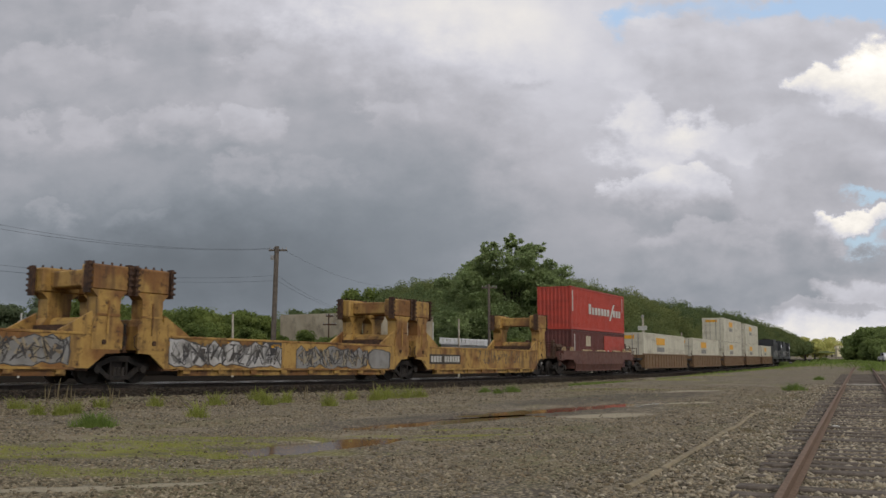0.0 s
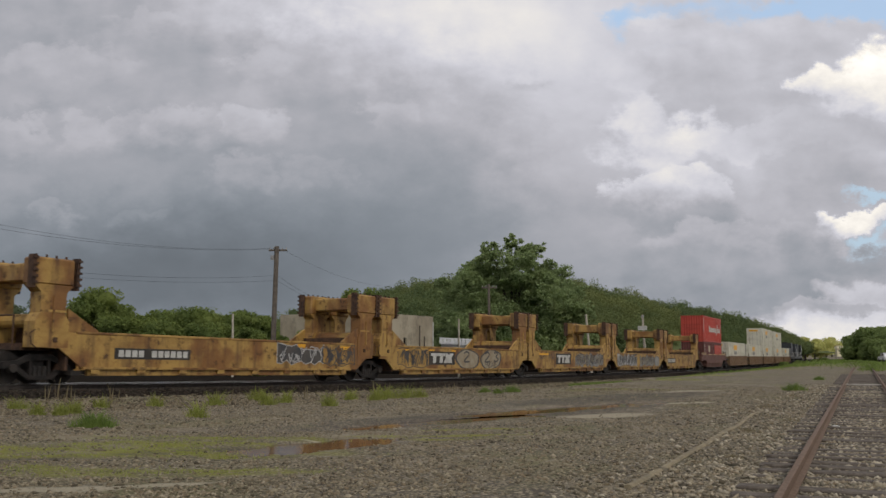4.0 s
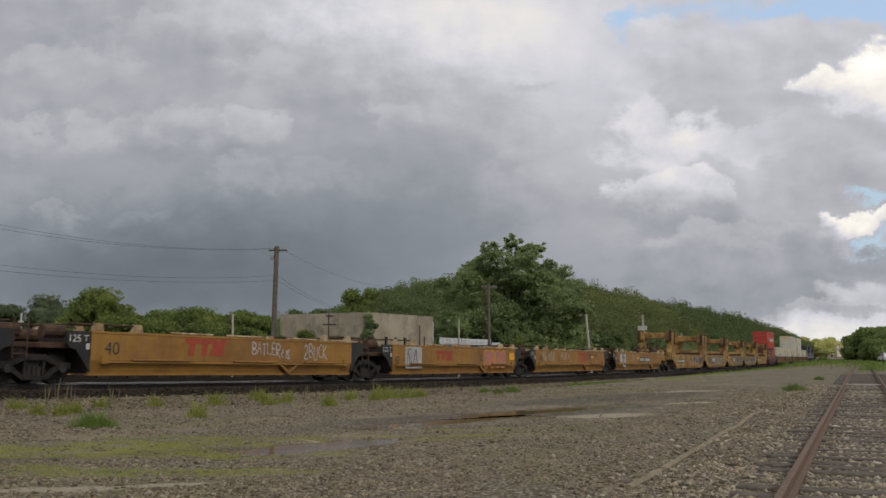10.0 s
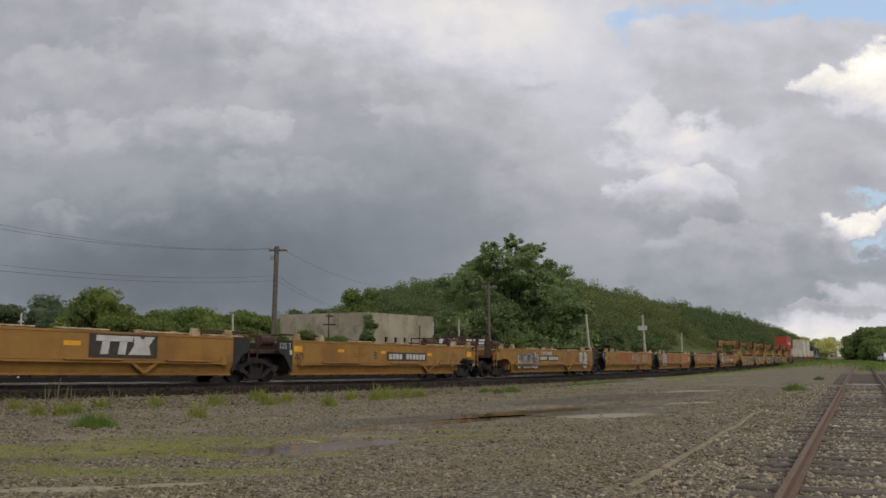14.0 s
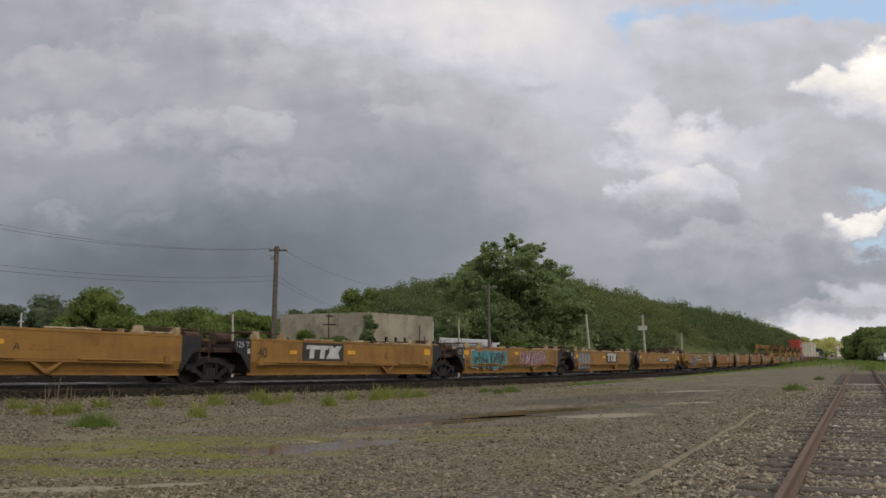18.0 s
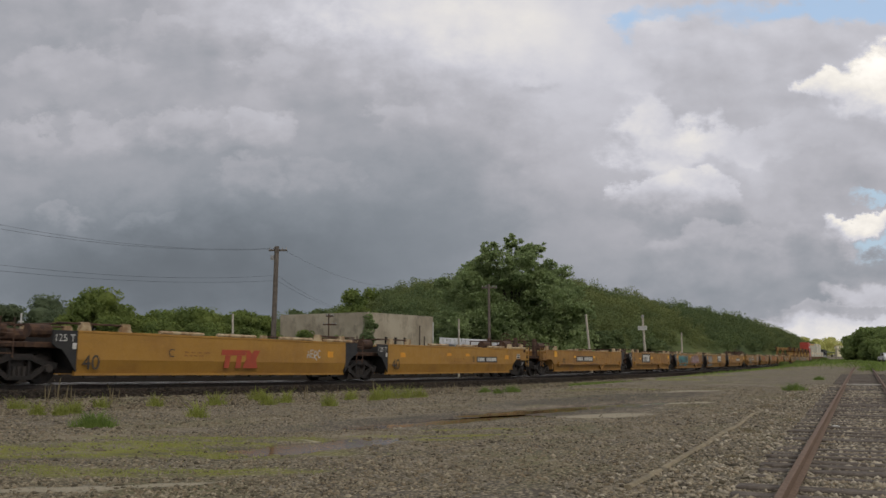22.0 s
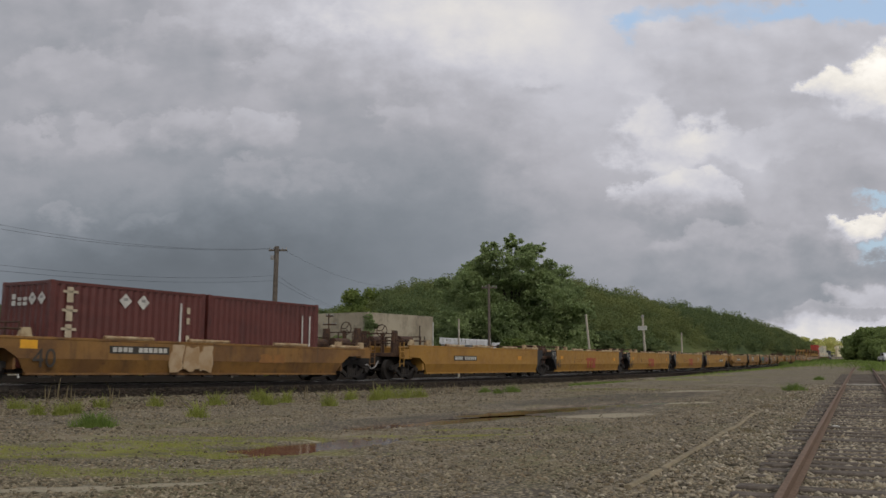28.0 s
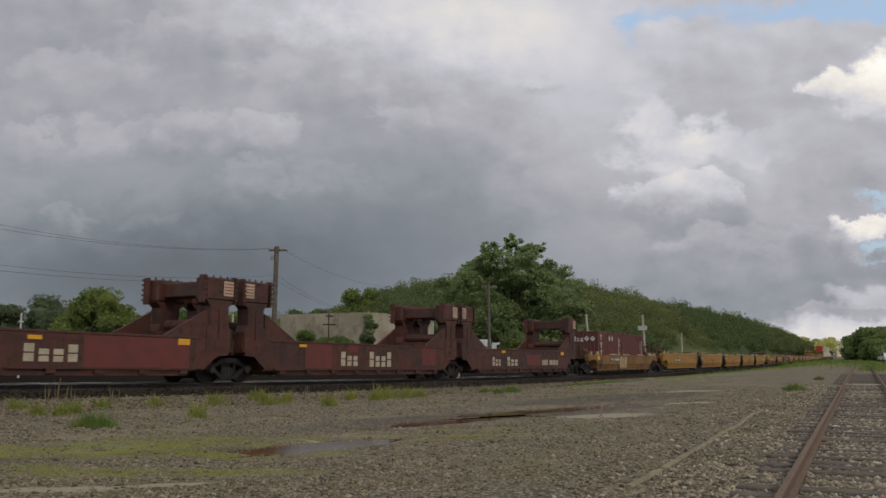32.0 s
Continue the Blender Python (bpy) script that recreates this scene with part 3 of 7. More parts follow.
def ground_z(x, y):
    """The ground's height: level yard, ballast shoulder under the main line, a dip at each puddle."""
    yy = min(max(y, -320.0), 600.0)
    d = abs(x - track_x(yy)) / (1.0 + max(0.0, -4.0 - y) * 0.05)
    toe = track_z(yy) - 0.57
    top = track_z(yy) - 0.17
    if x > track_x(yy):
        far = smooth(3.6, 10.0, d)
        base = toe * (1 - far) + fall(yy) * far
    else:
        base = toe + (top - 0.03 - toe) * smooth(40.0, 33.0, d)
    if d < 3.6 and x > track_x(yy):
        base = top + (toe - top) * smooth(1.75, 3.6, d)
    elif d < 3.6:
        base = top - 0.03 * smooth(1.5, 2.5, d)
    yard = smooth(2.4, 4.2, d)
    near = smooth(160, 40, math.hypot(x, y))
    bump = 0.05 * noise.noise((x * 0.35, y * 0.35, 0.0)) + 0.025 * noise.noise((x * 1.6, y * 1.6, 3.0))
    track = smooth(1.2, 2.2, abs(x - (0.01 + 0.0344 * y)))
    z = base + bump * yard * near * (0.35 + 0.65 * track) - 0.02
    z -= 0.032 * smooth(2.0, 1.3, abs(x - (0.006 + 0.0344 * y))) * smooth(80, 60, y)
    for px, py, a, b, turn, _ in PUDDLES:
        c, s = math.cos(radians(turn)), math.sin(radians(turn))
        u, v = ((x - px) * c + (y - py) * s) / a, (-(x - px) * s + (y - py) * c) / b
        r = math.hypot(u, v) + 0.75 * noise.noise((x * 1.5, y * 1.5, 7.0)) + 0.3 * noise.noise((x * 3.6, y * 3.6, 2.0))
        k = smooth(1.75, 0.75, r)
        z = z * (1 - k) + (-0.115) * k if r < 1.75 else z
    return z


def sheet(name, xs, ys, material, lift=0.0):
    """The ground as one grid of heights."""
    verts = np.array([(x, y, ground_z(x, y) + lift) for y in ys for x in xs])
    nx, ny = len(xs), len(ys)
    i = np.arange(nx * ny).reshape(ny, nx)
    faces = np.stack([i[:-1, :-1], i[:-1, 1:], i[1:, 1:], i[1:, :-1]], axis=-1).reshape(-1, 4)
    me = raw_mesh(name, verts, faces)
    return part_of(name, me, material, None, smooth=True)


# ---- sky and ground ----
def sky_dome():
    az = np.radians(np.linspace(-68, 68, 69))
    el = np.radians(np.linspace(-6, 58, 33))
    r = 2600.0
    v = np.array([(r * math.cos(e) * math.sin(a - YAW), r * math.cos(e) * math.cos(a - YAW), r * math.sin(e)) for e in el for a in az])
    i = np.arange(len(v)).reshape(len(el), len(az))
    f = np.stack([i[:-1, :-1], i[1:, :-1], i[1:, 1:], i[:-1, 1:]], axis=-1).reshape(-1, 4)
    ob = part_of("sky_backdrop", raw_mesh("sky_backdrop", v, f), CLOUDS, None, smooth=True)
    return tagged(ob, "heavy grey overcast sky with bright cumulus breaks", "sky", kind="structure")


sky_backdrop = sky_dome()
NEAR_X = np.arange(-32, 8.01, 0.16)
GROUND_X = np.concatenate([-np.geomspace(1800, 33, 36), NEAR_X, np.geomspace(9, 1800, 36)])
GROUND_Y = np.concatenate([-np.geomspace(900, 240, 6), np.arange(-230, -5, 8.0), np.arange(-3, 34, 0.2), np.geomspace(34.4, 2300, 90)])
ground = tagged(sheet("ground", GROUND_X, GROUND_Y, GRAVEL), "grey gravel rail yard with damp silt and sparse moss", "ground", kind="structure")


def puddle(px, py, a, b, turn, seed):
    """A still sheet of water with a wandering edge."""
    bm = fresh()
    c, s = math.cos(radians(turn)), math.sin(radians(turn))
    ring = []
    for k in range(72):
        t = k * math.tau / 72
        r = 1.6
        u, v = a * r * math.cos(t), b * r * math.sin(t)
        ring.append(bm.verts.new((px + u * c - v * s, py + u * s + v * c, -0.058)))
    bm.faces.new(ring)
    ob = part("puddle", bm, WATER, None)
    return tagged(ob, "shallow brown rain puddle lying on gravel", "puddle", "puddles in the yard", "structure")


for p in PUDDLES:
    puddle(*p)


# ---- gravel and ballast, loose stones ----
def stones(name, points, sizes, material, label, seed):
    rng = np.random.default_rng(seed)
    n = len(points)
    unit = np.array([(1, 0, 0), (0, 1, 0), (-1, 0, 0), (0, -1, 0), (0, 0, 1), (0, 0, -1)], float)
    tri = np.array([(0, 1, 4), (1, 2, 4), (2, 3, 4), (3, 0, 4), (1, 0, 5), (2, 1, 5), (3, 2, 5), (0, 3, 5)])
    v = unit[None] * rng.uniform(0.55, 1.15, (n, 6, 1)) + rng.normal(0, 0.12, (n, 6, 3))
    v *= (sizes[:, None] * np.array([1.0, 0.8, 0.55]))[:, None, :] * rng.uniform(0.7, 1.3, (n, 1, 3))
    t = rng.uniform(0, math.tau, n)
    tilt = rng.normal(0, 0.35, n)
    x, y, z = v[..., 0], v[..., 1], v[..., 2]
    y, z = y * np.cos(tilt)[:, None] - z * np.sin(tilt)[:, None], y * np.sin(tilt)[:, None] + z * np.cos(tilt)[:, None]
    x, y = x * np.cos(t)[:, None] - y * np.sin(t)[:, None], x * np.sin(t)[:, None] + y * np.cos(t)[:, None]
    v = np.stack([x, y, z], -1) + points[:, None, :]
    f = (tri[None] + 6 * np.arange(n)[:, None, None]).reshape(-1, 3)
    ob = part_of(name, raw_mesh(name, v.reshape(-1, 3), f), material, None)
    return tagged(ob, label, "gravel", kind="stuff")


def scatter(rng, n, x0, x1, y0, y1, power=1.0):
    y = y0 + (y1 - y0) * rng.random(n) ** power
    left = np.array([track_x(v) + 3.6 for v in y])
    lo = np.maximum(x0 - 1.05 * (y - y0), left)
    x = lo + (x1 + 0.05 * (y - y0) - lo) * rng.random(n)
    return x, y


rng = np.random.default_rng(5)
gx, gy = scatter(rng, 85000, -6.5, 2.8, 5.5, 42.0, 1.9)
SOFT = [(x, y, a * 0.55, b * 0.85, 22.3) for x, y, a, b in GREENS if y < 20] + [(x, y, a, b, t) for x, y, a, b, t in MUDS + SILTS]


def soft(x, y):
    """On mud, silt or moss, where few stones lie."""
    for cx, cy, a, b, t in SOFT:
        k, q = math.cos(radians(t)), math.sin(radians(t))
        if math.hypot(((x - cx) * k + (y - cy) * q) / a, ((y - cy) * k - (x - cx) * q) / b) < 1.15:
            return True
    return False


keep = np.array([not (soft(x, y) and (x * 7919.0) % 1.0 < 0.85) and noise.noise((x * 0.5, y * 0.5, 9.0)) + 0.45 * noise.noise((x * 1.9, y * 1.9, 4.0)) > -0.60 and not any(math.hypot(x - p[0], y - p[1]) < p[2] * 0.75 for p in PUDDLES) for x, y in zip(gx, gy)])
gx, gy = gx[keep], gy[keep]
stones("gravel", np.array([(x, y, ground_z(x, y) + 0.004) for x, y in zip(gx, gy)]), rng.gamma(3.2, 0.0064, len(gx)) + 0.007, STONES, "loose grey crushed stone over the yard", 1)

# ballast along the spur by the camera
n = 30000
by = 5.0 + 42 * rng.random(n) ** 1.8
bx = 0.01 + 0.0344 * by + rng.normal(0, 1.15, n)
keep = np.array([abs(x - 0.006 - 0.0344 * y) > 1.32 or abs(((y - 5.2) / 0.56 + 0.5) % 1 - 0.5) > 0.17 or q < 0.35 for x, y, q in zip(bx, by, rng.random(n))])
bx, by, n = bx[keep], by[keep], int(keep.sum())
stones("spur_ballast", np.array([(x, y, ground_z(x, y) + 0.008) for x, y in zip(bx, by)]), rng.gamma(4.5, 0.0065, n) + 0.010, SPUR_STONE, "grey brown ballast between weathered ties", 2)

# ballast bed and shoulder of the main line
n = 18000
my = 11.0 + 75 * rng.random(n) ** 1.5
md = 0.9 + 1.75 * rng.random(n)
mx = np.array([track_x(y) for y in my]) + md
stones("main_ballast", np.array([(x, y, ground_z(x, y) + 0.012) for x, y in zip(mx, my)]), rng.gamma(5.0, 0.0085, n) + 0.012, BALLAST_DARK, "oily ballast along the main line, train shade in its dark colour", 3)
n = 24000
my = 11.0 + 60 * rng.random(n) ** 1.5
mx = np.array([track_x(y) for y in my]) + 2.5 + 3.4 * rng.random(n)
stones("shoulder_stones", np.array([(x, y, ground_z(x, y) + 0.01) for x, y in zip(mx, my)]), rng.gamma(5.0, 0.0075, n) + 0.012, BALLAST, "brown grey stones at the ballast edge", 4)
# the bed runs 30 m behind the line, painting the shade seen beneath the cars
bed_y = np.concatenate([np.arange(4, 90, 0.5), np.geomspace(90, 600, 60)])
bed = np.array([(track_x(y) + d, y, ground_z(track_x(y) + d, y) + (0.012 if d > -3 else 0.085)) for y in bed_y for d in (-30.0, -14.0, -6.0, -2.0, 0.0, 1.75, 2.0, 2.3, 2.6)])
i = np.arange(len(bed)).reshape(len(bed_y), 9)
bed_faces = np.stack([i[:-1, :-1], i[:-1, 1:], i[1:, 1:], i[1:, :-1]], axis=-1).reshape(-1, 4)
tagged(part_of("ballast_bed", raw_mesh("ballast_bed", bed, bed_faces), OILY_SHADED, None, smooth=True), "oily ballast bed below the main line, coloured near black as train shade", "ballast", kind="structure")


# ---- tracks ----
RAIL_FOOT = [(-0.07, -0.17), (0.07, -0.17), (0.07, -0.155), (0.012, -0.135), (0.012, -0.045), (0.035, -0.035), (0.035, -0.006), (0.028, 0.0), (-0.028, 0.0), (-0.035, -0.006), (-0.035, -0.035), (-0.012, -0.045), (-0.012, -0.135), (-0.07, -0.155)]
RAIL_HEAD = [(-0.039, -0.022), (0.039, -0.022), (0.018, 0.005), (-0.018, 0.005)]


def rail_pair(owner, ys, centre, side, material, head):
    for k in (-1, 1):
        spine = [centre(y) + side(y) * (0.752 * k) for y in ys]
        r = part("rail", sweep(fresh(), RAIL_FOOT, spine, [side(y) for y in ys]), material, owner)
        if head:
            part("rail_head", sweep(fresh(), RAIL_HEAD, spine, [side(y) for y in ys]), head, r, "polished running surface")


def across_main(y):
    s = track_point(y + 0.5) - track_point(y - 0.5)
    return Vector((s.y, -s.x, 0)).normalized()


def spur_point(y):
    return Vector((0.006 + 0.0344 * y, y, 0.15 + fall(y)))


SPUR_SIDE = Vector((1.0, -0.0344, 0)).normalized()
main_track = thing("main_track", "main line track with polished rails on ballast", "railway track", kind="structure")
MAIN_Y = [-60, -40, -20, 0] + [6 + 3 * k for k in range(60)] + [190 + 15 * k for k in range(40)]
rail_pair(main_track, MAIN_Y, track_point, across_main, RAIL_DARK, RAIL_TOP)
bm = fresh()
for k in range(330):
    y = 4 + 0.55 * k
    c, s = track_point(y), across_main(y)
    f = Vector((-s.y, s.x, 0))
    vs = [bm.verts.new(c + s * a + f * b + Vector((0, 0, h))) for h in (-0.33, -0.165) for a, b in ((-1.3, -0.11), (1.3, -0.11), (1.3, 0.11), (-1.3, 0.11))]
    for q in ((4, 5, 6, 7), (0, 1, 5, 4), (1, 2, 6, 5), (2, 3, 7, 6), (3, 0, 4, 7)):
        bm.faces.new([vs[i] for i in q])
part("ties", bm, TIE, main_track, kind="stuff")

spur_track = thing("spur_track", "disused spur track with rusty rails and rotten ties", "railway track", kind="structure")
rail_pair(spur_track, [2 + 3 * k for k in range(58)], spur_point, lambda y: SPUR_SIDE, RAIL_RUST, None)
random.seed(11)
tie_meshes = []
for k in range(4):
    bm = fresh()
    box(bm, -1.3, 1.3, -0.115, 0.115, -0.17, 0.0, 0.018)
    for v in bm.verts:
        v.co.z += 0.014 * noise.noise(v.co * 3 + Vector((k * 9, 0, 0)))
        v.co.y += 0.016 * noise.noise(v.co * 2 + Vector((k * 5, 7, 0)))
        v.co.x += random.uniform(-0.03, 0.03)
    me = bpy.data.meshes.new("tie")
    bm.to_mesh(me)
    bm.free()
    tie_meshes.append(me)
for k in range(115):
    y = 5.2 + 0.56 * k
    t = part_of("tie", tie_meshes[k % 4], TIE, spur_track)
    p = spur_point(y)
    t.matrix_basis = pose(p.x + random.uniform(-0.05, 0.05), p.y + random.uniform(-0.03, 0.03), p.z - 0.165 + random.uniform(-0.02, 0.006), 0, random.uniform(-0.8, 0.8), -1.97 + random.uniform(-2, 2))
bm = fresh()
box(bm, -0.72, 0.72, -0.09, 0.09, 0.0, 0.05, 0.01)
plank = tagged(part("plank", bm, PLANK), "bleached plank lying across the spur between the rails", "plank")
plank.matrix_basis = pose(spur_point(45).x, 45.0, 0.0, 0, 0, -2)
bm = fresh()
box(bm, -0.07, 0.07, -0.04, 0.04, 0.0, 0.025, 0.008)
chip = tagged(part("stone_chip", bm, WHITE), "pale broken chip lying beside a rusty rail", "litter")
chip.matrix_basis = pose(0.14, 19.35, 0.03, 0, 4, 30)

# an old cable half buried in the gravel
bm = fresh()
spine = [Vector((-2.0 + 0.022 * k + 0.02 * math.sin(k * 0.9), 10.1 + 0.62 * k, 0)) for k in range(24)]
spine = [Vector((p.x, p.y, ground_z(p.x, p.y) + 0.012)) for p in spine]
sweep(bm, [(0.045 * math.cos(k * math.tau / 6), 0.03 * math.sin(k * math.tau / 6)) for k in range(6)], spine, [Vector((1, 0, 0))] * len(spine))
tagged(part("buried_hose", bm, HOSE), "pale dusty hose half buried in gravel", "hose")


# ---- grass and weeds ----
def grass_mesh(points, heights, rng, spread=0.5, broad=1.0):
    """Bent blades, two quads each, standing at the points."""
    n = len(points)
    a = rng.uniform(0, math.tau, n)
    lean = rng.normal(0, spread, (n, 2))
    w = (0.004 + 0.035 * heights * rng.uniform(0.6, 1.2, n))[:, None] * broad
    side = np.stack([np.cos(a), np.sin(a), np.zeros(n)], 1) * w
    mid = points + np.stack([lean[:, 0] * heights * 0.4, lean[:, 1] * heights * 0.4, heights * 0.6], 1)
    tip = points + np.stack([lean[:, 0] * heights, lean[:, 1] * heights, heights], 1)
    v = np.stack([points - side, points + side, mid + side * 0.8, mid - side * 0.8, tip + side * 0.15, tip - side * 0.15], 1).reshape(-1, 3)
    k = 6 * np.arange(n)[:, None]
    f = np.stack([k + np.array([0, 1, 2, 3]), k + np.array([3, 2, 4, 5])], 1).reshape(-1, 4)
    return raw_mesh("grass", v, f)


def tuft(x, y, s, material, label, seed, tall=0.32, count=170):
    rng = np.random.default_rng(seed)
    r = 0.34 * s * rng.random(count) ** 0.7
    t = rng.uniform(0, math.tau, count)
    px, py = r * np.cos(t) * 1.15, r * np.sin(t)
    h = tall * s ** 0.5 * rng.uniform(0.35, 1.0, count) * (1.15 - r / (0.34 * s) * 0.7)
    pts = np.array([(a, b, ground_z(x + a, y + b) - ground_z(x, y) - 0.02) for a, b in zip(px, py)])
    ob = part_of("grass_tuft", grass_mesh(pts, h, rng, 0.5, 0.6), material)
    ob.matrix_basis = pose(x, y, ground_z(x, y))
    return tagged(ob, label, "grass", "weeds in the gravel", "stuff")


BUSHES = [(-60.7, 53.0, 5.5, 4.8), (-60.2, 55.3, 5.2, 3.6), (-60.8, 59.4, 6.4, 4.5), (-53.2, 53.9, 4.8, 3.4), (-48.2, 51.6, 6.1, 3.8), (-47.9, 53.9, 5.0, 3.3), (-47.6, 56.2, 4.3, 3.4), (-48.2, 60.2, 4.8, 3.6), (-45.1, 59.3, 4.9, 4.0), (-45.9, 63.3, 4.6, 2.8), (-40.7, 59.0, 4.6, 3.0), (-40.9, 62.1, 4.3, 2.7), (-43.3, 49.2, 3.8, 2.7), (-42.4, 51.8, 3.6, 3.1), (-38.7, 52.2, 3.4, 3.1), (-35.5, 52.5, 3.1, 2.3)]
MID = [(-58.0, 95.1, 6.5, 3.4), (-57.8, 100.6, 6.9, 4.2), (-55.6, 104.7, 9.5, 4.3), (-54.2, 107.5, 9.9, 4.4), (-39.0, 66.1, 3.6, 1.7), (-36.7, 67.1, 3.2, 1.9), (-36.8, 64.9, 3.0, 1.4), (-34.6, 68.5, 4.4, 1.0), (-38.8, 61.9, 3.1, 1.3), (-27.6, 83.8, 2.8, 2.7), (-27.3, 103.4, 3.6, 5.2), (-23.3, 107.2, 4.0, 4.0), (-30.3, 104.3, 4.3, 4.6), (-37.2, 101.5, 4.3, 4.6), (-40.6, 100.1, 4.3, 4.0), (-21.7, 126.2, 3.2, 4.6)]
RIGHT_TREES = [(7.4, 251.6, 5.9, 5.6), (9.7, 247.1, 7.4, 6.9), (12.1, 237.3, 7.4, 6.6), (15.2, 227.8, 7.5, 7.5), (18.2, 223.6, 8.0, 7.3), (10.3, 198.7, 4.0, 5.5)]
FAR_TREES = [(-10.4, 600.9, 10.9, 13.7), (-5.5, 646.2, 10.1, 13.2), (1.8, 919.3, 13.7, 17.7), (13.6, 978.2, 12.3, 18.7), (20.7, 959.5, 9.9, 12.9), (7.5, 1040.5, 17.7, 17.6)]
RIDGE = [(-181.5, 282.2, 13.0), (-166.7, 288.3, 15.6), (-159.3, 291.4, 17.3), (-150.0, 295.2, 22.3), (-140.7, 299.0, 25.7), (-129.6, 303.5, 27.6), (-116.6, 308.9, 28.8), (-99.9, 315.7, 28.4), (-86.3, 326.7, 28.8), (-77.3, 341.2, 26.4), (-68.5, 361.0, 24.6), (-55.9, 393.2, 22.0), (-45.7, 424.4, 20.3), (-34.2, 461.5, 18.5), (-23.8, 509.0, 15.4), (-17.0, 556.2, 12.6), (-10.0, 590.0, 9.6), (-3.5, 620.0, 6.6)]
TUFTS = [(-18.9, 17.8, 1.0), (-16.8, 16.4, 0.7), (-16.3, 16.6, 0.7), (-16.5, 17.2, 0.8), (-17.5, 19.2, 0.8), (-17.4, 21.2, 1.0), (-13.4, 17.8, 1.0), (-16.4, 22.6, 1.2), (-17.2, 26.3, 0.8), (-17.7, 26.7, 1.3), (-15.0, 23.2, 1.0), (-15.2, 24.5, 1.0), (-12.5, 22.4, 0.9), (-14.2, 26.8, 0.9), (-13.1, 26.5, 1.2), (-13.6, 28.4, 1.6), (-13.0, 28.6, 1.2), (-12.6, 28.8, 0.8), (-13.3, 14.4, 1.3), (-13.15, 14.3, 0.9), (-12.2, 34.0, 0.7), (-10.9, 33.4, 1.0), (-10.9, 31.8, 0.5), (-1.1, 38.6, 1.3), (-0.3, 53.5, 0.8), (3.8, 88.0, 3.2)]
for k, (x, y, s) in enumerate(TUFTS):
    dark = k in (18, 19, 20, 21, 22, 23, 24, 25)
    tuft(x, y, s * (1.0 if dark else 0.75), GRASS_DARK if dark else GRASS, "dense dark green grass clump in gravel" if dark else "yellow green weed clump on the ballast shoulder", 100 + k, 0.34 if dark else 0.55, 420 if dark else 200)
for k, (x, y, s) in enumerate([(-1.48, 26.4, 0.9), (-1.31, 18.1, 0.7), (-0.68, 21.5, 0.6), (-1.25, 13.9, 0.45), (-1.0, 33.0, 0.8)]):
    tuft(x, y, s, STRAW, "flattened dead brown weeds beside the spur", 160 + k, 0.16, 150)

# thin low growth in drifts
rng = np.random.default_rng(21)
pts = []
for x, y, a, b in GREENS:
    m = int(170 * a * b / (1 + y * 0.02)) + 220
    u, v = rng.normal(0, 0.42, m) * a * 0.62, rng.normal(0, 0.5, m) * b
    c, s = math.cos(YAW), math.sin(YAW)
    for i, j in zip(u, v):
        if noise.noise((i * 1.1, j * 2.5, x)) > -0.12:
            pts.append((x + i * c - j * s, y + i * s + j * c))
pts = np.array([(x, y, ground_z(x, y) - 0.008) for x, y in pts if x > track_x(y) + 1.9])
h = rng.uniform(0.012, 0.05, len(pts)) * (1 + np.clip((pts[:, 1] - 30) / 25, 0, 5.0))
low_grass = part_of("low_grass", grass_mesh(pts, h, rng, 0.8), GRASS)
tagged(low_grass, "thin yellow green grass drifts over gravel", "grass", kind="stuff")
# pale dry stalks along the shoulder, and green scrub further down the line
pts = []
for k in range(26):
    y = 17 + 24 * rng.random()
    x = track_x(y) + 2.6 + rng.random() * 1.6
    for q in range(3):
        pts.append((x + rng.normal(0, 0.08), y + rng.normal(0, 0.08)))
pts = np.array([(x, y, ground_z(x, y) - 0.02) for x, y in pts])
stalks = part_of("dry_stalks", grass_mesh(pts, rng.uniform(0.25, 0.6, len(pts)), rng, 0.15), STRAW)
tagged(stalks, "dry pale weed stalks along the ballast edge", "weeds", kind="stuff")
pts = []
for k in range(70000):
    y = 46 + 250 * rng.random() ** 1.1
    x = track_x(y) + 3.3 + abs(rng.normal(0, 0.6 + 0.017 * y))
    if noise.noise((x * 0.35, y * 0.13, 5.0)) > 0.24 - 0.0026 * y:
        pts.append((x, y))
for k in range(4200):
    y = 78 + 170 * rng.random()
    x = 0.0344 * y + rng.normal(2.5, 2.6)
    if 0.0344 * y - (0.2 if y < 98 else 4) < x < 0.0344 * y + 12:
        pts.append((x, y))
pts = np.array([(x, y, ground_z(x, y) - 0.03) for x, y in pts])
scrub = part_of("trackside_scrub", grass_mesh(pts, rng.uniform(0.08, 0.26, len(pts)) * (1 + np.clip((pts[:, 1] - 60) / 90, 0, 1.2)), rng, 0.7, 2.6), GRASS_DARK)
tagged(scrub, "rough green scrub beside the receding tracks", "grass", kind="stuff")


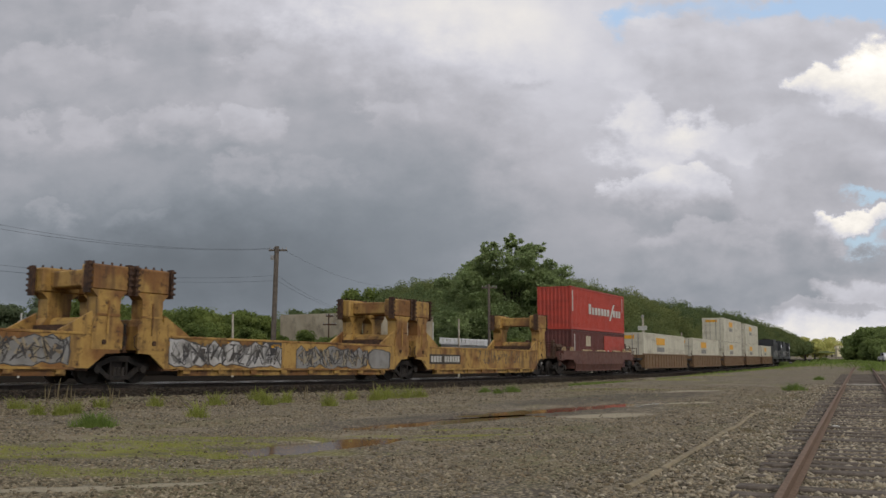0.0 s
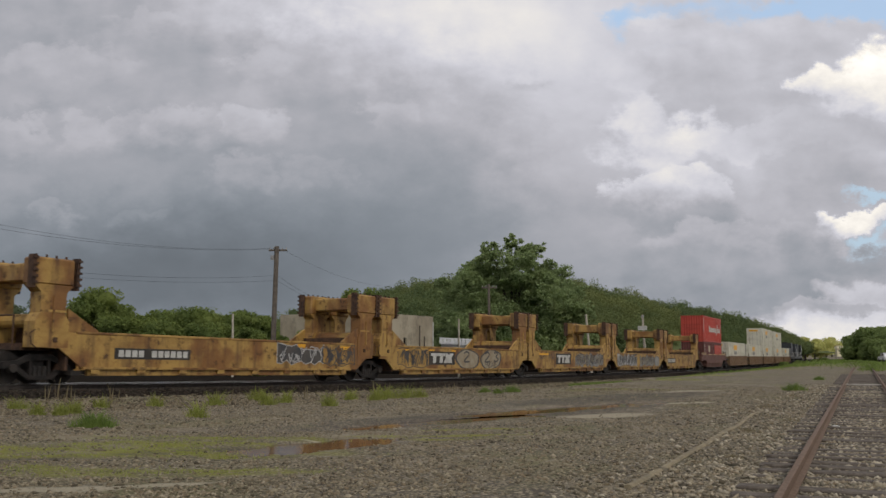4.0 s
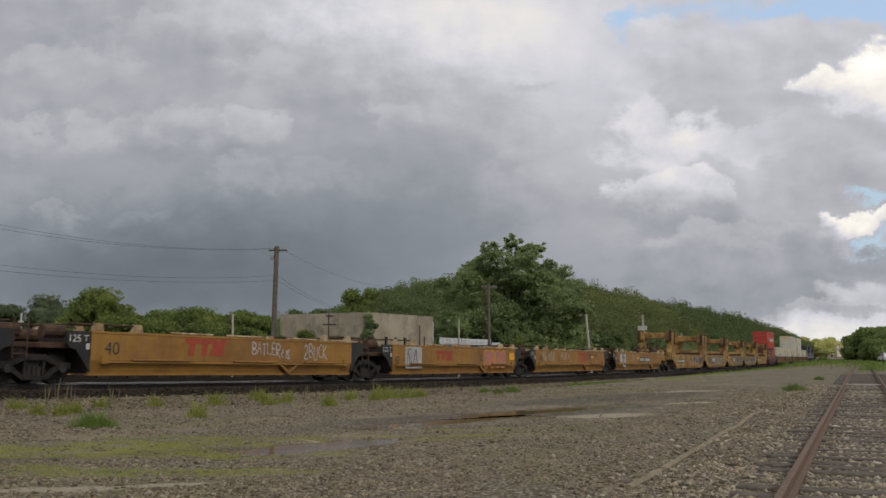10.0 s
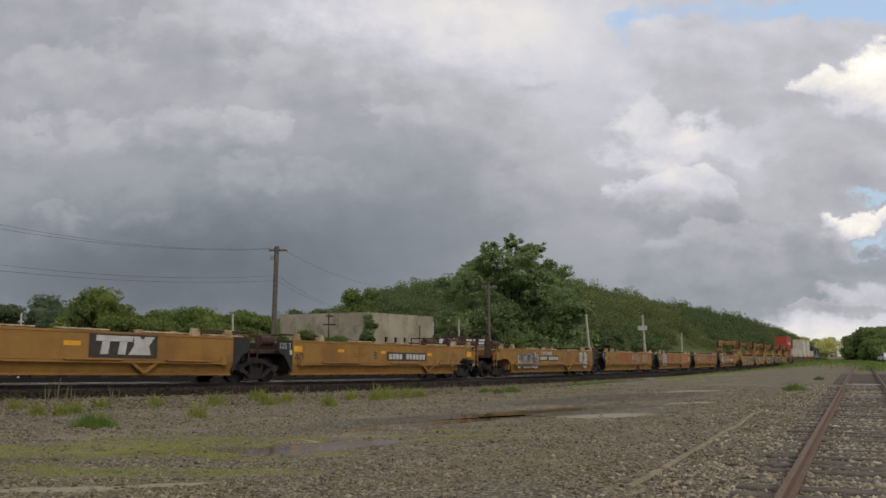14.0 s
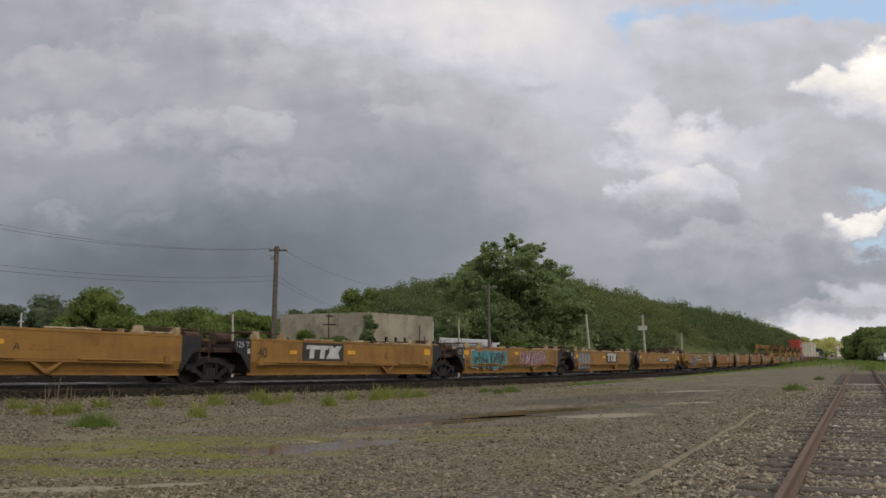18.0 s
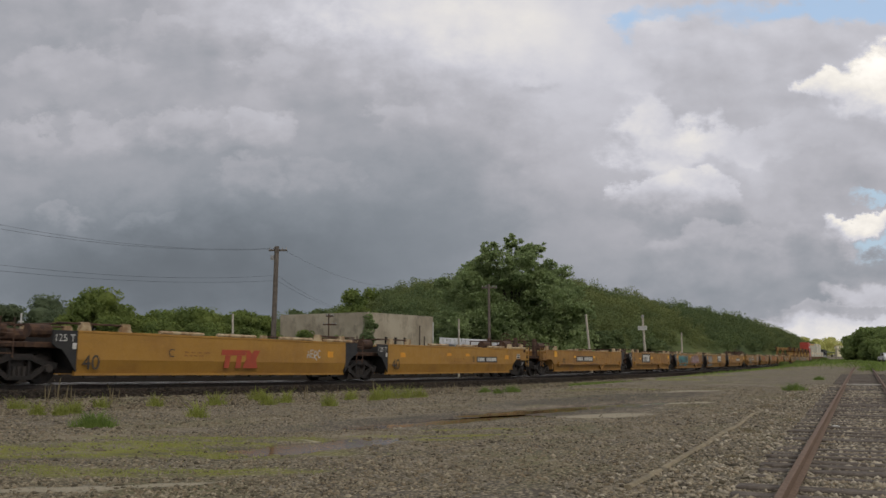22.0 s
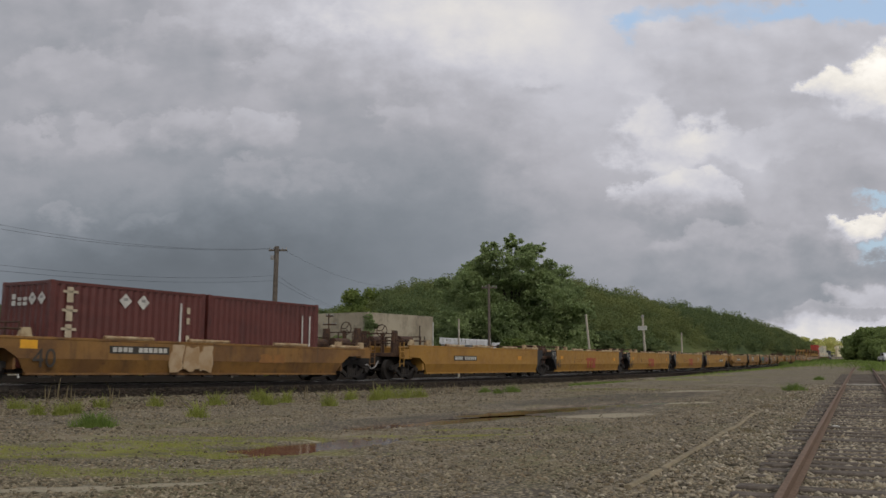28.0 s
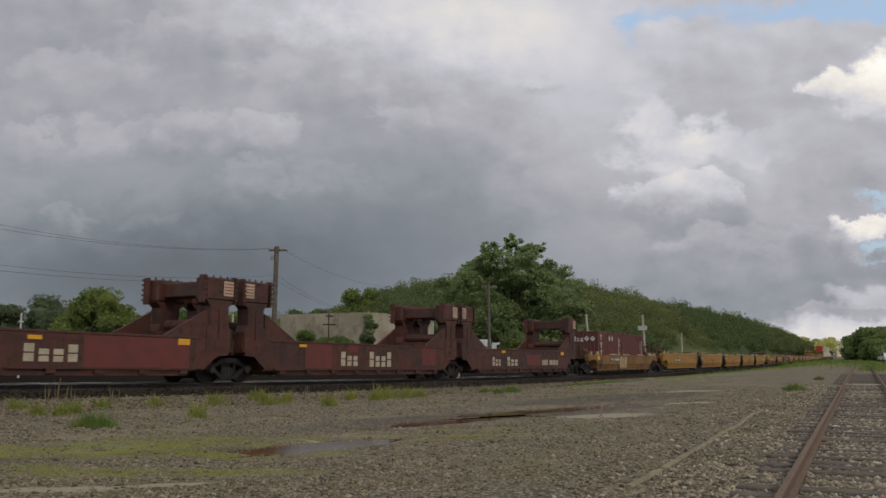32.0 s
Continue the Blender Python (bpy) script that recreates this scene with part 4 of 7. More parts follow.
# ---- trees, bushes, hill ----
def bush(x, y, top, wide, material, seed, label, leaf=0.22, per=150, clumps=16, name="bush", category="bush", group="hedge behind the line", base=None):
    rng = np.random.default_rng(seed)
    z0 = ground_z(x, y) if base is None else base
    h = top - z0
    owner = thing(name, label, category, group, m=pose(x, y, z0))
    cl = []
    for k in range(clumps):
        t = rng.uniform(0, math.tau)
        q = rng.random()
        r = wide * 0.55 * (1 - 0.55 * q) * rng.uniform(0.2, 1.0)
        s = wide * rng.uniform(0.12, 0.26)
        cl.append((r * math.cos(t), r * math.sin(t), min(h - s * 0.75, 0.15 * h + 0.78 * h * q), s, s, s * 0.8))
    cl.append((0, 0, h - wide * 0.16, wide * 0.2, wide * 0.2, wide * 0.16))
    c, way = crown_points(rng, cl, per, 0.55, True)
    keep = c[:, 2] > 0.05
    c, way = c[keep], way[keep]
    part_of("crown", leaf_mesh("crown", c, leaf * rng.uniform(0.6, 1.25, len(c)), rng, 0.35, way, 0.7), material, owner)
    if h > 2.0:
        part_of("inner_crown", lumps_mesh("inner_crown", [q for q in cl if q[2] > q[5]], rng, 0.6), material, owner, smooth=True)
    bm = fresh()
    rod(bm, (0, 0, -0.1), (0, 0, h * 0.6), wide * 0.035, wide * 0.012, 7)
    for k in range(5):
        t = k * 1.3 + seed
        rod(bm, (0, 0, h * (0.1 + 0.07 * k)), (wide * 0.3 * math.cos(t), wide * 0.3 * math.sin(t), h * (0.4 + 0.08 * k)), wide * 0.018, wide * 0.006, 5)
    part("trunk", bm, TRUNK, owner)
    return owner


for k, (x, y, top, wide) in enumerate(BUSHES):
    grey = k in (0, 1, 2, 3)
    tall = k == 4
    bush(x, y, top, wide * 1.35, LEAF_GREY if grey else LEAF_BUSH, 200 + k, "grey green leafy tree behind the railway" if grey else "tall bright green sapling above the hedge" if tall else "bright green bush behind the railway", 0.115, 330, 34)
for k, (x, y, top, wide) in enumerate(MID):
    small = wide < 2.6
    bush(x, y, top - (0.35 if small else 0.0), wide * (1.9 if small else 1.3), LEAF_BUSH if k in (2, 3, 4, 5, 6, 8, 9) else LEAF_HILL, 300 + k, "small green shrub by a concrete building" if small else "green tree at the foot of the wooded hill", 0.10 if small else 0.19, 260, 18, "shrub" if small else "tree", "shrub" if small else "tree", "trees below the hill")
for k, (x, y, top, wide) in enumerate(RIGHT_TREES):
    bush(x, y, top, wide * 1.4, LEAF_RIGHT, 400 + k, "dense dark green tree beside the spur", 0.36, 240, 22, "tree", "tree", "trees beside the spur")
for k, (x, y, top, wide) in enumerate(FAR_TREES):
    bush(x, y, top, wide * 1.3, LEAF_FAR, 500 + k, "far yellow green tree, sunlight painted into its pale leaves", 0.9, 110, 12, "tree", "tree", "sunlit trees far down the line")

rng = np.random.default_rng(31)
for k in range(11):
    y = 150 + 13 * k + rng.uniform(-4, 4)
    x = track_x(y) + 5.0 + rng.uniform(0, 3.5)
    bush(x, y, ground_z(x, y) + rng.uniform(0.7, 1.3), rng.uniform(2.0, 3.2), LEAF_BUSH, 600 + k, "low green scrub beside the far main line", 0.2, 90, 10, "shrub", "shrub", "scrub down the line")


def big_tree(x, y, z0, seed):
    """A broad old tree: forked trunk, heavy limbs, an open ragged crown."""
    rng = np.random.default_rng(seed)
    owner = thing("old_tree", "broad old tree with dark green ragged crown", "tree", m=pose(x, y, z0, 0, 0, 22.3))
    grow = 1.2
    bm = fresh()
    rod(bm, (0, 0, -0.2), (0.1, 0, 3.4), 0.55, 0.42, 10)
    cl, inner = [], []
    limbs = [(-5.6, 9.0, 1.5), (-3.8, 11.4, 1.8), (-2.0, 13.6, 1.4), (0.0, 14.7, 1.2), (2.1, 14.1, 1.4), (0.9, 13.4, 1.5), (4.6, 11.0, 1.7), (5.9, 9.1, 1.5), (-6.0, 6.6, 1.5), (6.4, 6.6, 1.6), (0.2, 10.6, 2.2), (-2.6, 8.6, 2.3), (3.2, 8.4, 2.3), (-4.6, 4.8, 1.9), (4.8, 4.6, 2.0), (0.6, 6.6, 2.5), (-2.4, 4.4, 2.1), (2.6, 4.2, 2.2), (0.0, 3.6, 2.0), (-6.0, 3.0, 1.7), (6.2, 3.0, 1.8), (-0.6, 11.8, 2.0), (4.0, 6.4, 2.2), (-4.2, 6.8, 2.1), (-6.6, 9.6, 0.8), (2.2, 2.0, 2.0), (-3.6, 2.0, 2.0), (0.2, 1.8, 1.9), (-1.4, 6.0, 2.0), (1.8, 5.8, 2.0), (5.4, 1.8, 1.7), (-5.6, 1.6, 1.6), (3.0, 11.4, 1.6), (1.4, 9.2, 2.2), (-1.2, 9.8, 2.2), (4.6, 9.0, 1.9), (-4.4, 9.2, 1.9), (1.2, 12.4, 1.7), (-3.0, 12.4, 1.4), (2.6, 10.0, 1.9)]
    for k in range(46):
        z = rng.uniform(1.5, 12.6)
        half = 6.0 * math.sqrt(max(0.05, 1 - ((z - 5.5) / 8.8) ** 2))
        limbs.append((rng.uniform(-half, half), z, rng.uniform(0.9, 1.5)))
    for i, (dx, dz, r) in enumerate(limbs):
        dx, dz = dx * grow, dz * 0.965
        dy = rng.uniform(-3.0, 3.0) if i < 12 else rng.uniform(-4.2, 0.5)
        mid = Vector((dx * 0.35, dy * 0.35, 3.2 + (dz - 3.2) * 0.5))
        if dz < 10.5:
            inner.append((dx, dy, dz, r * 1.05, r * 1.05, r * 0.8))
        if i < 13:
            rod(bm, (0.05, 0, 3.0), mid, 0.26, 0.16, 7)
            rod(bm, mid, (dx, dy, dz), 0.16, 0.05, 6)
        for q in range(50):
            s = r * rng.uniform(0.14, 0.32)
            d = rng.normal(size=3)
            d *= r * rng.uniform(0.3, 1.08) / np.linalg.norm(d)
            cl.append((dx + d[0] * 1.1, dy + d[1], max(0.5, dz + d[2] * 0.75), s, s, s * 0.75))
    part("trunk", bm, TRUNK, owner)
    c = crown_points(rng, cl, 34, 0.1)
    deep = crown_points(rng, inner, 330, 0.0)
    part_of("inner_crown", leaf_mesh("inner_crown", deep, 0.19 * rng.uniform(0.6, 1.3, len(deep)), rng, 0.5), LEAF_DARK, owner)
    part_of("crown", leaf_mesh("crown", c, 0.135 * rng.uniform(0.6, 1.3, len(c)), rng, 0.5), LEAF_DARK, owner)


big_tree(-32.56, 100.13, -0.3, 77)


def ridge_at(k):
    """Along the crest, k from 0 to 1."""
    f = k * (len(RIDGE) - 1)
    i = min(int(f), len(RIDGE) - 2)
    return Vector(RIDGE[i]).lerp(Vector(RIDGE[i + 1]), f - i)


def hill_point(k, w):
    """w: 0 at the foot by the line, 1 on the crest, past 1 behind it."""
    c = ridge_at(k)
    c.z -= 5.4
    foot = Vector((track_x(c.y * 0.92) - 18 - 90 * (1 - k) ** 1.4, c.y * (0.62 + 0.3 * k), -0.8))
    out = (c - foot)
    if w <= 1:
        p = foot + out * w
        p.z = -0.8 + (c.z + 0.8) * smooth(-0.35, 1.0, w) - (c.z + 0.8) * smooth(-0.35, 1.0, 0.0) * (1 - w)
    else:
        p = c + out * (w - 1) * 1.2
        p.z = c.z * (1 - 0.3 * (w - 1))
    return p


hill = thing("wooded_hill", "long hillside covered with green summer forest", "hill", kind="structure")
ks, ws = np.linspace(0, 1, 70), np.linspace(0, 2, 24)
v = np.array([hill_point(k, w) for w in ws for k in ks])
i = np.arange(len(v)).reshape(len(ws), len(ks))
f = np.stack([i[:-1, :-1], i[:-1, 1:], i[1:, 1:], i[1:, :-1]], axis=-1).reshape(-1, 4)
part_of("hillside", raw_mesh("hillside", v, f), LEAF_HILL, hill, smooth=True)
rng = np.random.default_rng(9)
pts, ways = [], []
for k in range(1900):
    q = rng.random()
    w = 0.12 + rng.random() ** 0.85
    p = hill_point(q, w)
    s = rng.uniform(1.8, 3.9) * (1 - 0.35 * smooth(0.8, 1.0, q))
    lift = s * 0.6 + max(0, rng.normal(0, 0.9))
    cl = [(p.x, p.y, p.z + lift, s * 0.8, s * 0.8, s * 0.8)]
    for j in range(4):
        d = rng.normal(0, s * 0.5, 3)
        cl.append((p.x + d[0], p.y + d[1], p.z + lift + abs(d[2]) * 0.7 - 0.1 * s, s * 0.5, s * 0.5, s * 0.45))
    c, way = crown_points(rng, cl, 42, 0.8, True)
    pts.append(c)
    ways.append(way)
c, way = np.concatenate(pts), np.concatenate(ways)
part_of("forest", leaf_mesh("forest", c, rng.uniform(0.20, 0.38, len(c)), rng, 0.5, way, 0.35), LEAF_HILL, hill, kind="stuff")


# ---- buildings and poles behind the line ----
def wall_block(bm, a, b, thick, z0, z1, holes=()):
    """An upright wall from a to b in plan, with openings (from, to, low, high) along it."""
    a, b = Vector((*a, 0)), Vector((*b, 0))
    d = (b - a)
    ln = d.length
    d.normalize()
    nrm = Vector((-d.y, d.x, 0))

    def slab(u0, u1, h0, h1):
        if u1 - u0 < 1e-3 or h1 - h0 < 1e-3:
            return
        vs = [bm.verts.new(a + d * u + nrm * w + Vector((0, 0, h))) for h in (h0, h1) for u, w in ((u0, 0), (u1, 0), (u1, thick), (u0, thick))]
        for q in ((3, 2, 1, 0), (4, 5, 6, 7), (0, 1, 5, 4), (1, 2, 6, 5), (2, 3, 7, 6), (3, 0, 4, 7)):
            bm.faces.new([vs[i] for i in q])

    at = 0.0
    for u0, u1, h0, h1 in sorted(holes):
        slab(at, u0, z0, z1)
        slab(u0, u1, z0, h0)
        slab(u0, u1, h1, z1)
        at = u1
    slab(at, ln, z0, z1)
    bmesh.ops.recalc_face_normals(bm, faces=bm.faces)
    return bm


building = thing("concrete_building", "derelict grey concrete building with small dark windows", "building")
L_, C_, R_ = (-45.6, 72.3), (-35.5, 69.8), (-34.3, 81.2)
B_ = (L_[0] + R_[0] - C_[0], L_[1] + R_[1] - C_[1])
TOPZ = 4.72
windows = [(2.8, 3.35, 1.6, 2.75), (4.4, 4.95, 1.6, 2.75), (6.0, 6.55, 1.6, 2.75)]
part("wall", wall_block(fresh(), L_, C_, 0.3, -0.8, TOPZ, [(2.0, 3.2, 0.6, 2.2), (7.0, 8.2, 0.6, 2.2)]), CONCRETE, building)
part("wall", wall_block(fresh(), C_, R_, 0.3, -0.8, TOPZ - 0.003, windows), CONCRETE, building)
part("wall", wall_block(fresh(), R_, B_, 0.3, -0.8, TOPZ - 0.006), CONCRETE, building)
part("wall", wall_block(fresh(), B_, L_, 0.3, -0.8, TOPZ - 0.009), CONCRETE, building)
bm = fresh()
q = [bm.verts.new((*p, TOPZ - 0.35)) for p in (L_, C_, R_, B_)]
q2 = [bm.verts.new((*p, TOPZ - 0.6)) for p in (L_, C_, R_, B_)]
bm.faces.new(q)
bm.faces.new(q2[::-1])
part("roof", bm, CONCRETE, building)
cr, rr = Vector((*C_, 0)), Vector((*R_, 0))
along = (rr - cr).normalized()
for u0, u1, h0, h1 in windows:
    p = cr + along * ((u0 + u1) / 2) + Vector((-along.y, along.x, 0)) * 0.16
    w = part("window", box(fresh(), -0.26, 0.26, -0.02, 0.02, h0, h1), CAR_GLASS, building, "dark empty window")
    w.matrix_basis = pose(p.x, p.y, 0, 0, 0, math.degrees(math.atan2(along.y, along.x)))
bm = fresh()
for k in range(2):
    p = cr + along * (8.8 + 0.9 * k) + Vector((along.y, -along.x, 0)) * 0.08
    rod(bm, (p.x, p.y, 0.6), (p.x, p.y, 3.9 - 1.0 * k), 0.06, 0.06, 6)
part("downpipe", bm, POLE_WOOD, building)
p = rr - along * 0.12 + Vector((along.y, -along.x, 0)) * 0.07
part("corner_pipe", rod(fresh(), (p.x, p.y, 0.0), (p.x, p.y, 4.3), 0.06, 0.06, 7), WHITE, building, "white corner pipe")
for a_, b_, dz in ((L_, C_, 0.003), (C_, R_, 0.0)):
    part("parapet_cap", wall_block(fresh(), a_, b_, 0.34, TOPZ + dz, TOPZ + 0.09 + dz), CONCRETE, building)
ivy_pts = crown_points(np.random.default_rng(3), [(-35.5 + 0.1 * math.sin(k), 69.7 + 0.04 * k, 0.6 + 0.38 * k, 0.7 - 0.03 * k, 0.5, 0.5) for k in range(11)], 110)
ivy = part_of("climbing_ivy", leaf_mesh("climbing_ivy", ivy_pts, np.full(len(ivy_pts), 0.13), np.random.default_rng(4)), LEAF_DARK)
tagged(ivy, "dark green ivy climbing a concrete corner", "ivy")

shed = thing("white_shed", "low shed with white sheet metal roof", "shed", m=pose(-33.8, 88.9, -0.8, 0, 0, 22.3))
part("wall", box(fresh(), -2.6, 2.3, 0.1, 4.0, 0.0, 3.38), METAL_ROOF, shed)
bm = fresh()
prism(bm, [(-2.8, 3.75), (2.5, 3.5), (2.5, 3.4), (-2.8, 3.65)], -0.3, 4.2)
part("roof", bm, METAL_ROOF, shed, "ribbed white roof")
for k in range(14):
    part("fascia_board", box(fresh(), -2.78 + 0.38 * k, -2.46 + 0.38 * k, -0.34, -0.3, 3.1 - 0.018 * k, 3.66 - 0.018 * k), METAL_ROOF, shed)
trailer = thing("box_trailer", "white box trailer with dark markings", "trailer", m=pose(-30.4, 88.4, -0.8, 0, 0, 10))
part("body", box(fresh(), -0.5, 0.7, 0, 3.5, 0.9, 3.2, 0.04), METAL_ROOF, trailer)
part("wheels", rod(fresh(), (-0.45, 0.8, 0.45), (0.65, 0.8, 0.45), 0.45, 0.45, 12), BLACK, trailer)
part("marking", box(fresh(), 0.0, 0.35, -0.02, -0.005, 2.5, 3.0), DARK_INK, trailer)


def pole(x, y, top, r, label, arms=(), lean=(0, 0), material=None, z0=-0.8, name="utility_pole", category="pole"):
    owner = thing(name, label, category, "poles behind the line", m=pose(x, y, z0))
    h = top - z0
    part("shaft", rod(fresh(), (lean[0], lean[1], 0), (0, 0, h), r * 1.25, r, 10), material or POLE_WOOD, owner)
    for dz, half in arms:
        arm = part("crossarm", box(fresh(), -half, half, -0.06, 0.06, h - dz - 0.06, h - dz + 0.06, 0.01), material or POLE_WOOD, owner)
        arm.matrix_basis = pose(0, 0.16, 0, 0, 0, 22.3)
        for k in (-0.9, -0.45, 0.45, 0.9):
            pin = part("insulator", rod(fresh(), (k * half, 0, h - dz + 0.05), (k * half, 0, h - dz + 0.2), 0.045, 0.03, 7), PORCELAIN, arm)
    return owner


main_pole = pole(-33.89, 53.12, 8.55, 0.15, "tall weathered wooden utility pole carrying wires", [(0.25, 0.62)], (-0.16, -0.06))
part("bracket", box(fresh(), -0.42, -0.14, -0.1, 0.1, 8.45, 8.75), PORCELAIN, main_pole, "grey line hardware")
pole(-27.99, 79.31, 7.6, 0.11, "dark wooden utility pole before a tree", [(0.3, 0.7)], (0.05, 0.0))
pole(-18.9, 78.71, 4.7, 0.09, "leaning pale utility pole", [], (0.42, 0.16), PALE_POLE)
sign_pole = pole(-20.14, 112.8, 5.95, 0.13, "pale grey pole with a small white box", [], (0.28, 0.1), PALE_POLE, name="signal_pole")
part("box", box(fresh(), -0.55, 0.5, -0.15, 0.15, 4.9, 5.4, 0.02), WHITE, sign_pole, "white equipment box")
part("lamp", box(fresh(), -0.15, 0.15, -0.12, 0.12, 6.4, 6.72, 0.02), PORCELAIN, sign_pole)
pole(-21.8, 55.91, 3.6, 0.055, "thin pale marker post", (), (0, 0), PALE_POLE, -0.5, "marker_post", "post")
pole(-33.0, 47.0, 3.75, 0.065, "thin pale marker post", (), (0.1, 0), PALE_POLE, -0.5, "marker_post", "post")
small_post = pole(-40.03, 37.63, 3.55, 0.05, "short white post with a crosspiece", (), (0, 0), WHITE, -0.2, "marker_post", "post")
part("crosspiece", box(fresh(), -0.16, 0.16, -0.04, 0.04, 3.25, 3.33), WHITE, small_post)
pole(-37.5, 66.8, 4.6, 0.05, "rusty steel signal mast", [(0.9, 0.55), (0.2, 0.3)], (0, 0), RUSTY, -0.8, "signal_mast", "mast")
pole(-18.36, 132.96, 4.2, 0.10, "thin distant grey pole", [], (0, 0), PALE_POLE)


def wire(a, b, sag, r=0.007):
    a, b = Vector(a), Vector(b)
    pts = [a.lerp(b, k / 28) - Vector((0, 0, sag * 4 * (k / 28) * (1 - k / 28))) for k in range(29)]
    side = Vector((b.y - a.y, a.x - b.x, 0)).normalized()
    bm = sweep(fresh(), [(r * math.cos(q * math.tau / 5), r * math.sin(q * math.tau / 5)) for q in range(5)], pts, [side] * len(pts))
    return tagged(part("overhead_wire", bm, CABLE), "thin black overhead wire between poles", "wire", "overhead wires")


# ---- far end of the line ----
far_house = thing("far_building", "small far pale building, sunlight painted into its colour", "building", m=pose(7.9, 456.0, -0.5, 0, 0, 5))
part("wall", wall_block(fresh(), (-2.4, 0), (2.4, 0), 0.3, 0.0, 3.6, [(-0.2 + 2.4, 1.0 + 2.4, 0.0, 2.6)]), PALE_STONE, far_house)
part("wall", box(fresh(), -2.4, -2.1, 0.3, 8.0, 0, 3.6), PALE_STONE, far_house)
part("wall", box(fresh(), 2.1, 2.4, 0.3, 8.0, 0, 3.6), PALE_STONE, far_house)
part("roof", prism(fresh(), [(-2.9, 3.6), (2.9, 3.6), (2.3, 4.9), (-2.3, 4.9)], -0.5, 8.5), PALE_STONE, far_house)
parked = thing("parked_car", "white car parked in grass beside the spur", "car", m=pose(9.3, 165.8, -0.05, 0, 0, 100))
part("body", prism(fresh(), [(-2.1, 0.3), (2.1, 0.3), (2.15, 0.7), (1.3, 0.85), (-1.9, 0.9), (-2.15, 0.7)], -0.85, 0.85), CAR_PAINT, parked)
part("roof", prism(fresh(), [(-1.7, 0.9), (1.1, 0.85), (0.5, 1.4), (-1.1, 1.42)], -0.72, 0.72), CAR_PAINT, parked)
part("window", prism(fresh(), [(-1.45, 0.95), (0.85, 0.92), (0.4, 1.32), (-1.0, 1.34)], -0.735, 0.735), CAR_GLASS, parked)
for x in (-1.3, 1.3):
    for y in (-0.86, 0.66):
        part("wheel", rod(fresh(), (x, y, 0.32), (x, y + 0.2, 0.32), 0.32, 0.32, 14), BLACK, parked)
for a, b, sag in (((-37.9, 32.0, 7.86), (-34.4, 52.9, 8.42), 0.55), ((-37.9, 32.0, 7.62), (-33.6, 53.2, 8.42), 0.55), ((-37.8, 32.1, 5.79), (-34.0, 53.05, 6.57), 0.42), ((-37.8, 32.1, 5.49), (-34.0, 53.05, 6.23), 0.36), ((-33.8, 53.2, 6.55), (-39.1, 70.4, 5.4), 0.2), ((-33.8, 53.2, 6.2), (-38.6, 70.6, 5.1), 0.2), ((-33.6, 53.3, 8.4), (-40.6, 86.0, 8.2), 0.7)):
    wire(a, b, sag)


# ---- the train ----
# local x runs forward along the line, z is up from the rail head; W is half the width of a car
W = 1.52
RIDE = 0.05
SPEED, GAIN = 11.235, 0.0025


def run(t):
    """How far the train has come at t seconds."""
    return SPEED * (t - 16) + GAIN * (t - 16) ** 2


def plate_side(bm, x0, x1, z0, z1, y, thick=0.05):
    for s in (-1, 1):
        box(bm, x0, x1, min(s * y, s * (y - thick)), max(s * y, s * (y - thick)), z0, z1)


def text_mesh(body, height):
    """Flat raised letters, standing upright and read from the -y side."""
    cu = bpy.data.curves.new("letters", "FONT")
    cu.body, cu.size, cu.extrude = body, height * 1.42, 0.004
    cu.resolution_u = 3
    ob = new("letters", cu)
    me = bpy.data.meshes.new_from_object(ob.evaluated_get(bpy.context.evaluated_depsgraph_get()))
    bpy.data.objects.remove(ob)
    bpy.data.curves.remove(cu)
    me.transform(Matrix.Rotation(radians(90), 4, "X"))
    return me


TEXTS = {}


def lettering(body, x, z, height, material, parent, y=-W, label=""):
    if body not in TEXTS:
        TEXTS[body] = text_mesh(body, 1.0)
    me = TEXTS[body].copy()
    me.transform(Matrix.Scale(height, 4))
    ob = part_of("lettering", me, material, parent, label)
    ob.matrix_basis = pose(x, y - 0.006, z)
    return ob


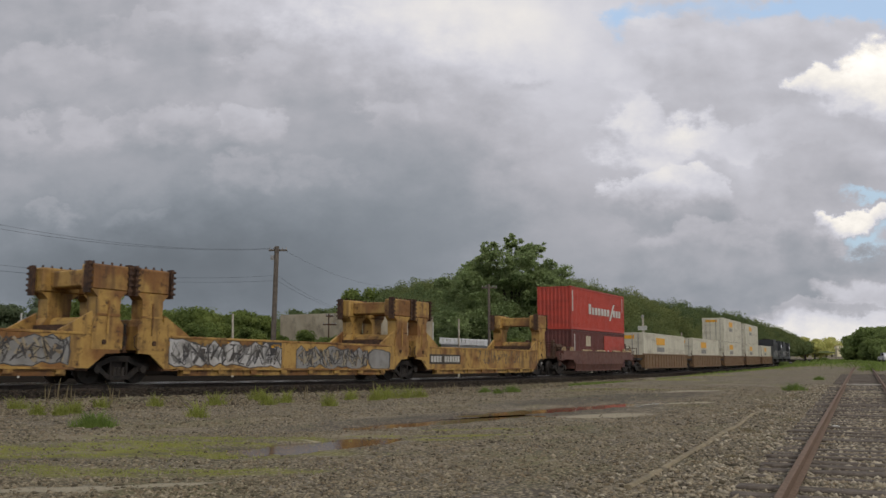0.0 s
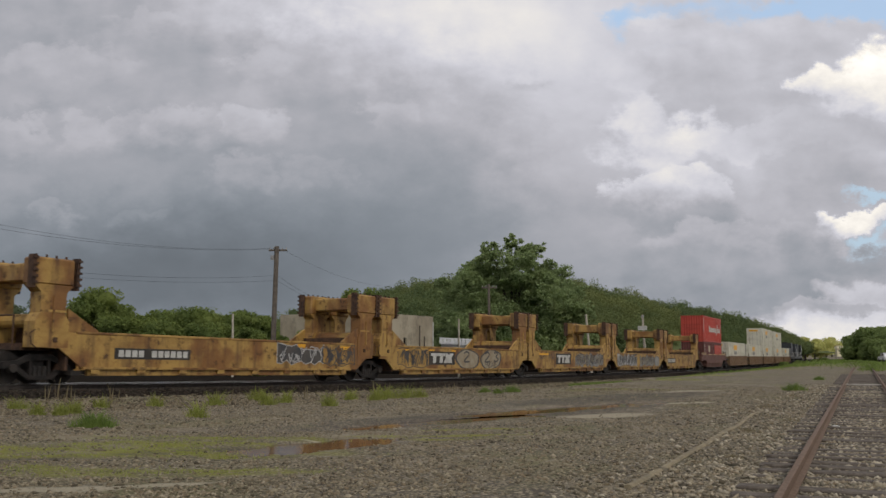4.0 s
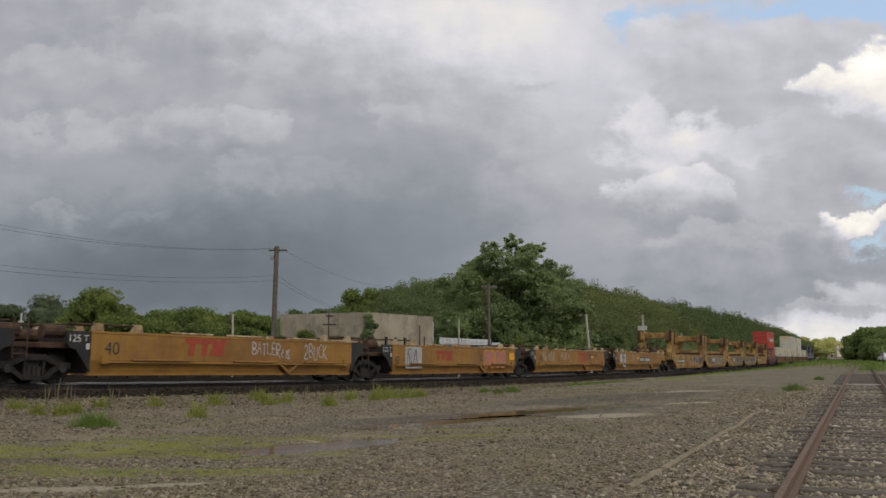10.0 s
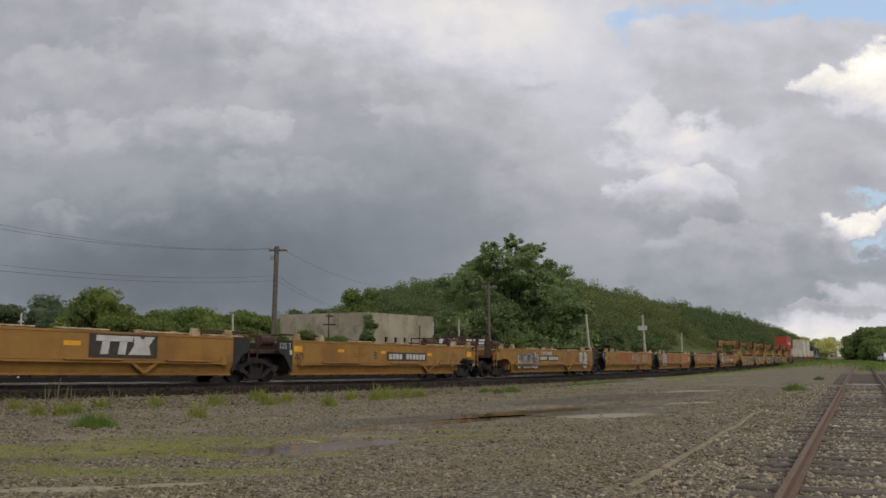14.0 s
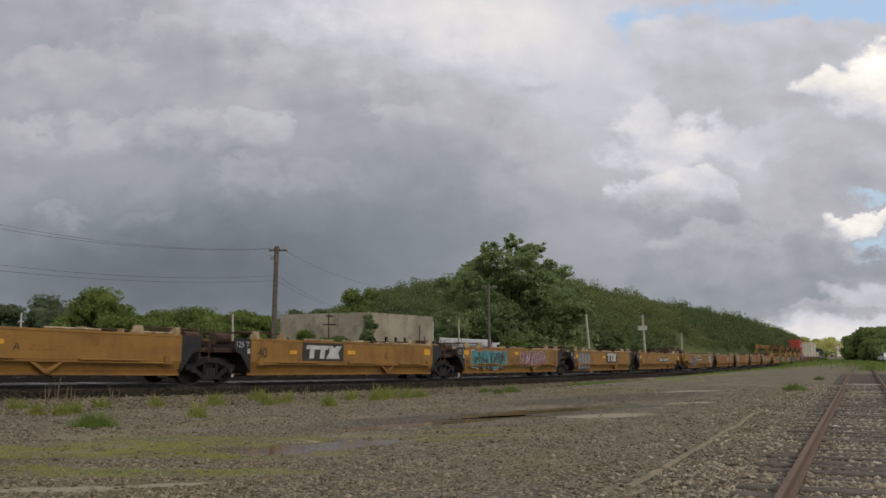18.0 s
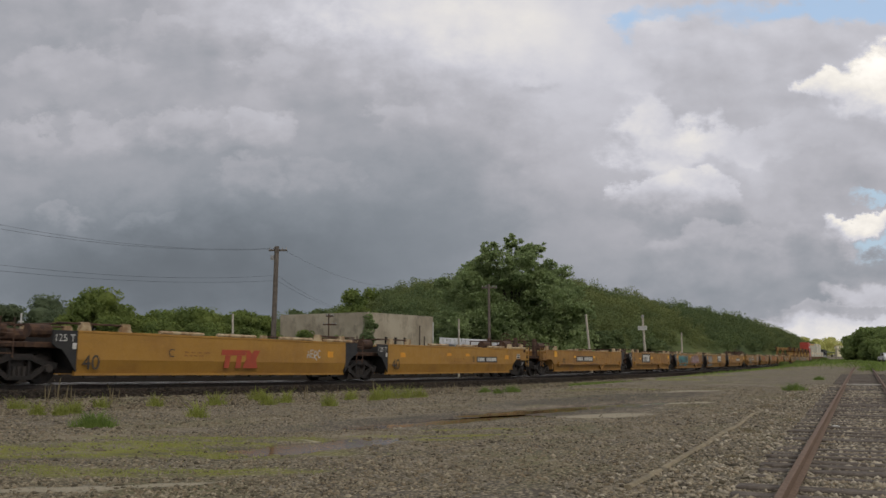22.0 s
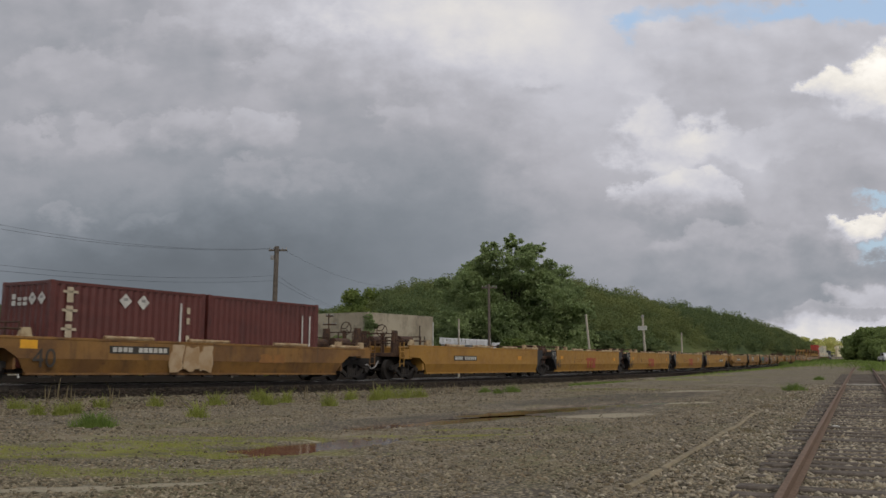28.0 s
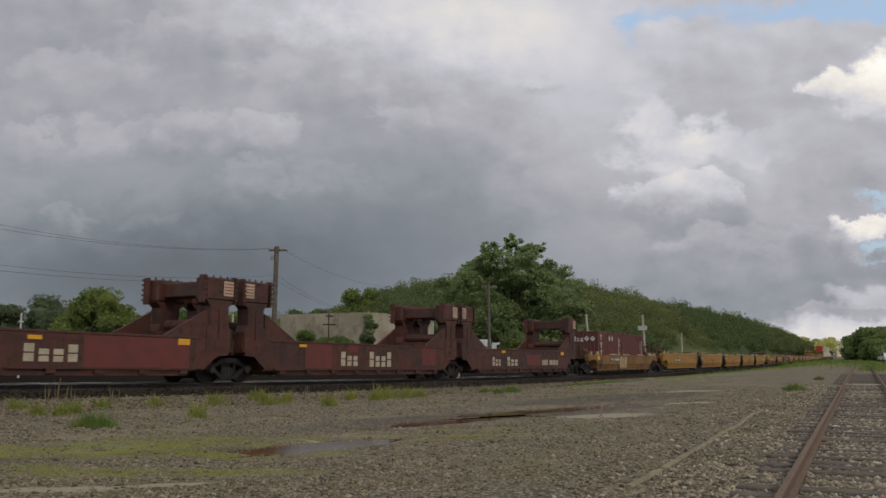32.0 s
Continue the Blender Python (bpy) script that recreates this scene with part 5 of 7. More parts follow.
def truck(owner, x):
    """A two-axle truck: bolster, cast side frames, two wheelsets."""
    bolster = part("truck", box(fresh(), -0.2, 0.2, -1.0, 1.0, 0.42, 0.78, 0.03), TRUCK, owner, "greasy black two-axle truck")
    bolster.matrix_basis = pose(x, 0, -RIDE - 0.012)
    for s in (-1, 1):
        bm = prism(fresh(), [(-1.2, 0.44), (-1.2, 0.64), (-0.74, 0.68), (-0.34, 0.88), (0.34, 0.88), (0.74, 0.68), (1.2, 0.64), (1.2, 0.44), (0.72, 0.54), (0.32, 0.70), (-0.32, 0.70), (-0.72, 0.54)], s * 1.12, s * 0.98)
        prism(bm, [(-0.40, 0.14), (0.40, 0.14), (0.34, 0.25), (-0.34, 0.25)], s * 1.14, s * 0.96)
        for q in (-1, 1):
            prism(bm, [(q * 0.92, 0.50), (q * 0.74, 0.56), (q * 0.28, 0.22), (q * 0.40, 0.145)], s * 1.11, s * 0.99)
            prism(bm, [(q * 0.34, 0.2), (q * 0.26, 0.2), (q * 0.26, 0.74), (q * 0.34, 0.74)], s * 1.1, s * 1.0)
        side = part("side_frame", bm, TRUCK, bolster)
        for q in (-0.16, 0.0, 0.16):
            part("spring", rod(fresh(), (q, s * 1.06, 0.24), (q, s * 1.06, 0.52), 0.065, 0.065, 7), BLACK, bolster)
        for q in (-0.89, 0.89):
            part("bearing_cap", rod(fresh(), (q, s * 1.0, 0.46), (q, s * 1.2, 0.46), 0.14, 0.12, 10), BLACK, bolster)
    for q in (-0.89, 0.89):
        bm = fresh()
        rod(bm, (0, -1.0, 0), (0, 1.0, 0), 0.085, 0.085, 8)
        for s in (-1, 1):
            rod(bm, (0, s * 0.68, 0), (0, s * 0.82, 0), 0.465, 0.46, 22)
            rod(bm, (0, s * 0.655, 0), (0, s * 0.68, 0), 0.49, 0.49, 22)
            for k in range(4):
                t = k * math.tau / 4
                box(bm, 0.27 * math.cos(t) - 0.05, 0.27 * math.cos(t) + 0.05, s * 0.82 - 0.01, s * 0.82 + 0.015, 0.27 * math.sin(t) - 0.05, 0.27 * math.sin(t) + 0.05)
        w = part("wheelset", bm, WHEEL, bolster)
        w.matrix_basis = pose(q, 0, 0.465)
    return bolster


def coupler(owner, a, s):
    bm = fresh()
    box(bm, min(s * (a - 1.3), s * (a - 0.25)), max(s * (a - 1.3), s * (a - 0.25)), -0.1, 0.1, 0.72, 0.95)
    box(bm, min(s * (a - 0.3), s * (a + 0.06)), max(s * (a - 0.3), s * (a + 0.06)), -0.2, 0.17, 0.68, 1.0, 0.03)
    part("coupler", bm, TRUCK, owner)
    bm = fresh()
    pts = [Vector((s * (a - 0.9 + 0.22 * k), -0.35, 0.78 - 0.34 * math.sin(k * math.pi / 4.6))) for k in range(5)]
    for p, q in zip(pts, pts[1:]):
        rod(bm, p, q, 0.035, 0.035, 6)
    part("air_hose", bm, PORCELAIN, owner, "grey air hose")


def span(s, a, b):
    return (min(s * a, s * b), max(s * a, s * b))


def ladder(owner, x, y, z0, z1, material, wide=0.42):
    bm = fresh()
    for q in (-wide / 2, wide / 2):
        rod(bm, (x + q, y, z0), (x + q, y, z1), 0.025, 0.025, 6)
    n = int((z1 - z0) / 0.28)
    for k in range(n):
        z = z0 + 0.12 + 0.28 * k
        rod(bm, (x - wide / 2, y, z), (x + wide / 2, y, z), 0.018, 0.018, 5)
    part("ladder", bm, material, owner)


def well_unit(length, front, rear, paintwork, label, ledge=False, cut=3.45, top=1.54):
    """A low well car unit: plate sides that lean in below, black ends over the trucks."""
    a = length / 2
    u = thing("well_car", label, "railway wagon", "wagons of the train")
    U = {1: a - (1.57 if front == "joint" else 1.75), -1: a - (1.57 if rear == "joint" else 1.75)}
    kinds = {1: front, -1: rear}
    low = {s: (U[s] if kinds[s] == "joint" else a - cut) for s in (1, -1)}
    for y in (-1, 1):
        bm = fresh()
        poly = [(-U[-1], top - 0.06), (-U[-1], 0.98 if rear != "joint" else 0.67)]
        if rear != "joint":
            poly += [(-(a - cut + 0.75), 0.95), (-(low[-1] + 0.3), 0.67)]
        if front != "joint":
            poly += [(low[1] + 0.3, 0.67), (a - cut + 0.75, 0.95)]
        poly += [(U[1], 0.98 if front != "joint" else 0.67), (U[1], top - 0.06)]
        prism(bm, poly, y * W, y * (W - 0.07))
        side = part("side_panel", bm, paintwork, u)
        bm = fresh()
        lo, hi = (W - 0.13) * y, (W - 0.004) * y
        e = {s: low[s] + (0.3 if kinds[s] != "joint" else 0) for s in (1, -1)}
        vs = [bm.verts.new(p) for p in ((-low[-1], lo, 0.26), (low[1], lo, 0.26), (e[1], hi, 0.675), (-e[-1], hi, 0.675))]
        vb = [bm.verts.new(v.co + Vector((0, -0.06 * y, 0))) for v in vs]
        bm.faces.new(vs)
        bm.faces.new(vb[::-1])
        for k in range(4):
            bm.faces.new((vs[k], vb[k], vb[(k + 1) % 4], vs[(k + 1) % 4]))
        bmesh.ops.recalc_face_normals(bm, faces=bm.faces)
        part("lower_panel", bm, paintwork, u)
        part("bottom_sill", box(fresh(), -low[-1], low[1], *sorted((y * (W - 0.20), y * (W - 0.08))), 0.20, 0.262), paintwork, u)
        part("top_chord", box(fresh(), -U[-1], U[1], *sorted((y * (W - 0.09), y * (W + 0.015))), top - 0.08, top, 0.012), paintwork, u)
        bm = fresh()
        nrib = 11
        for k in range(nrib):
            x = -low[-1] + (low[1] + low[-1]) * (k + 0.5) / nrib
            box(bm, x - 0.22, x + 0.22, *sorted((y * (W - 0.22), y * (W - 0.10))), 0.13, 0.205)
        part("bottom_clips", bm, BLACK, u)
        for k, x in enumerate((-0.42, -0.1, 0.3, 0.62)):
            cx = x * a
            part("top_rod", rod(fresh(), (cx, y * (W - 0.03), top + 0.04), (cx + 1.9, y * (W - 0.03), top + 0.04), 0.035 if ledge else 0.065, 0.035 if ledge else 0.065, 8), GUIDE, u, "pale worn lashing rod")
        if ledge:
            z = 0.62
            part("side_rail", box(fresh(), -low[-1] * 0.95, low[1] * 0.95, *sorted((y * (W - 0.02), y * (W + 0.07))), z - 0.045, z + 0.02, 0.01), paintwork, u)
            for x0, x1 in ((-0.62, -0.32), (-0.06, 0.2), (0.42, 0.66)):
                part("side_ledge", box(fresh(), x0 * a, x1 * a, *sorted((y * (W - 0.004), y * (W + 0.12))), z + 0.03, z + 0.085, 0.012), paintwork, u)
            vx = 0.31 * a
            part("drain_brace", prism(fresh(), [(vx - 0.62, z + 0.02), (vx - 0.50, z + 0.02), (vx, z - 0.26), (vx + 0.50, z + 0.02), (vx + 0.62, z + 0.02), (vx + 0.06, z - 0.36), (vx - 0.06, z - 0.36)], y * (W - 0.06), y * (W + 0.06)), paintwork, u)
            for x0 in (-low[-1] * 0.93, low[1] * 0.92):
                part("rail_bracket", prism(fresh(), [(x0 - 0.12, z - 0.06), (x0 + 0.12, z - 0.06), (x0 + 0.09, z + 0.2), (x0 - 0.09, z + 0.2)], y * (W - 0.004), y * (W + 0.1)), paintwork, u)
    bm = fresh()
    for k in range(7):
        x = -low[-1] + (low[1] + low[-1]) * (k + 0.5) / 7
        box(bm, x - 0.15, x + 0.15, -W + 0.2, W - 0.2, 0.24, 0.36)
    part("floor_beams", bm, BLACK, u)
    for s in (1, -1):
        kind = kinds[s]
        inner = low[s] if kind == "joint" else a - cut + 0.4
        part("end_wall", box(fresh(), *span(s, inner - 0.08, inner), -W + 0.09, W - 0.09, 0.36, top - 0.1), BLACK if kind == "joint" else paintwork, u)
        outer = a - 0.12 if kind == "joint" else a - 1.0
        part("end_deck", box(fresh(), *span(s, inner - 0.02, outer), -W + 0.42, W - 0.42, 1.0, 1.17, 0.02), RUSTY, u)
        part("centre_sill", box(fresh(), *span(s, inner, a - 0.05 if kind == "joint" else a - 0.6), -0.32, 0.32, 0.66, 0.99), BLACK, u)
        for y in (-1, 1):
            for d in (0.25, 1.75):
                x = s * (U[s] - d)
                part("container_guide", prism(fresh(), [(x - 0.2, top - 0.02), (x - 0.12, top + 0.25), (x + 0.12, top + 0.25), (x + 0.2, top - 0.02)], y * (W + 0.01), y * (W - 0.16)), GUIDE, u, "pale worn container guide")
        bm = fresh()
        for y in (-1, 1):
            rod(bm, (s * (U[s] - 1.7), y * (W - 0.1), top + 0.2), (s * (U[s] + (0.7 if kind == "joint" else 0.2)), y * (W - 0.1), top + 0.2), 0.035, 0.035, 6)
        rod(bm, (s * (U[s] + 0.35), -W + 0.1, top + 0.19), (s * (U[s] + 0.35), W - 0.1, top + 0.19), 0.035, 0.035, 6)
        part("handrail", bm, RUSTY, u)
        if kind == "joint":
            for y in (-1, 1):
                poly = [(U[s], top - 0.02), (a - 0.74, top - 0.02), (a - 0.74, 1.12), (a - 0.86, 1.02), (a - 1.05, 0.96), (a - 1.2, 0.8), (U[s], 0.3)]
                bm = prism(fresh(), [(s * x, z) for x, z in poly], y * (W - 0.02), y * (W - 0.08))
                part("end_panel", bm, END_BLACK, u, "black painted end plate")
            if s == -1:
                lettering("125 T", -(a - 0.765), 1.20, 0.215, WHITE, u, -(W - 0.02), "white stencilled lettering")
                part("notice", box(fresh(), -(U[-1] + 0.17), -(U[-1] + 0.04), -(W - 0.012), -(W - 0.02), 0.98, 1.16), WHITE, u)
                truck(u, -a)
            else:
                ladder(u, a - 0.52, -(W - 0.06), 0.7, top + 0.3, RUSTY)
            part("air_tank", rod(fresh(), (s * (a - 1.0), -0.9, 1.5), (s * (a - 0.3), -0.9, 1.5), 0.2, 0.2, 12), RUSTY, u, "rusty brown air tank")
            part("air_tank", rod(fresh(), (s * (a - 1.1), 0.5, 1.4), (s * (a - 0.3), 0.5, 1.4), 0.2, 0.2, 10), RUSTY, u, "rusty brown air tank")
        else:
            truck(u, s * (a - 2.05))
            coupler(u, a, s)
            for y, d in ((-0.75, 3.0), (0.7, 2.8)):
                part("air_tank", rod(fresh(), (s * (a - d), y, top + 0.2), (s * (a - d + 1.0), y, top + 0.2), 0.23, 0.23, 12), RUSTY, u, "rusty brown air tank")
            bm = fresh()
            for y in (-1.2, -0.4, 0.5, 1.2):
                rod(bm, (s * (a - 1.05), y, 1.1), (s * (a - 1.05), y, 2.05), 0.028, 0.028, 6)
            rod(bm, (s * (a - 1.05), -1.2, 2.05), (s * (a - 1.05), 1.2, 2.05), 0.028, 0.028, 6)
            rod(bm, (s * (a - 1.05), -1.2, 1.6), (s * (a - 1.05), 1.2, 1.6), 0.024, 0.024, 6)
            part("end_railing", bm, RUSTY, u)
            bm = fresh()
            rod(bm, (s * (a - 1.5), -0.2, 1.15), (s * (a - 1.5), -0.2, 2.1), 0.09, 0.09, 8)
            rim = [Vector((s * (a - 1.4), -0.2 + 0.28 * math.cos(q * math.tau / 14), 2.2 + 0.28 * math.sin(q * math.tau / 14))) for q in range(15)]
            for p, q in zip(rim, rim[1:]):
                rod(bm, p, q, 0.022, 0.022, 5)
            for q in (0, 5, 9):
                rod(bm, (s * (a - 1.4), -0.2, 2.2), rim[q], 0.018, 0.018, 5)
            part("brake_wheel", bm, RUSTY, u)
            for y0 in (-W + 0.02, W - 0.3):
                part("end_bracket", box(fresh(), *span(s, a - 2.0, a - 1.35), y0, y0 + 0.28, 0.9, 1.35), paintwork, u)
            for y0 in (-0.95, 0.78):
                part("end_post", prism(fresh(), [(s * (a - 1.75), 1.15), (s * (a - 1.2), 1.15), (s * (a - 1.3), 2.2), (s * (a - 1.6), 2.2)], y0, y0 + 0.14), RUSTY, u)
            bm = fresh()
            for k in range(4):
                rod(bm, (s * (a - 3.6), -1.0 + 0.66 * k, top - 0.1), (s * (a - 3.6), -1.0 + 0.66 * k, top + 0.42), 0.03, 0.03, 6)
            rod(bm, (s * (a - 3.6), -1.0, top + 0.42), (s * (a - 3.6), 1.0, top + 0.42), 0.03, 0.03, 6)
            part("inner_railing", bm, RUSTY, u)
            ladder(u, s * (a - 1.15), -(W - 0.04), 0.55, 1.65, paintwork, 0.34)
    return u


def bulkhead_unit(length, front, rear, paintwork, rail_paint, label):
    """A well car unit with a tall bulkhead portal at either end."""
    a = length / 2
    u = thing("bulkhead_well_car", label, "railway wagon", "wagons of the train")
    kinds = {1: front, -1: rear}
    off = {s: (0.0 if kinds[s] == "joint" else 1.15) for s in (1, -1)}
    for y in (-1, 1):
        poly = []
        f, r = a - off[1], a - off[-1]
        back = [(-(r - 0.36), 1.46), (-(r - 0.36), 0.90), (-(r - 0.86), 0.87), (-(r - 1.45), 0.42)] if rear == "joint" else [(-(r - 0.42), 1.46), (-(r - 0.42), 1.0), (-(r - 1.15), 0.98), (-(r - 1.95), 0.42)]
        head = [(f - 1.45, 0.42), (f - 0.86, 0.87), (f - 0.36, 0.90), (f - 0.36, 1.46)] if front == "joint" else [(f - 1.95, 0.42), (f - 1.15, 0.98), (f - 0.42, 1.0), (f - 0.42, 1.46)]
        poly = back + head
        part("side_panel", prism(fresh(), poly, y * W, y * (W - 0.07)), paintwork, u)
        part("top_chord", box(fresh(), -(r - 1.7), f - 1.7, *sorted((y * (W - 0.1), y * (W + 0.02))), 1.42, 1.50, 0.012), paintwork, u)
        part("bottom_sill", box(fresh(), -(r - 1.95), f - 1.95, *sorted((y * (W - 0.12), y * (W + 0.07))), 0.38, 0.45), paintwork, u)
        part("lower_sill", box(fresh(), -(r - 2.2), f - 2.2, *sorted((y * (W - 0.16), y * (W - 0.02))), 0.19, 0.385), paintwork, u)
        for k in range(8):
            x = -(r - 2.4) + (f + r - 4.8) * k / 7
            part("sill_bracket", box(fresh(), x - 0.16, x + 0.16, *sorted((y * (W - 0.01), y * (W + 0.055))), 0.25, 0.385), paintwork, u)
    bm = fresh()
    for k in range(6):
        x = -(a - 3) + (2 * a - 6) * k / 5
        box(bm, x - 0.2, x + 0.2, -W + 0.1, W - 0.1, 0.2, 0.34)
    part("floor_beams", bm, BLACK, u)
    for s in (1, -1):
        e = a - off[s]
        tower = None
        for y in (-1, 1):
            # column with flared foot and head
            poly = [(e - 0.30, 1.0), (e - 1.42, 1.0), (e - 1.42, 1.75), (e - 1.27, 2.0), (e - 1.29, 2.6), (e - 1.5, 2.80), (e - 1.5, 2.82), (e - 0.2, 2.82), (e - 0.2, 2.80), (e - 0.44, 2.6), (e - 0.46, 2.0), (e - 0.30, 1.75)]
            tower = part("tower", prism(fresh(), [(s * x, z) for x, z in poly], y * (W + 0.015), y * (W - 0.5)), paintwork, u)
            part("tower_head", box(fresh(), *span(s, e - 1.52, e - 0.18), *sorted((y * (W + 0.03), y * (W - 0.55))), 2.81, 3.60, 0.05), paintwork, tower)
            for x in (e - 1.6, e - 0.14):
                bm = fresh()
                box(bm, *span(s, x - 0.07, x + 0.03), *sorted((y * (W + 0.05), y * (W - 0.2))), 2.7, 3.66)
                for k in range(5):
                    box(bm, *span(s, x - 0.12, x + 0.06), *sorted((y * (W + 0.09), y * (W + 0.02))), 2.82 + 0.18 * k, 2.89 + 0.18 * k)
                part("guide_rail", bm, rail_paint, tower, "dark rusty stacking guide")
            for k in range(4):
                part("stud", rod(fresh(), (s * (e - 1.35 + 0.33 * k), y * (W - 0.2), 3.59), (s * (e - 1.35 + 0.33 * k), y * (W - 0.2), 3.70), 0.045, 0.03, 6), rail_paint, tower)
            if paintwork is MAROON:
                plate = part("notice_plate", box(fresh(), *span(s, e - 0.72, e - 0.26), *sorted((y * (W + 0.03), y * (W + 0.036))), 2.98, 3.5), CREAM, tower, "pale worn notice panel")
                for k in range(4):
                    part("notice_bar", box(fresh(), *span(s, e - 0.68, e - 0.30), *sorted((y * (W + 0.036), y * (W + 0.04))), 3.05 + 0.11 * k, 3.09 + 0.11 * k), RED_INK, plate)
            gusset = [(e - 1.40, 2.45), (e - 1.40, 1.44), (e - 3.25, 1.44), (e - 3.12, 1.56)]
            if paintwork is not MAROON:
                gusset = [(e - 1.40, 2.15), (e - 1.40, 1.44), (e - 2.55, 1.44), (e - 2.48, 1.54)]
            part("gusset", prism(fresh(), [(s * x, z) for x, z in gusset], y * (W - 0.02), y * (W - 0.12)), paintwork, u)
            part("step_bracket", box(fresh(), *span(s, e - 1.05, e - 0.9), *sorted((y * (W + 0.013), y * (W + 0.04))), 1.15, 1.3, 0.02), rail_paint, tower)
            part("neck_band", box(fresh(), *span(s, e - 1.29, e - 0.44), *sorted((y * (W + 0.012), y * (W + 0.03))), 2.02, 2.09), paintwork, tower)
            part("stiffener", box(fresh(), *span(s, e - 0.9, e - 0.84), *sorted((y * (W + 0.012), y * (W + 0.045))), 1.46, 2.5), paintwork, tower)
        part("top_beam", box(fresh(), *span(s, e - 1.25, e - 0.5), -W + 0.5, W - 0.5, 2.95, 3.48, 0.04), paintwork, u)
        part("cross_tube", rod(fresh(), (s * (e - 0.95), -W + 0.45, 1.80 if paintwork is not MAROON else 1.95), (s * (e - 0.95), W - 0.45, 1.80 if paintwork is not MAROON else 1.95), 0.2, 0.22, 12), paintwork, u)
        part("bulkhead_plate", box(fresh(), *span(s, e - 1.5, e - 1.42), -W + 0.07, W - 0.07, 0.34, 1.75), rail_paint, u)
        part("end_deck", box(fresh(), *span(s, e - 1.42, e - 0.2), -W + 0.5, W - 0.5, 0.92, 1.12), rail_paint, u)
        part("centre_sill", box(fresh(), *span(s, e - 1.6, a - (0.05 if kinds[s] == "joint" else 0.6)), -0.35, 0.35, 0.62, 0.95), BLACK, u)
        bm = fresh()
        pts = [Vector((s * (e - 0.35), -(W + 0.03), 1.0 + 0.0)), Vector((s * (e - 0.2), -(W + 0.03), 1.1)), Vector((s * (e - 0.16), -(W + 0.03), 1.4)), Vector((s * (e - 0.3), -(W + 0.03), 1.5))]
        for p, q in zip(pts, pts[1:]):
            rod(bm, p, q, 0.02, 0.02, 5)
        part("grab_iron", bm, rail_paint, u)
        if kinds[s] == "joint":
            if s == -1:
                truck(u, -a)
                part("gap_cover", box(fresh(), -(a + 0.35), -(a - 0.35), -W + 0.55, W - 0.55, 0.95, 1.85, 0.04), BLACK, u, "dark articulation casting")
        else:
            truck(u, s * (a - 2.0))
            coupler(u, a, s)
            bm = fresh()
            for y in (-1.2, 1.2):
                rod(bm, (s * (a - 1.0), y, 0.9), (s * (a - 1.0), y, 1.9), 0.03, 0.03, 6)
            rod(bm, (s * (a - 1.0), -1.2, 1.9), (s * (a - 1.0), 1.2, 1.9), 0.03, 0.03, 6)
            part("end_railing", bm, rail_paint, u)
    return u


def ribbed_unit(length, front, rear, paintwork, label):
    """A well car unit with upright ribs along its sides."""
    a = length / 2
    u = thing("ribbed_well_car", label, "railway wagon", "wagons of the train")
    kinds = {1: front, -1: rear}
    low = {s: a - (1.9 if kinds[s] == "joint" else 2.7) for s in (1, -1)}
    for y in (-1, 1):
        part("side_panel", box(fresh(), -low[-1], low[1], *sorted((y * (W - 0.1), y * (W - 0.04))), 0.3, 1.45), paintwork, u)
        part("top_chord", box(fresh(), -low[-1] - 0.5, low[1] + 0.5, *sorted((y * (W - 0.12), y * W)), 1.38, 1.5, 0.015), paintwork, u)
        part("bottom_sill", box(fresh(), -low[-1], low[1], *sorted((y * (W - 0.12), y * W)), 0.25, 0.36), paintwork, u)
        for k in range(16):
            x = -low[-1] + (low[1] + low[-1]) * (k + 0.5) / 16
            part("rib", box(fresh(), x - 0.06, x + 0.06, *sorted((y * (W - 0.04), y * (W + 0.0))), 0.36, 1.38), paintwork, u)
    part("floor", box(fresh(), -low[-1], low[1], -W + 0.1, W - 0.1, 0.22, 0.34), BLACK, u)
    for s in (1, -1):
        part("end_wall", box(fresh(), *span(s, low[s] - 0.08, low[s]), -W + 0.1, W - 0.1, 0.34, 1.4), paintwork, u)
        part("end_deck", box(fresh(), *span(s, low[s], a - 0.2 if kinds[s] == "joint" else a - 1.0), -W + 0.25, W - 0.25, 0.95, 1.12), BLACK, u)
        if kinds[s] == "joint":
            if s == -1:
                truck(u, -a)
                ladder(u, -(a - 0.6), -(W - 0.05), 0.6, 1.9, RUSTY)
        else:
            truck(u, s * (a - 1.6))
            coupler(u, a, s)
            bm = fresh()
            for y in (-1.2, 0, 1.2):
                rod(bm, (s * (a - 1.1), y, 1.1), (s * (a - 1.1), y, 1.9), 0.03, 0.03, 6)
            rod(bm, (s * (a - 1.1), -1.2, 1.9), (s * (a - 1.1), 1.2, 1.9), 0.03, 0.03, 6)
            part("end_railing", bm, RUSTY, u)
    return u


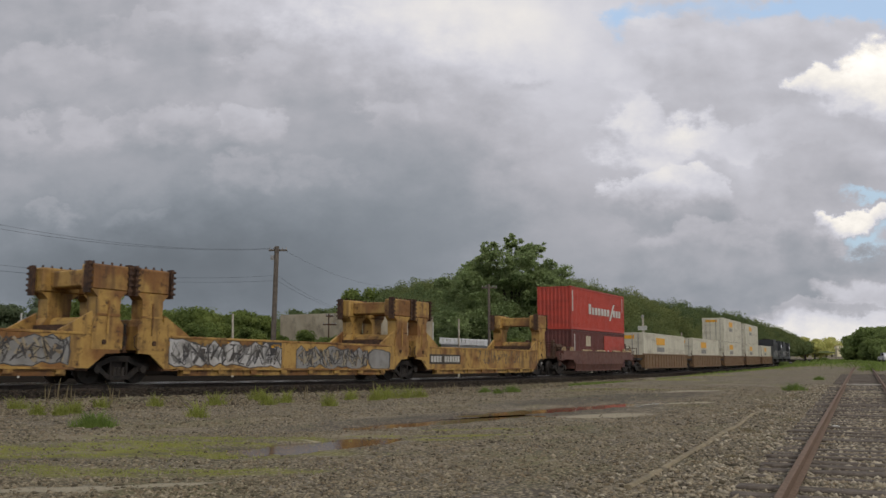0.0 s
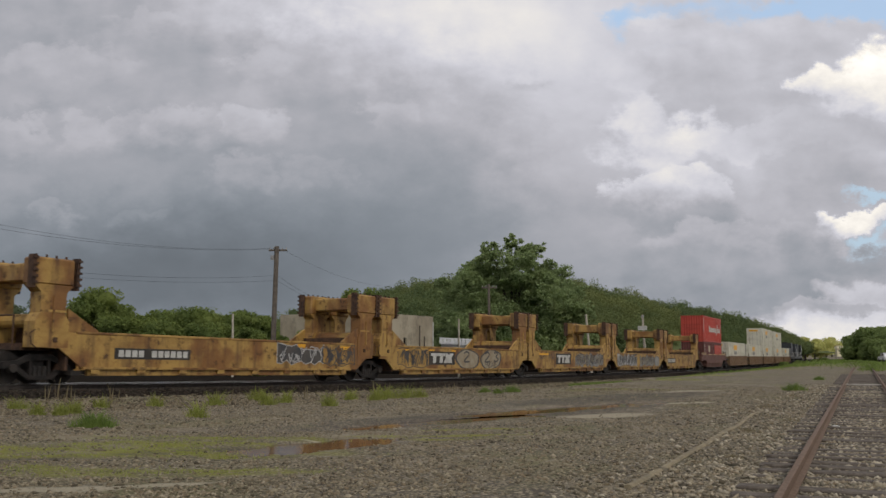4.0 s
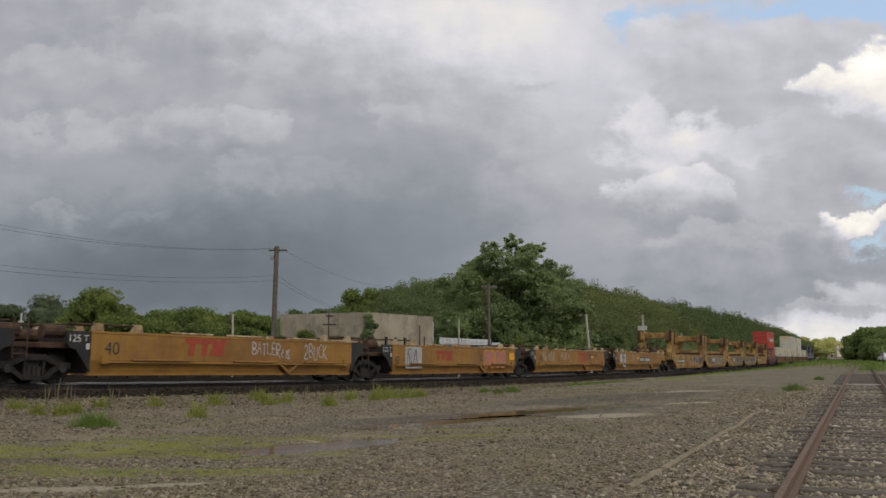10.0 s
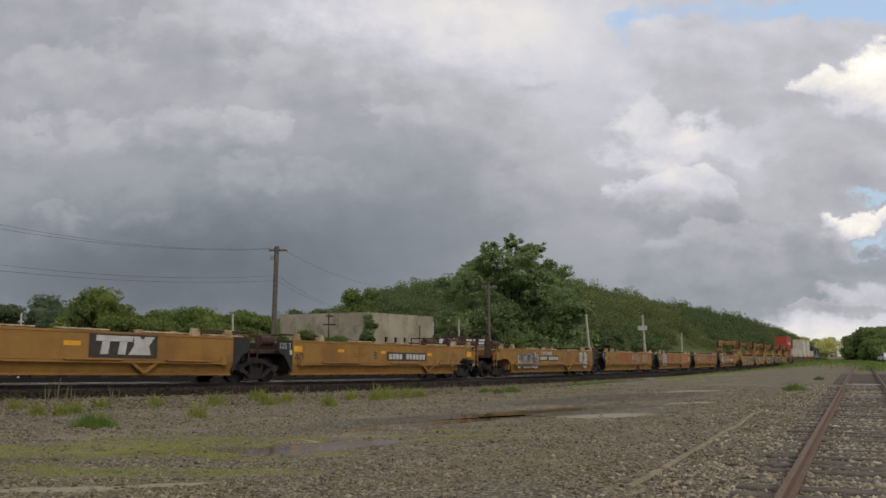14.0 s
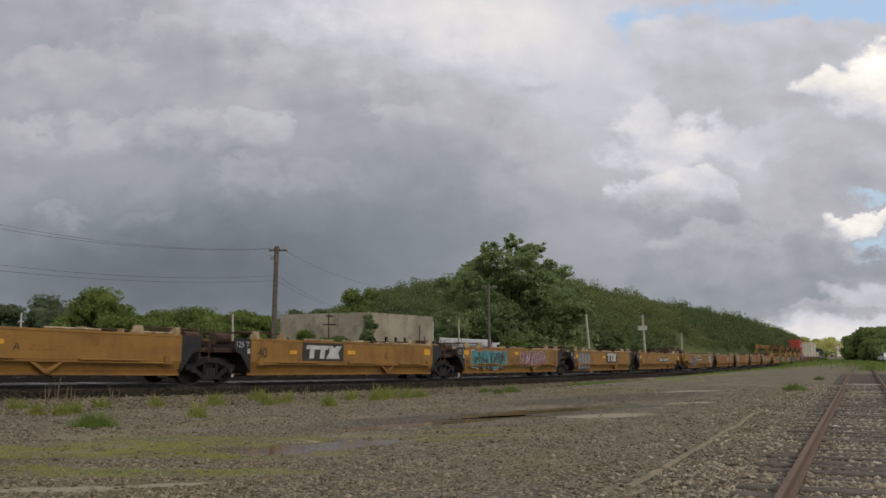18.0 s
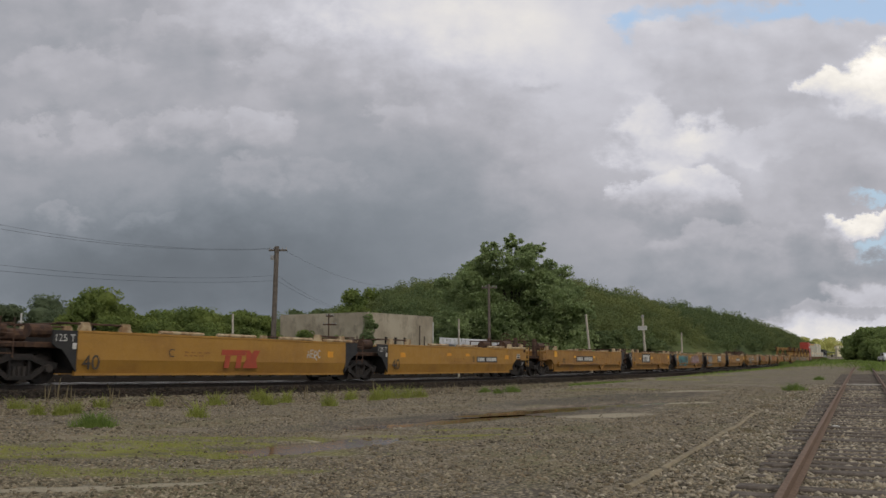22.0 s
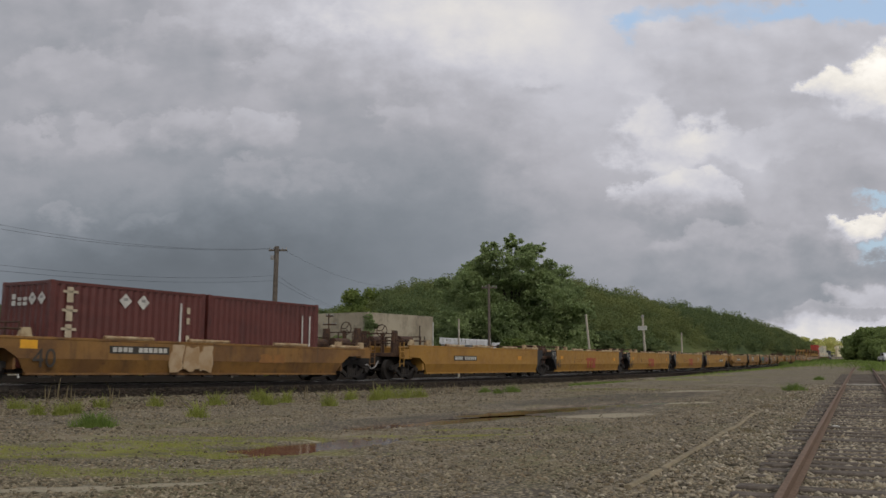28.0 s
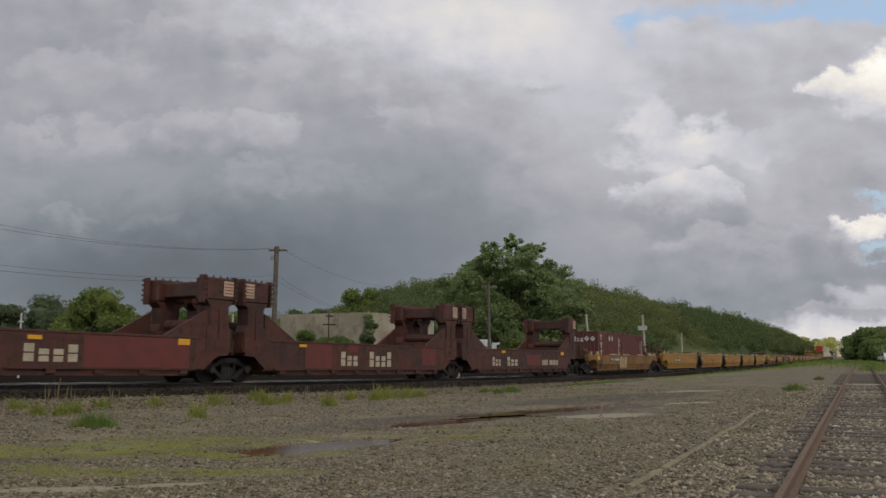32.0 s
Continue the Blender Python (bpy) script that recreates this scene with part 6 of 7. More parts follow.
def container(length, high, material, label, ribs=True, wide=2.438):
    """A steel box: corrugated sides and ends, corner posts and castings, rails and roof."""
    u = thing("shipping_container", label, "container", "containers on the train")
    a, b = length / 2, wide / 2
    period, deep = (0.28, 0.036) if ribs else (0.62, 0.012)

    def corrugated(x0, x1, z0, z1):
        """Outline in x against depth, swept up."""
        pts = []
        n = max(1, round((x1 - x0) / period))
        st = (x1 - x0) / n
        for k in range(n):
            x = x0 + k * st
            pts += [(x, 0), (x + st * 0.25, 0), (x + st * 0.5, deep), (x + st * 0.75, deep)]
        pts.append((x1, 0))
        bm = fresh()
        lo = [bm.verts.new((x, d, z0)) for x, d in pts]
        hi = [bm.verts.new((x, d, z1)) for x, d in pts]
        lo2 = [bm.verts.new((x, 0.06, z0)) for x, d in (pts[0], pts[-1])]
        hi2 = [bm.verts.new((x, 0.06, z1)) for x, d in (pts[0], pts[-1])]
        for k in range(len(pts) - 1):
            bm.faces.new((lo[k], lo[k + 1], hi[k + 1], hi[k]))
        bm.faces.new((lo2[1], lo2[0], hi2[0], hi2[1]))
        return bm

    for s in (-1, 1):
        w = part("side_wall", corrugated(-a + 0.14, a - 0.14, 0.14, high - 0.1), material, u)
        w.matrix_basis = pose(0, s * (b - 0.012), 0, 0, 0, 0 if s < 0 else 180)
        e = part("end_wall", corrugated(-b + 0.14, b - 0.14, 0.14, high - 0.1), material, u)
        e.matrix_basis = pose(s * (a - 0.012), 0, 0, 0, 0, 90 * s)
        part("bottom_rail", box(fresh(), -a + 0.14, a - 0.14, *sorted((s * b, s * (b - 0.1))), 0.0, 0.15), material, u)
        part("top_rail", box(fresh(), -a + 0.14, a - 0.14, *sorted((s * b, s * (b - 0.07))), high - 0.11, high - 0.02), material, u)
        part("end_rail", box(fresh(), *sorted((s * a, s * (a - 0.08))), -b + 0.14, b - 0.14, high - 0.12, high - 0.02), material, u)
        part("end_sill", box(fresh(), *sorted((s * a, s * (a - 0.08))), -b + 0.14, b - 0.14, 0.0, 0.15), material, u)
        for y in (-1, 1):
            post = part("corner_post", box(fresh(), *sorted((s * a, s * (a - 0.15))), *sorted((y * b, y * (b - 0.15))), 0.0, high, 0.008), material, u)
    part("roof", box(fresh(), -a + 0.08, a - 0.08, -b + 0.06, b - 0.06, high - 0.06, high - 0.03), material, u)
    part("floor", box(fresh(), -a + 0.1, a - 0.1, -b + 0.1, b - 0.1, 0.05, 0.12), BLACK, u)
    return u


def diamond(owner, x, y, z, r, turn=0):
    bm = fresh()
    prism(bm, [(-r, 0), (0, -r), (r, 0), (0, r)], -0.004, 0.0)
    d = part("placard", bm, WHITE, owner, "white diamond placard")
    d.matrix_basis = pose(x, y, z, 0, 0, turn)
    bm = fresh()
    box(bm, -r * 0.35, r * 0.35, -0.008, -0.004, 0.0, r * 0.4)
    part("symbol", bm, GREY_SPRAY, d)


def locomotive(label):
    u = thing("locomotive", label, "locomotive", "locomotives")
    part("frame", box(fresh(), -10.6, 10.6, -1.5, 1.5, 1.0, 1.45, 0.03), LOCO_BLACK, u)
    part("hood", box(fresh(), -9.4, 6.2, -0.9, 0.9, 1.45, 4.2, 0.08), LOCO_BLACK, u)
    part("radiator", prism(fresh(), [(-9.6, 3.4), (-5.2, 3.4), (-5.0, 4.55), (-9.7, 4.55)], -1.5, 1.5), LOCO_BLACK, u)
    part("cab", prism(fresh(), [(6.2, 1.45), (8.6, 1.45), (8.6, 3.3), (8.2, 4.35), (6.2, 4.45)], -1.5, 1.5), LOCO_BLACK, u)
    for y in (-1.505, 1.485):
        for x in (6.5, 7.4):
            part("cab_window", box(fresh(), x, x + 0.7, y, y + 0.02, 3.1, 3.8), CAR_GLASS, u)
    part("nose", box(fresh(), 8.6, 9.9, -0.8, 0.8, 1.45, 2.9, 0.1), LOCO_BLACK, u)
    part("fuel_tank", box(fresh(), -2.6, 2.6, -1.35, 1.35, 0.3, 1.0, 0.12), BLACK, u)
    for k in range(3):
        part("fan", rod(fresh(), (-8.6 + 1.4 * k, 0, 4.55), (-8.6 + 1.4 * k, 0, 4.72), 0.6, 0.6, 14), BLACK, u)
    part("exhaust", box(fresh(), -1.0, 0.2, -0.35, 0.35, 4.2, 4.5), BLACK, u)
    for s in (-1, 1):
        bm = fresh()
        for k in range(9):
            rod(bm, (-9.4 + 1.9 * k, s * 1.45, 1.45), (-9.4 + 1.9 * k, s * 1.45, 2.5), 0.02, 0.02, 5)
        rod(bm, (-9.4, s * 1.45, 2.5), (6.0, s * 1.45, 2.5), 0.02, 0.02, 5)
        part("handrail", bm, WHITE, u)
        truck(u, s * 7.6)
        truck(u, s * 5.9)
        part("pilot", box(fresh(), *span(s, 10.3, 10.7), -1.4, 1.4, 0.2, 1.2), LOCO_BLACK, u)
    return u


# where each unit's two ends stand along the train; the head of the train has the largest numbers
TRAIN = {}


MADE = {}


def unit(key, rear_at, front_at, kind, *spec):
    """A unit of this kind; alike units are copies of the first."""
    length = round((front_at - rear_at) * 1.012, 2)
    sig = (kind, spec, round(length * 2) / 2)
    if sig not in MADE:
        MADE[sig] = kind(length, *spec)
        TRAIN[key] = (MADE[sig], rear_at, front_at)
    else:
        TRAIN[key] = (copy_thing(MADE[sig], Matrix()), rear_at, front_at)


def rake(name, ends, kind, tail):
    """A car of several units that share their inner trucks."""
    for k, (f, r) in enumerate(zip(ends, ends[1:])):
        front = "coupler" if k == 0 else "joint"
        rear = "coupler" if k == len(ends) - 2 else "joint"
        unit(name + str(k + 1), r, f, kind, front, rear, *tail)


rake("W", [358.3, 337.3, 316.3, 295.6, 275.3, 254.3], ribbed_unit, (BROWN_CAR, "brown ribbed well wagon loaded with white containers"))
unit("R1", 235.7, 254.3, well_unit, "coupler", "coupler", OXIDE_CAR, "oxide red well wagon carrying two stacked containers", False, 4.3)
rake("D", [235.7, 218.6, 202.55, 186.85, 171.15, 153.25], bulkhead_unit, (YELLOW_OLD, RUSTY, "rusty yellow well wagon with tall bulkheads and graffiti"))
rake("E", [153.25, 135.3, 119.45, 103.75, 87.85, 69.5], well_unit, (YELLOW, "faded yellow empty well wagon with graffiti", True))
rake("F", [69.5, 52.02, 36.38, 20.45, 4.78, -13.95], well_unit, (YELLOW, "orange yellow empty well wagon", True))
rake("G", [-13.95, -31.5, -47.4, -63.5, -79.75, -97.6], well_unit, (YELLOW_NEW, "bright yellow empty well wagon with red lettering", False))
unit("H1", -118.6, -97.6, well_unit, "coupler", "coupler", YELLOW_DIM, "stained yellow well wagon carrying maroon containers", False, 3.6, 1.30)
rake("I", [-118.6, -136.44, -152.27, -168.35, -184.45, -202.15], bulkhead_unit, (MAROON, MAROON, "dark maroon well wagon with tall bulkheads"))
TRAIN["L1"] = (locomotive("black diesel locomotive at the head of the train"), 358.3, 380.3)
TRAIN["L2"] = (copy_thing(TRAIN["L1"][0], Matrix()), 380.3, 402.3)

# what rides on the train: thing, its middle along the train, its height over the rail
LOADS = []


def load(ob, middle, z):
    LOADS.append((ob, middle, z))
    return ob


def blocks(owner, x0, x1, z0, z1, n, material, y, name="brand_block", skip=(), label=""):
    """A word as plain bars of its size."""
    bm = fresh()
    st = (x1 - x0) / n
    random.seed(int(abs(x0) * 100) + n)
    for k in range(n):
        if k in skip:
            continue
        h = 1.0 if k == 0 or name == "number_bar" or (name == "brand_block" and n == 4 and k == 3) else 0.72
        if name == "brand_block" and n < 5:
            u0, u1, v1 = x0 + st * k + st * 0.12, x0 + st * (k + 1) - st * 0.2, z0 + (z1 - z0) * h
            mid = z0 + (v1 - z0) * 0.5
            box(bm, u0, u1, y - 0.006, y, z0, mid - 0.02)
            box(bm, u0, u1, y - 0.006, y, mid + 0.02, v1)
            continue
        box(bm, x0 + st * k + st * 0.10, x0 + st * (k + 1) - st * 0.14, y - 0.006, y, z0, z0 + (z1 - z0) * h)
    return part(name, bm, material, owner, label)


B = 1.219
red = load(container(12.19, 2.896, RED_BOX, "bright red forty foot container stacked on top"), 245.7, 2.99)
blocks(red, -2.6, 5.2, 1.15, 1.85, 11, WHITE, -B - 0.002, skip=(7,))
bm = fresh()
prism(bm, [(2.2, 0.85), (2.6, 0.85), (3.6, 2.1), (3.2, 2.1)], -B - 0.009, -B - 0.003)
part("brand_slash", bm, WHITE, red)
part("number_bar", box(fresh(), -5.95, -5.75, -B - 0.008, -B - 0.002, 1.2, 2.6), WHITE, red)
part("number_bar", box(fresh(), 5.5, 5.62, -B - 0.008, -B - 0.002, 1.6, 2.7), WHITE, red)
low_box = load(container(12.19, 2.591, MAROON_BOX, "maroon forty foot container standing in a well"), 245.7, 0.39)
part("repaint", box(fresh(), 0.9, 5.9, -B - 0.008, -B - 0.002, 0.7, 2.3), RED_BOX, low_box, "bright red repainted panel")
blocks(low_box, 1.6, 5.5, 0.85, 1.25, 9, WHITE, -B - 0.010)
part("number_bar", box(fresh(), -5.6, -5.45, -B - 0.008, -B - 0.002, 1.0, 2.3), WHITE, low_box)
part("crest", box(fresh(), -3.2, -2.2, -B - 0.008, -B - 0.002, 1.5, 2.2), CREAM, low_box)

tex = load(container(6.058, 2.591, MAROON_BOX, "maroon twenty foot container with white placards"), -111.3, 0.42)
bm = fresh()
for k in range(3):
    z = 1.95 - 0.56 * k
    box(bm, -2.48, -2.26, -B - 0.008, -B - 0.002, z, z + 0.46)
    box(bm, -2.62, -2.10, -B - 0.008, -B - 0.002, z + 0.28, z + 0.36)
part("brand_mark", bm, CREAM, tex)
diamond(tex, -0.35, -B - 0.003, 2.12, 0.24)
diamond(tex, 0.35, -B - 0.003, 2.12, 0.24)
part("number_bar", box(fresh(), 1.9, 1.98, -B - 0.008, -B - 0.002, 0.6, 2.2), WHITE, tex)
for z in (1.85, 1.5, 0.9):
    part("number_bar", box(fresh(), 2.2, 2.34, -B - 0.008, -B - 0.002, z, z + 0.22), CREAM, tex)
mark = blocks(tex, -0.75, 0.1, 1.85, 2.2, 3, WHITE, 0)
mark.matrix_basis = pose(-3.035, -0.05, 0, 0, 0, -90)
diamond(tex, -3.034, -0.35, 2.05, 0.2, -90)
diamond(tex, -3.034, -0.8, 2.05, 0.2, -90)
tex2 = load(container(6.058, 2.591, MAROON_BOX, "plain maroon twenty foot container"), -105.2, 0.42)
part("number_bar", box(fresh(), 2.0, 2.08, -B - 0.008, -B - 0.002, 0.6, 2.1), WHITE, tex2)
part("number_bar", box(fresh(), 2.45, 2.53, -B - 0.008, -B - 0.002, 0.9, 2.1), WHITE, tex2)

white = load(container(16.15, 2.896, WHITE_BOX, "white fifty three foot container with yellow marks", False, 2.59), 265.2, 0.38)
part("brand_patch", box(fresh(), -3.6, -0.4, -1.303, -1.297, 1.9, 2.5), STRIPE, white)
part("brand_bar", box(fresh(), -3.4, -0.6, -1.303, -1.297, 1.3, 1.7), GREY_SPRAY, white)
p = part("door_mark", box(fresh(), -0.9, 0.5, -0.006, 0.0, 2.35, 2.65), STRIPE, white)
p.matrix_basis = pose(-8.077, 0, 0, 0, 0, -90)
for k in (-0.85, -0.35, 0.35, 0.85):
    part("door_bar", rod(fresh(), (-8.1, k, 0.15), (-8.1, k, 2.75), 0.025, 0.025, 6), PORCELAIN, white)
for mid, z in ((285.7, 0.38), (306.2, 0.38), (306.2, 3.28), (327.0, 0.38), (327.0, 3.28), (348.0, 0.38)):
    load(copy_thing(white, Matrix()), mid, z)


# ---- lettering, marks and spray paint on the wagons ----
def ribbon(bm, pts, thick, y, smooth_=True):
    """A sprayed line of even width through the points (x, z)."""
    path = pts
    if smooth_ and len(pts) > 2:
        path = []
        ext = [pts[0]] + list(pts) + [pts[-1]]
        for a, b, c, d in zip(ext, ext[1:], ext[2:], ext[3:]):
            for k in range(4):
                t = k / 4
                path.append(tuple(0.5 * (2 * b[i] + (c[i] - a[i]) * t + (2 * a[i] - 5 * b[i] + 4 * c[i] - d[i]) * t * t + (3 * b[i] - a[i] - 3 * c[i] + d[i]) * t ** 3) for i in (0, 1)))
        path.append(pts[-1])
    rows = []
    for k, (px, pz) in enumerate(path):
        q, r = path[max(0, k - 1)], path[min(len(path) - 1, k + 1)]
        dx, dz = r[0] - q[0], r[1] - q[1]
        ln = math.hypot(dx, dz) or 1.0
        ox, oz = -dz / ln * thick / 2, dx / ln * thick / 2
        rows.append((bm.verts.new((px - ox, y, pz - oz)), bm.verts.new((px + ox, y, pz + oz))))
    for (a, b), (c, d) in zip(rows, rows[1:]):
        bm.faces.new((a, c, d, b))


def strokes(owner, x0, x1, z0, z1, seed, material, y, thick=0.05, n=26, name="spray_line"):
    """Looping sprayed lines with no letters in them."""
    rng = np.random.default_rng(seed)
    bm = fresh()
    w, h = x1 - x0, z1 - z0
    letters = max(2, int(w / (h * 0.55)))
    for k in range(letters):
        cx = x0 + w * (k + 0.5) / letters
        pts = []
        for q in range(6):
            pts.append((min(x1, max(x0, cx + w / letters * rng.uniform(-0.55, 0.55))), z0 + h * (rng.uniform(0.05, 0.95) if q % 2 else rng.choice((0.06, 0.5, 0.94)))))
        ribbon(bm, pts, thick, y - 0.0008 * (k % 3), k % 3 != 0)
    return part(name, bm, material, owner, "", "stuff")


GLYPHS = {"V": [[(0, 1), (0.5, 0), (1, 1)]], "O": [[(0.5, 1), (0, 0.7), (0.1, 0.1), (0.7, 0), (1, 0.5), (0.8, 0.95), (0.45, 1)]], "A": [[(0, 0), (0.5, 1), (1, 0)], [(0.15, 0.4), (0.9, 0.4)]], "H": [[(0, 1), (0, 0)], [(1, 1), (1, 0)], [(-0.3, 0.5), (1, 0.5)]], "T": [[(0, 1), (1, 1)], [(0.5, 1), (0.5, 0)]], "E": [[(1, 1), (0, 1), (0, 0), (1, 0)], [(0, 0.5), (0.8, 0.5)]], "R": [[(0, 0), (0, 1), (0.9, 0.9), (0.8, 0.5), (0, 0.45), (1.1, -0.2)]], "P": [[(0, 0), (0, 1), (0.9, 0.9), (0.8, 0.5), (0, 0.45)]], "L": [[(0, 1), (0, 0), (0.9, 0)]], "Z": [[(0, 1), (1, 1), (0, 0), (1, 0.05)]], "4": [[(0.2, 1), (0, 0.4), (1, 0.4)], [(0.8, 1), (0.8, 0)]], "B": [[(0, 0), (0, 1), (0.8, 0.85), (0.7, 0.55), (0, 0.5), (0.95, 0.35), (0.85, 0.05), (0, 0)]], "U": [[(0, 1), (0.05, 0.15), (0.5, 0), (0.9, 0.15), (1, 1)]], "C": [[(1, 0.85), (0.5, 1), (0, 0.5), (0.5, 0), (1, 0.15)]], "K": [[(0, 1), (0, 0)], [(0.9, 1), (0, 0.45), (1.1, -0.1)]], "N": [[(0, 0), (0, 1), (0.9, 0), (0.9, 1)]], "I": [[(0.5, 1), (0.5, 0)]], "J": [[(0.8, 1), (0.8, 0.2), (0.4, 0), (0, 0.2)]], "2": [[(0, 0.8), (0.5, 1), (0.9, 0.7), (0, 0), (1, 0)]], "3": [[(0, 0.95), (0.9, 0.95), (0.4, 0.55), (0.95, 0.3), (0.4, 0), (0, 0.15)]]}


def hand_letters(owner, body, x0, x1, z0, z1, material, y, thick=0.045):
    """Letters drawn by hand with a spray can."""
    bm = fresh()
    step = (x1 - x0) / len(body)
    for k, ch in enumerate(body):
        for line in GLYPHS.get(ch, ()):
            lean = 0.04 * math.sin(3.1 * k)
            ribbon(bm, [(x0 + step * (k + 0.08 + 0.74 * px), z0 + (z1 - z0) * (0.08 * math.sin(2.3 * k) + 0.06 + 0.8 * pz) + lean * px) for px, pz in line], thick, y - 0.0008 * (k % 2), ch in "OR23PBUCJ")
    return part("spray_letters", bm, material, owner, "thin white sprayed letters")


def blobs(owner, x0, x1, z0, z1, seed, fill, edge, y, n=None, round_=0.5, square=0.55):
    """Fat outlined spray shapes, squarish and crowded, one part each."""
    rng = np.random.default_rng(seed)
    w, h = x1 - x0, z1 - z0
    n = n or max(2, int(w / (h * 0.62)))
    o = None
    for k in range(n):
        cx, cz = x0 + w * (k + 0.5) / n, (z0 + z1) / 2
        ph = rng.uniform(0, math.tau)
        lobes = int(rng.integers(2, 5))
        outline = None
        for grow, yy, mat, nm in ((1.0, y - 0.001 * (k % 2), edge, "spray_outline"), (0.88, y - 0.004 - 0.001 * (k % 2), fill, "spray_fill")):
            bm = fresh()
            vs = []
            for q in range(30):
                t = q * math.tau / 30
                e = square
                ct, st = math.copysign(abs(math.cos(t)) ** e, math.cos(t)), math.copysign(abs(math.sin(t)) ** e, math.sin(t))
                r = 1 + (1 - round_) * 0.16 * math.sin(lobes * t + ph) + (1 - round_) * 0.12 * math.sin((lobes + 3) * t + 2 * ph)
                px = cx + grow * r * (w / n) * 0.48 * ct + 0.04 * h * st
                pz = cz + (grow if grow == 1 else 0.9) * r * h * 0.5 * st
                vs.append(bm.verts.new((px, yy, min(z1, max(z0, pz)))))
            bm.faces.new(vs)
            ob = part(nm, bm, mat, outline or owner)
            outline = outline or ob
        o = o or outline
    return o


def mural(owner, x0, x1, z0, z1, seed, fill, edge, y):
    """One broad sprayed piece: ragged ground, dark wedges, heavy lines."""
    rng = np.random.default_rng(seed)
    w, h = x1 - x0, z1 - z0
    m = max(8, int(w / 0.28))
    base = None
    layers = [(0.0, y - 0.002, edge, "spray_outline"), (0.035, y - 0.004, fill, "spray_fill")]
    if fill in (TEAL_SPRAY, VIOLET_SPRAY):
        layers = [(-0.045, y, WHITE_SPRAY, "spray_halo"), (-0.01, y - 0.002, DARK_SPRAY, "spray_outline"), (0.03, y - 0.004, fill, "spray_fill")]
    for grow, yy, mat, nm in layers:
        r2 = np.random.default_rng(seed + 3)
        lo = [(x0 + w * k / m, z0 + h * 0.24 * r2.random() ** 1.5 + grow) for k in range(m + 1)]
        hi = [(x0 + w * k / m, z1 - h * 0.30 * r2.random() ** 1.5 - grow) for k in range(m + 1)]
        bm = fresh()
        bm.faces.new([bm.verts.new((px + (grow if k == 0 else -grow if k == m else 0), yy, pz)) for k, (px, pz) in enumerate(lo)] + [bm.verts.new((px + (grow if m - k == 0 else -grow if k == 0 else 0), yy, pz)) for k, (px, pz) in enumerate(hi[::-1])])
        ob = part(nm, bm, mat, base or owner)
        base = base or ob
    bm = fresh()
    letters = max(3, int(w / (h * 0.8)))
    for k in range(letters):
        cx = x0 + w * (k + 0.5 + rng.uniform(-0.25, 0.25)) / letters
        s = w / letters
        a = rng.uniform(-0.4, 0.0)
        b = rng.uniform(0.05, 0.4)
        vs = [(cx + s * a, z0 + h * rng.uniform(0.55, 0.92)), (cx + s * b, z0 + h * rng.uniform(0.45, 0.8)), (cx + s * rng.uniform(-0.4, 0.4), z0 + h * rng.uniform(0.08, 0.4))]
        bm.faces.new([bm.verts.new((min(x1 - 0.05, max(x0 + 0.05, px)), y - 0.006 - 0.0006 * (k % 2), pz)) for px, pz in vs])
        ribbon(bm, [(min(x1, cx + s * rng.uniform(0.2, 0.6)), z0 + h * 0.12), (min(x1, cx + s * rng.uniform(0.0, 0.8)), z0 + h * 0.5), (min(x1, cx + s * rng.uniform(0.1, 0.6)), z1 - h * 0.15)], 0.06, y - 0.008)
    if edge is WHITE_SPRAY:
        bm.free()
    else:
        part("spray_shading", bm, edge, base, "", "stuff")
    if fill in (WHITE_SPRAY, GREY_SPRAY):
        strokes(owner, x0 + 0.1, x1 - 0.1, z0 + 0.12 * h, z1 - 0.12 * h, seed + 9, TAN_SPRAY if fill is GREY_SPRAY else GREY_SPRAY, y - 0.0095, 0.09)
    strokes(owner, x0 + 0.1, x1 - 0.1, z0 + 0.12 * h, z1 - 0.12 * h, seed + 5, edge, y - 0.012, 0.045)
    if edge is not WHITE_SPRAY:
        strokes(owner, x0 + 0.1, x1 - 0.1, z0 + 0.2 * h, z1 - 0.1 * h, seed + 6, edge, y - 0.014, 0.03)
    return base


def small_print(key, x, z, wide):
    u = TRAIN[key][0]
    for k in range(2):
        blocks(u, x, x + wide * (1 - 0.25 * k), z - 0.11 * k, z - 0.11 * k + 0.055, 12, FADED_INK, -(W + 0.004), "stencil_bar", (2, 5, 8))


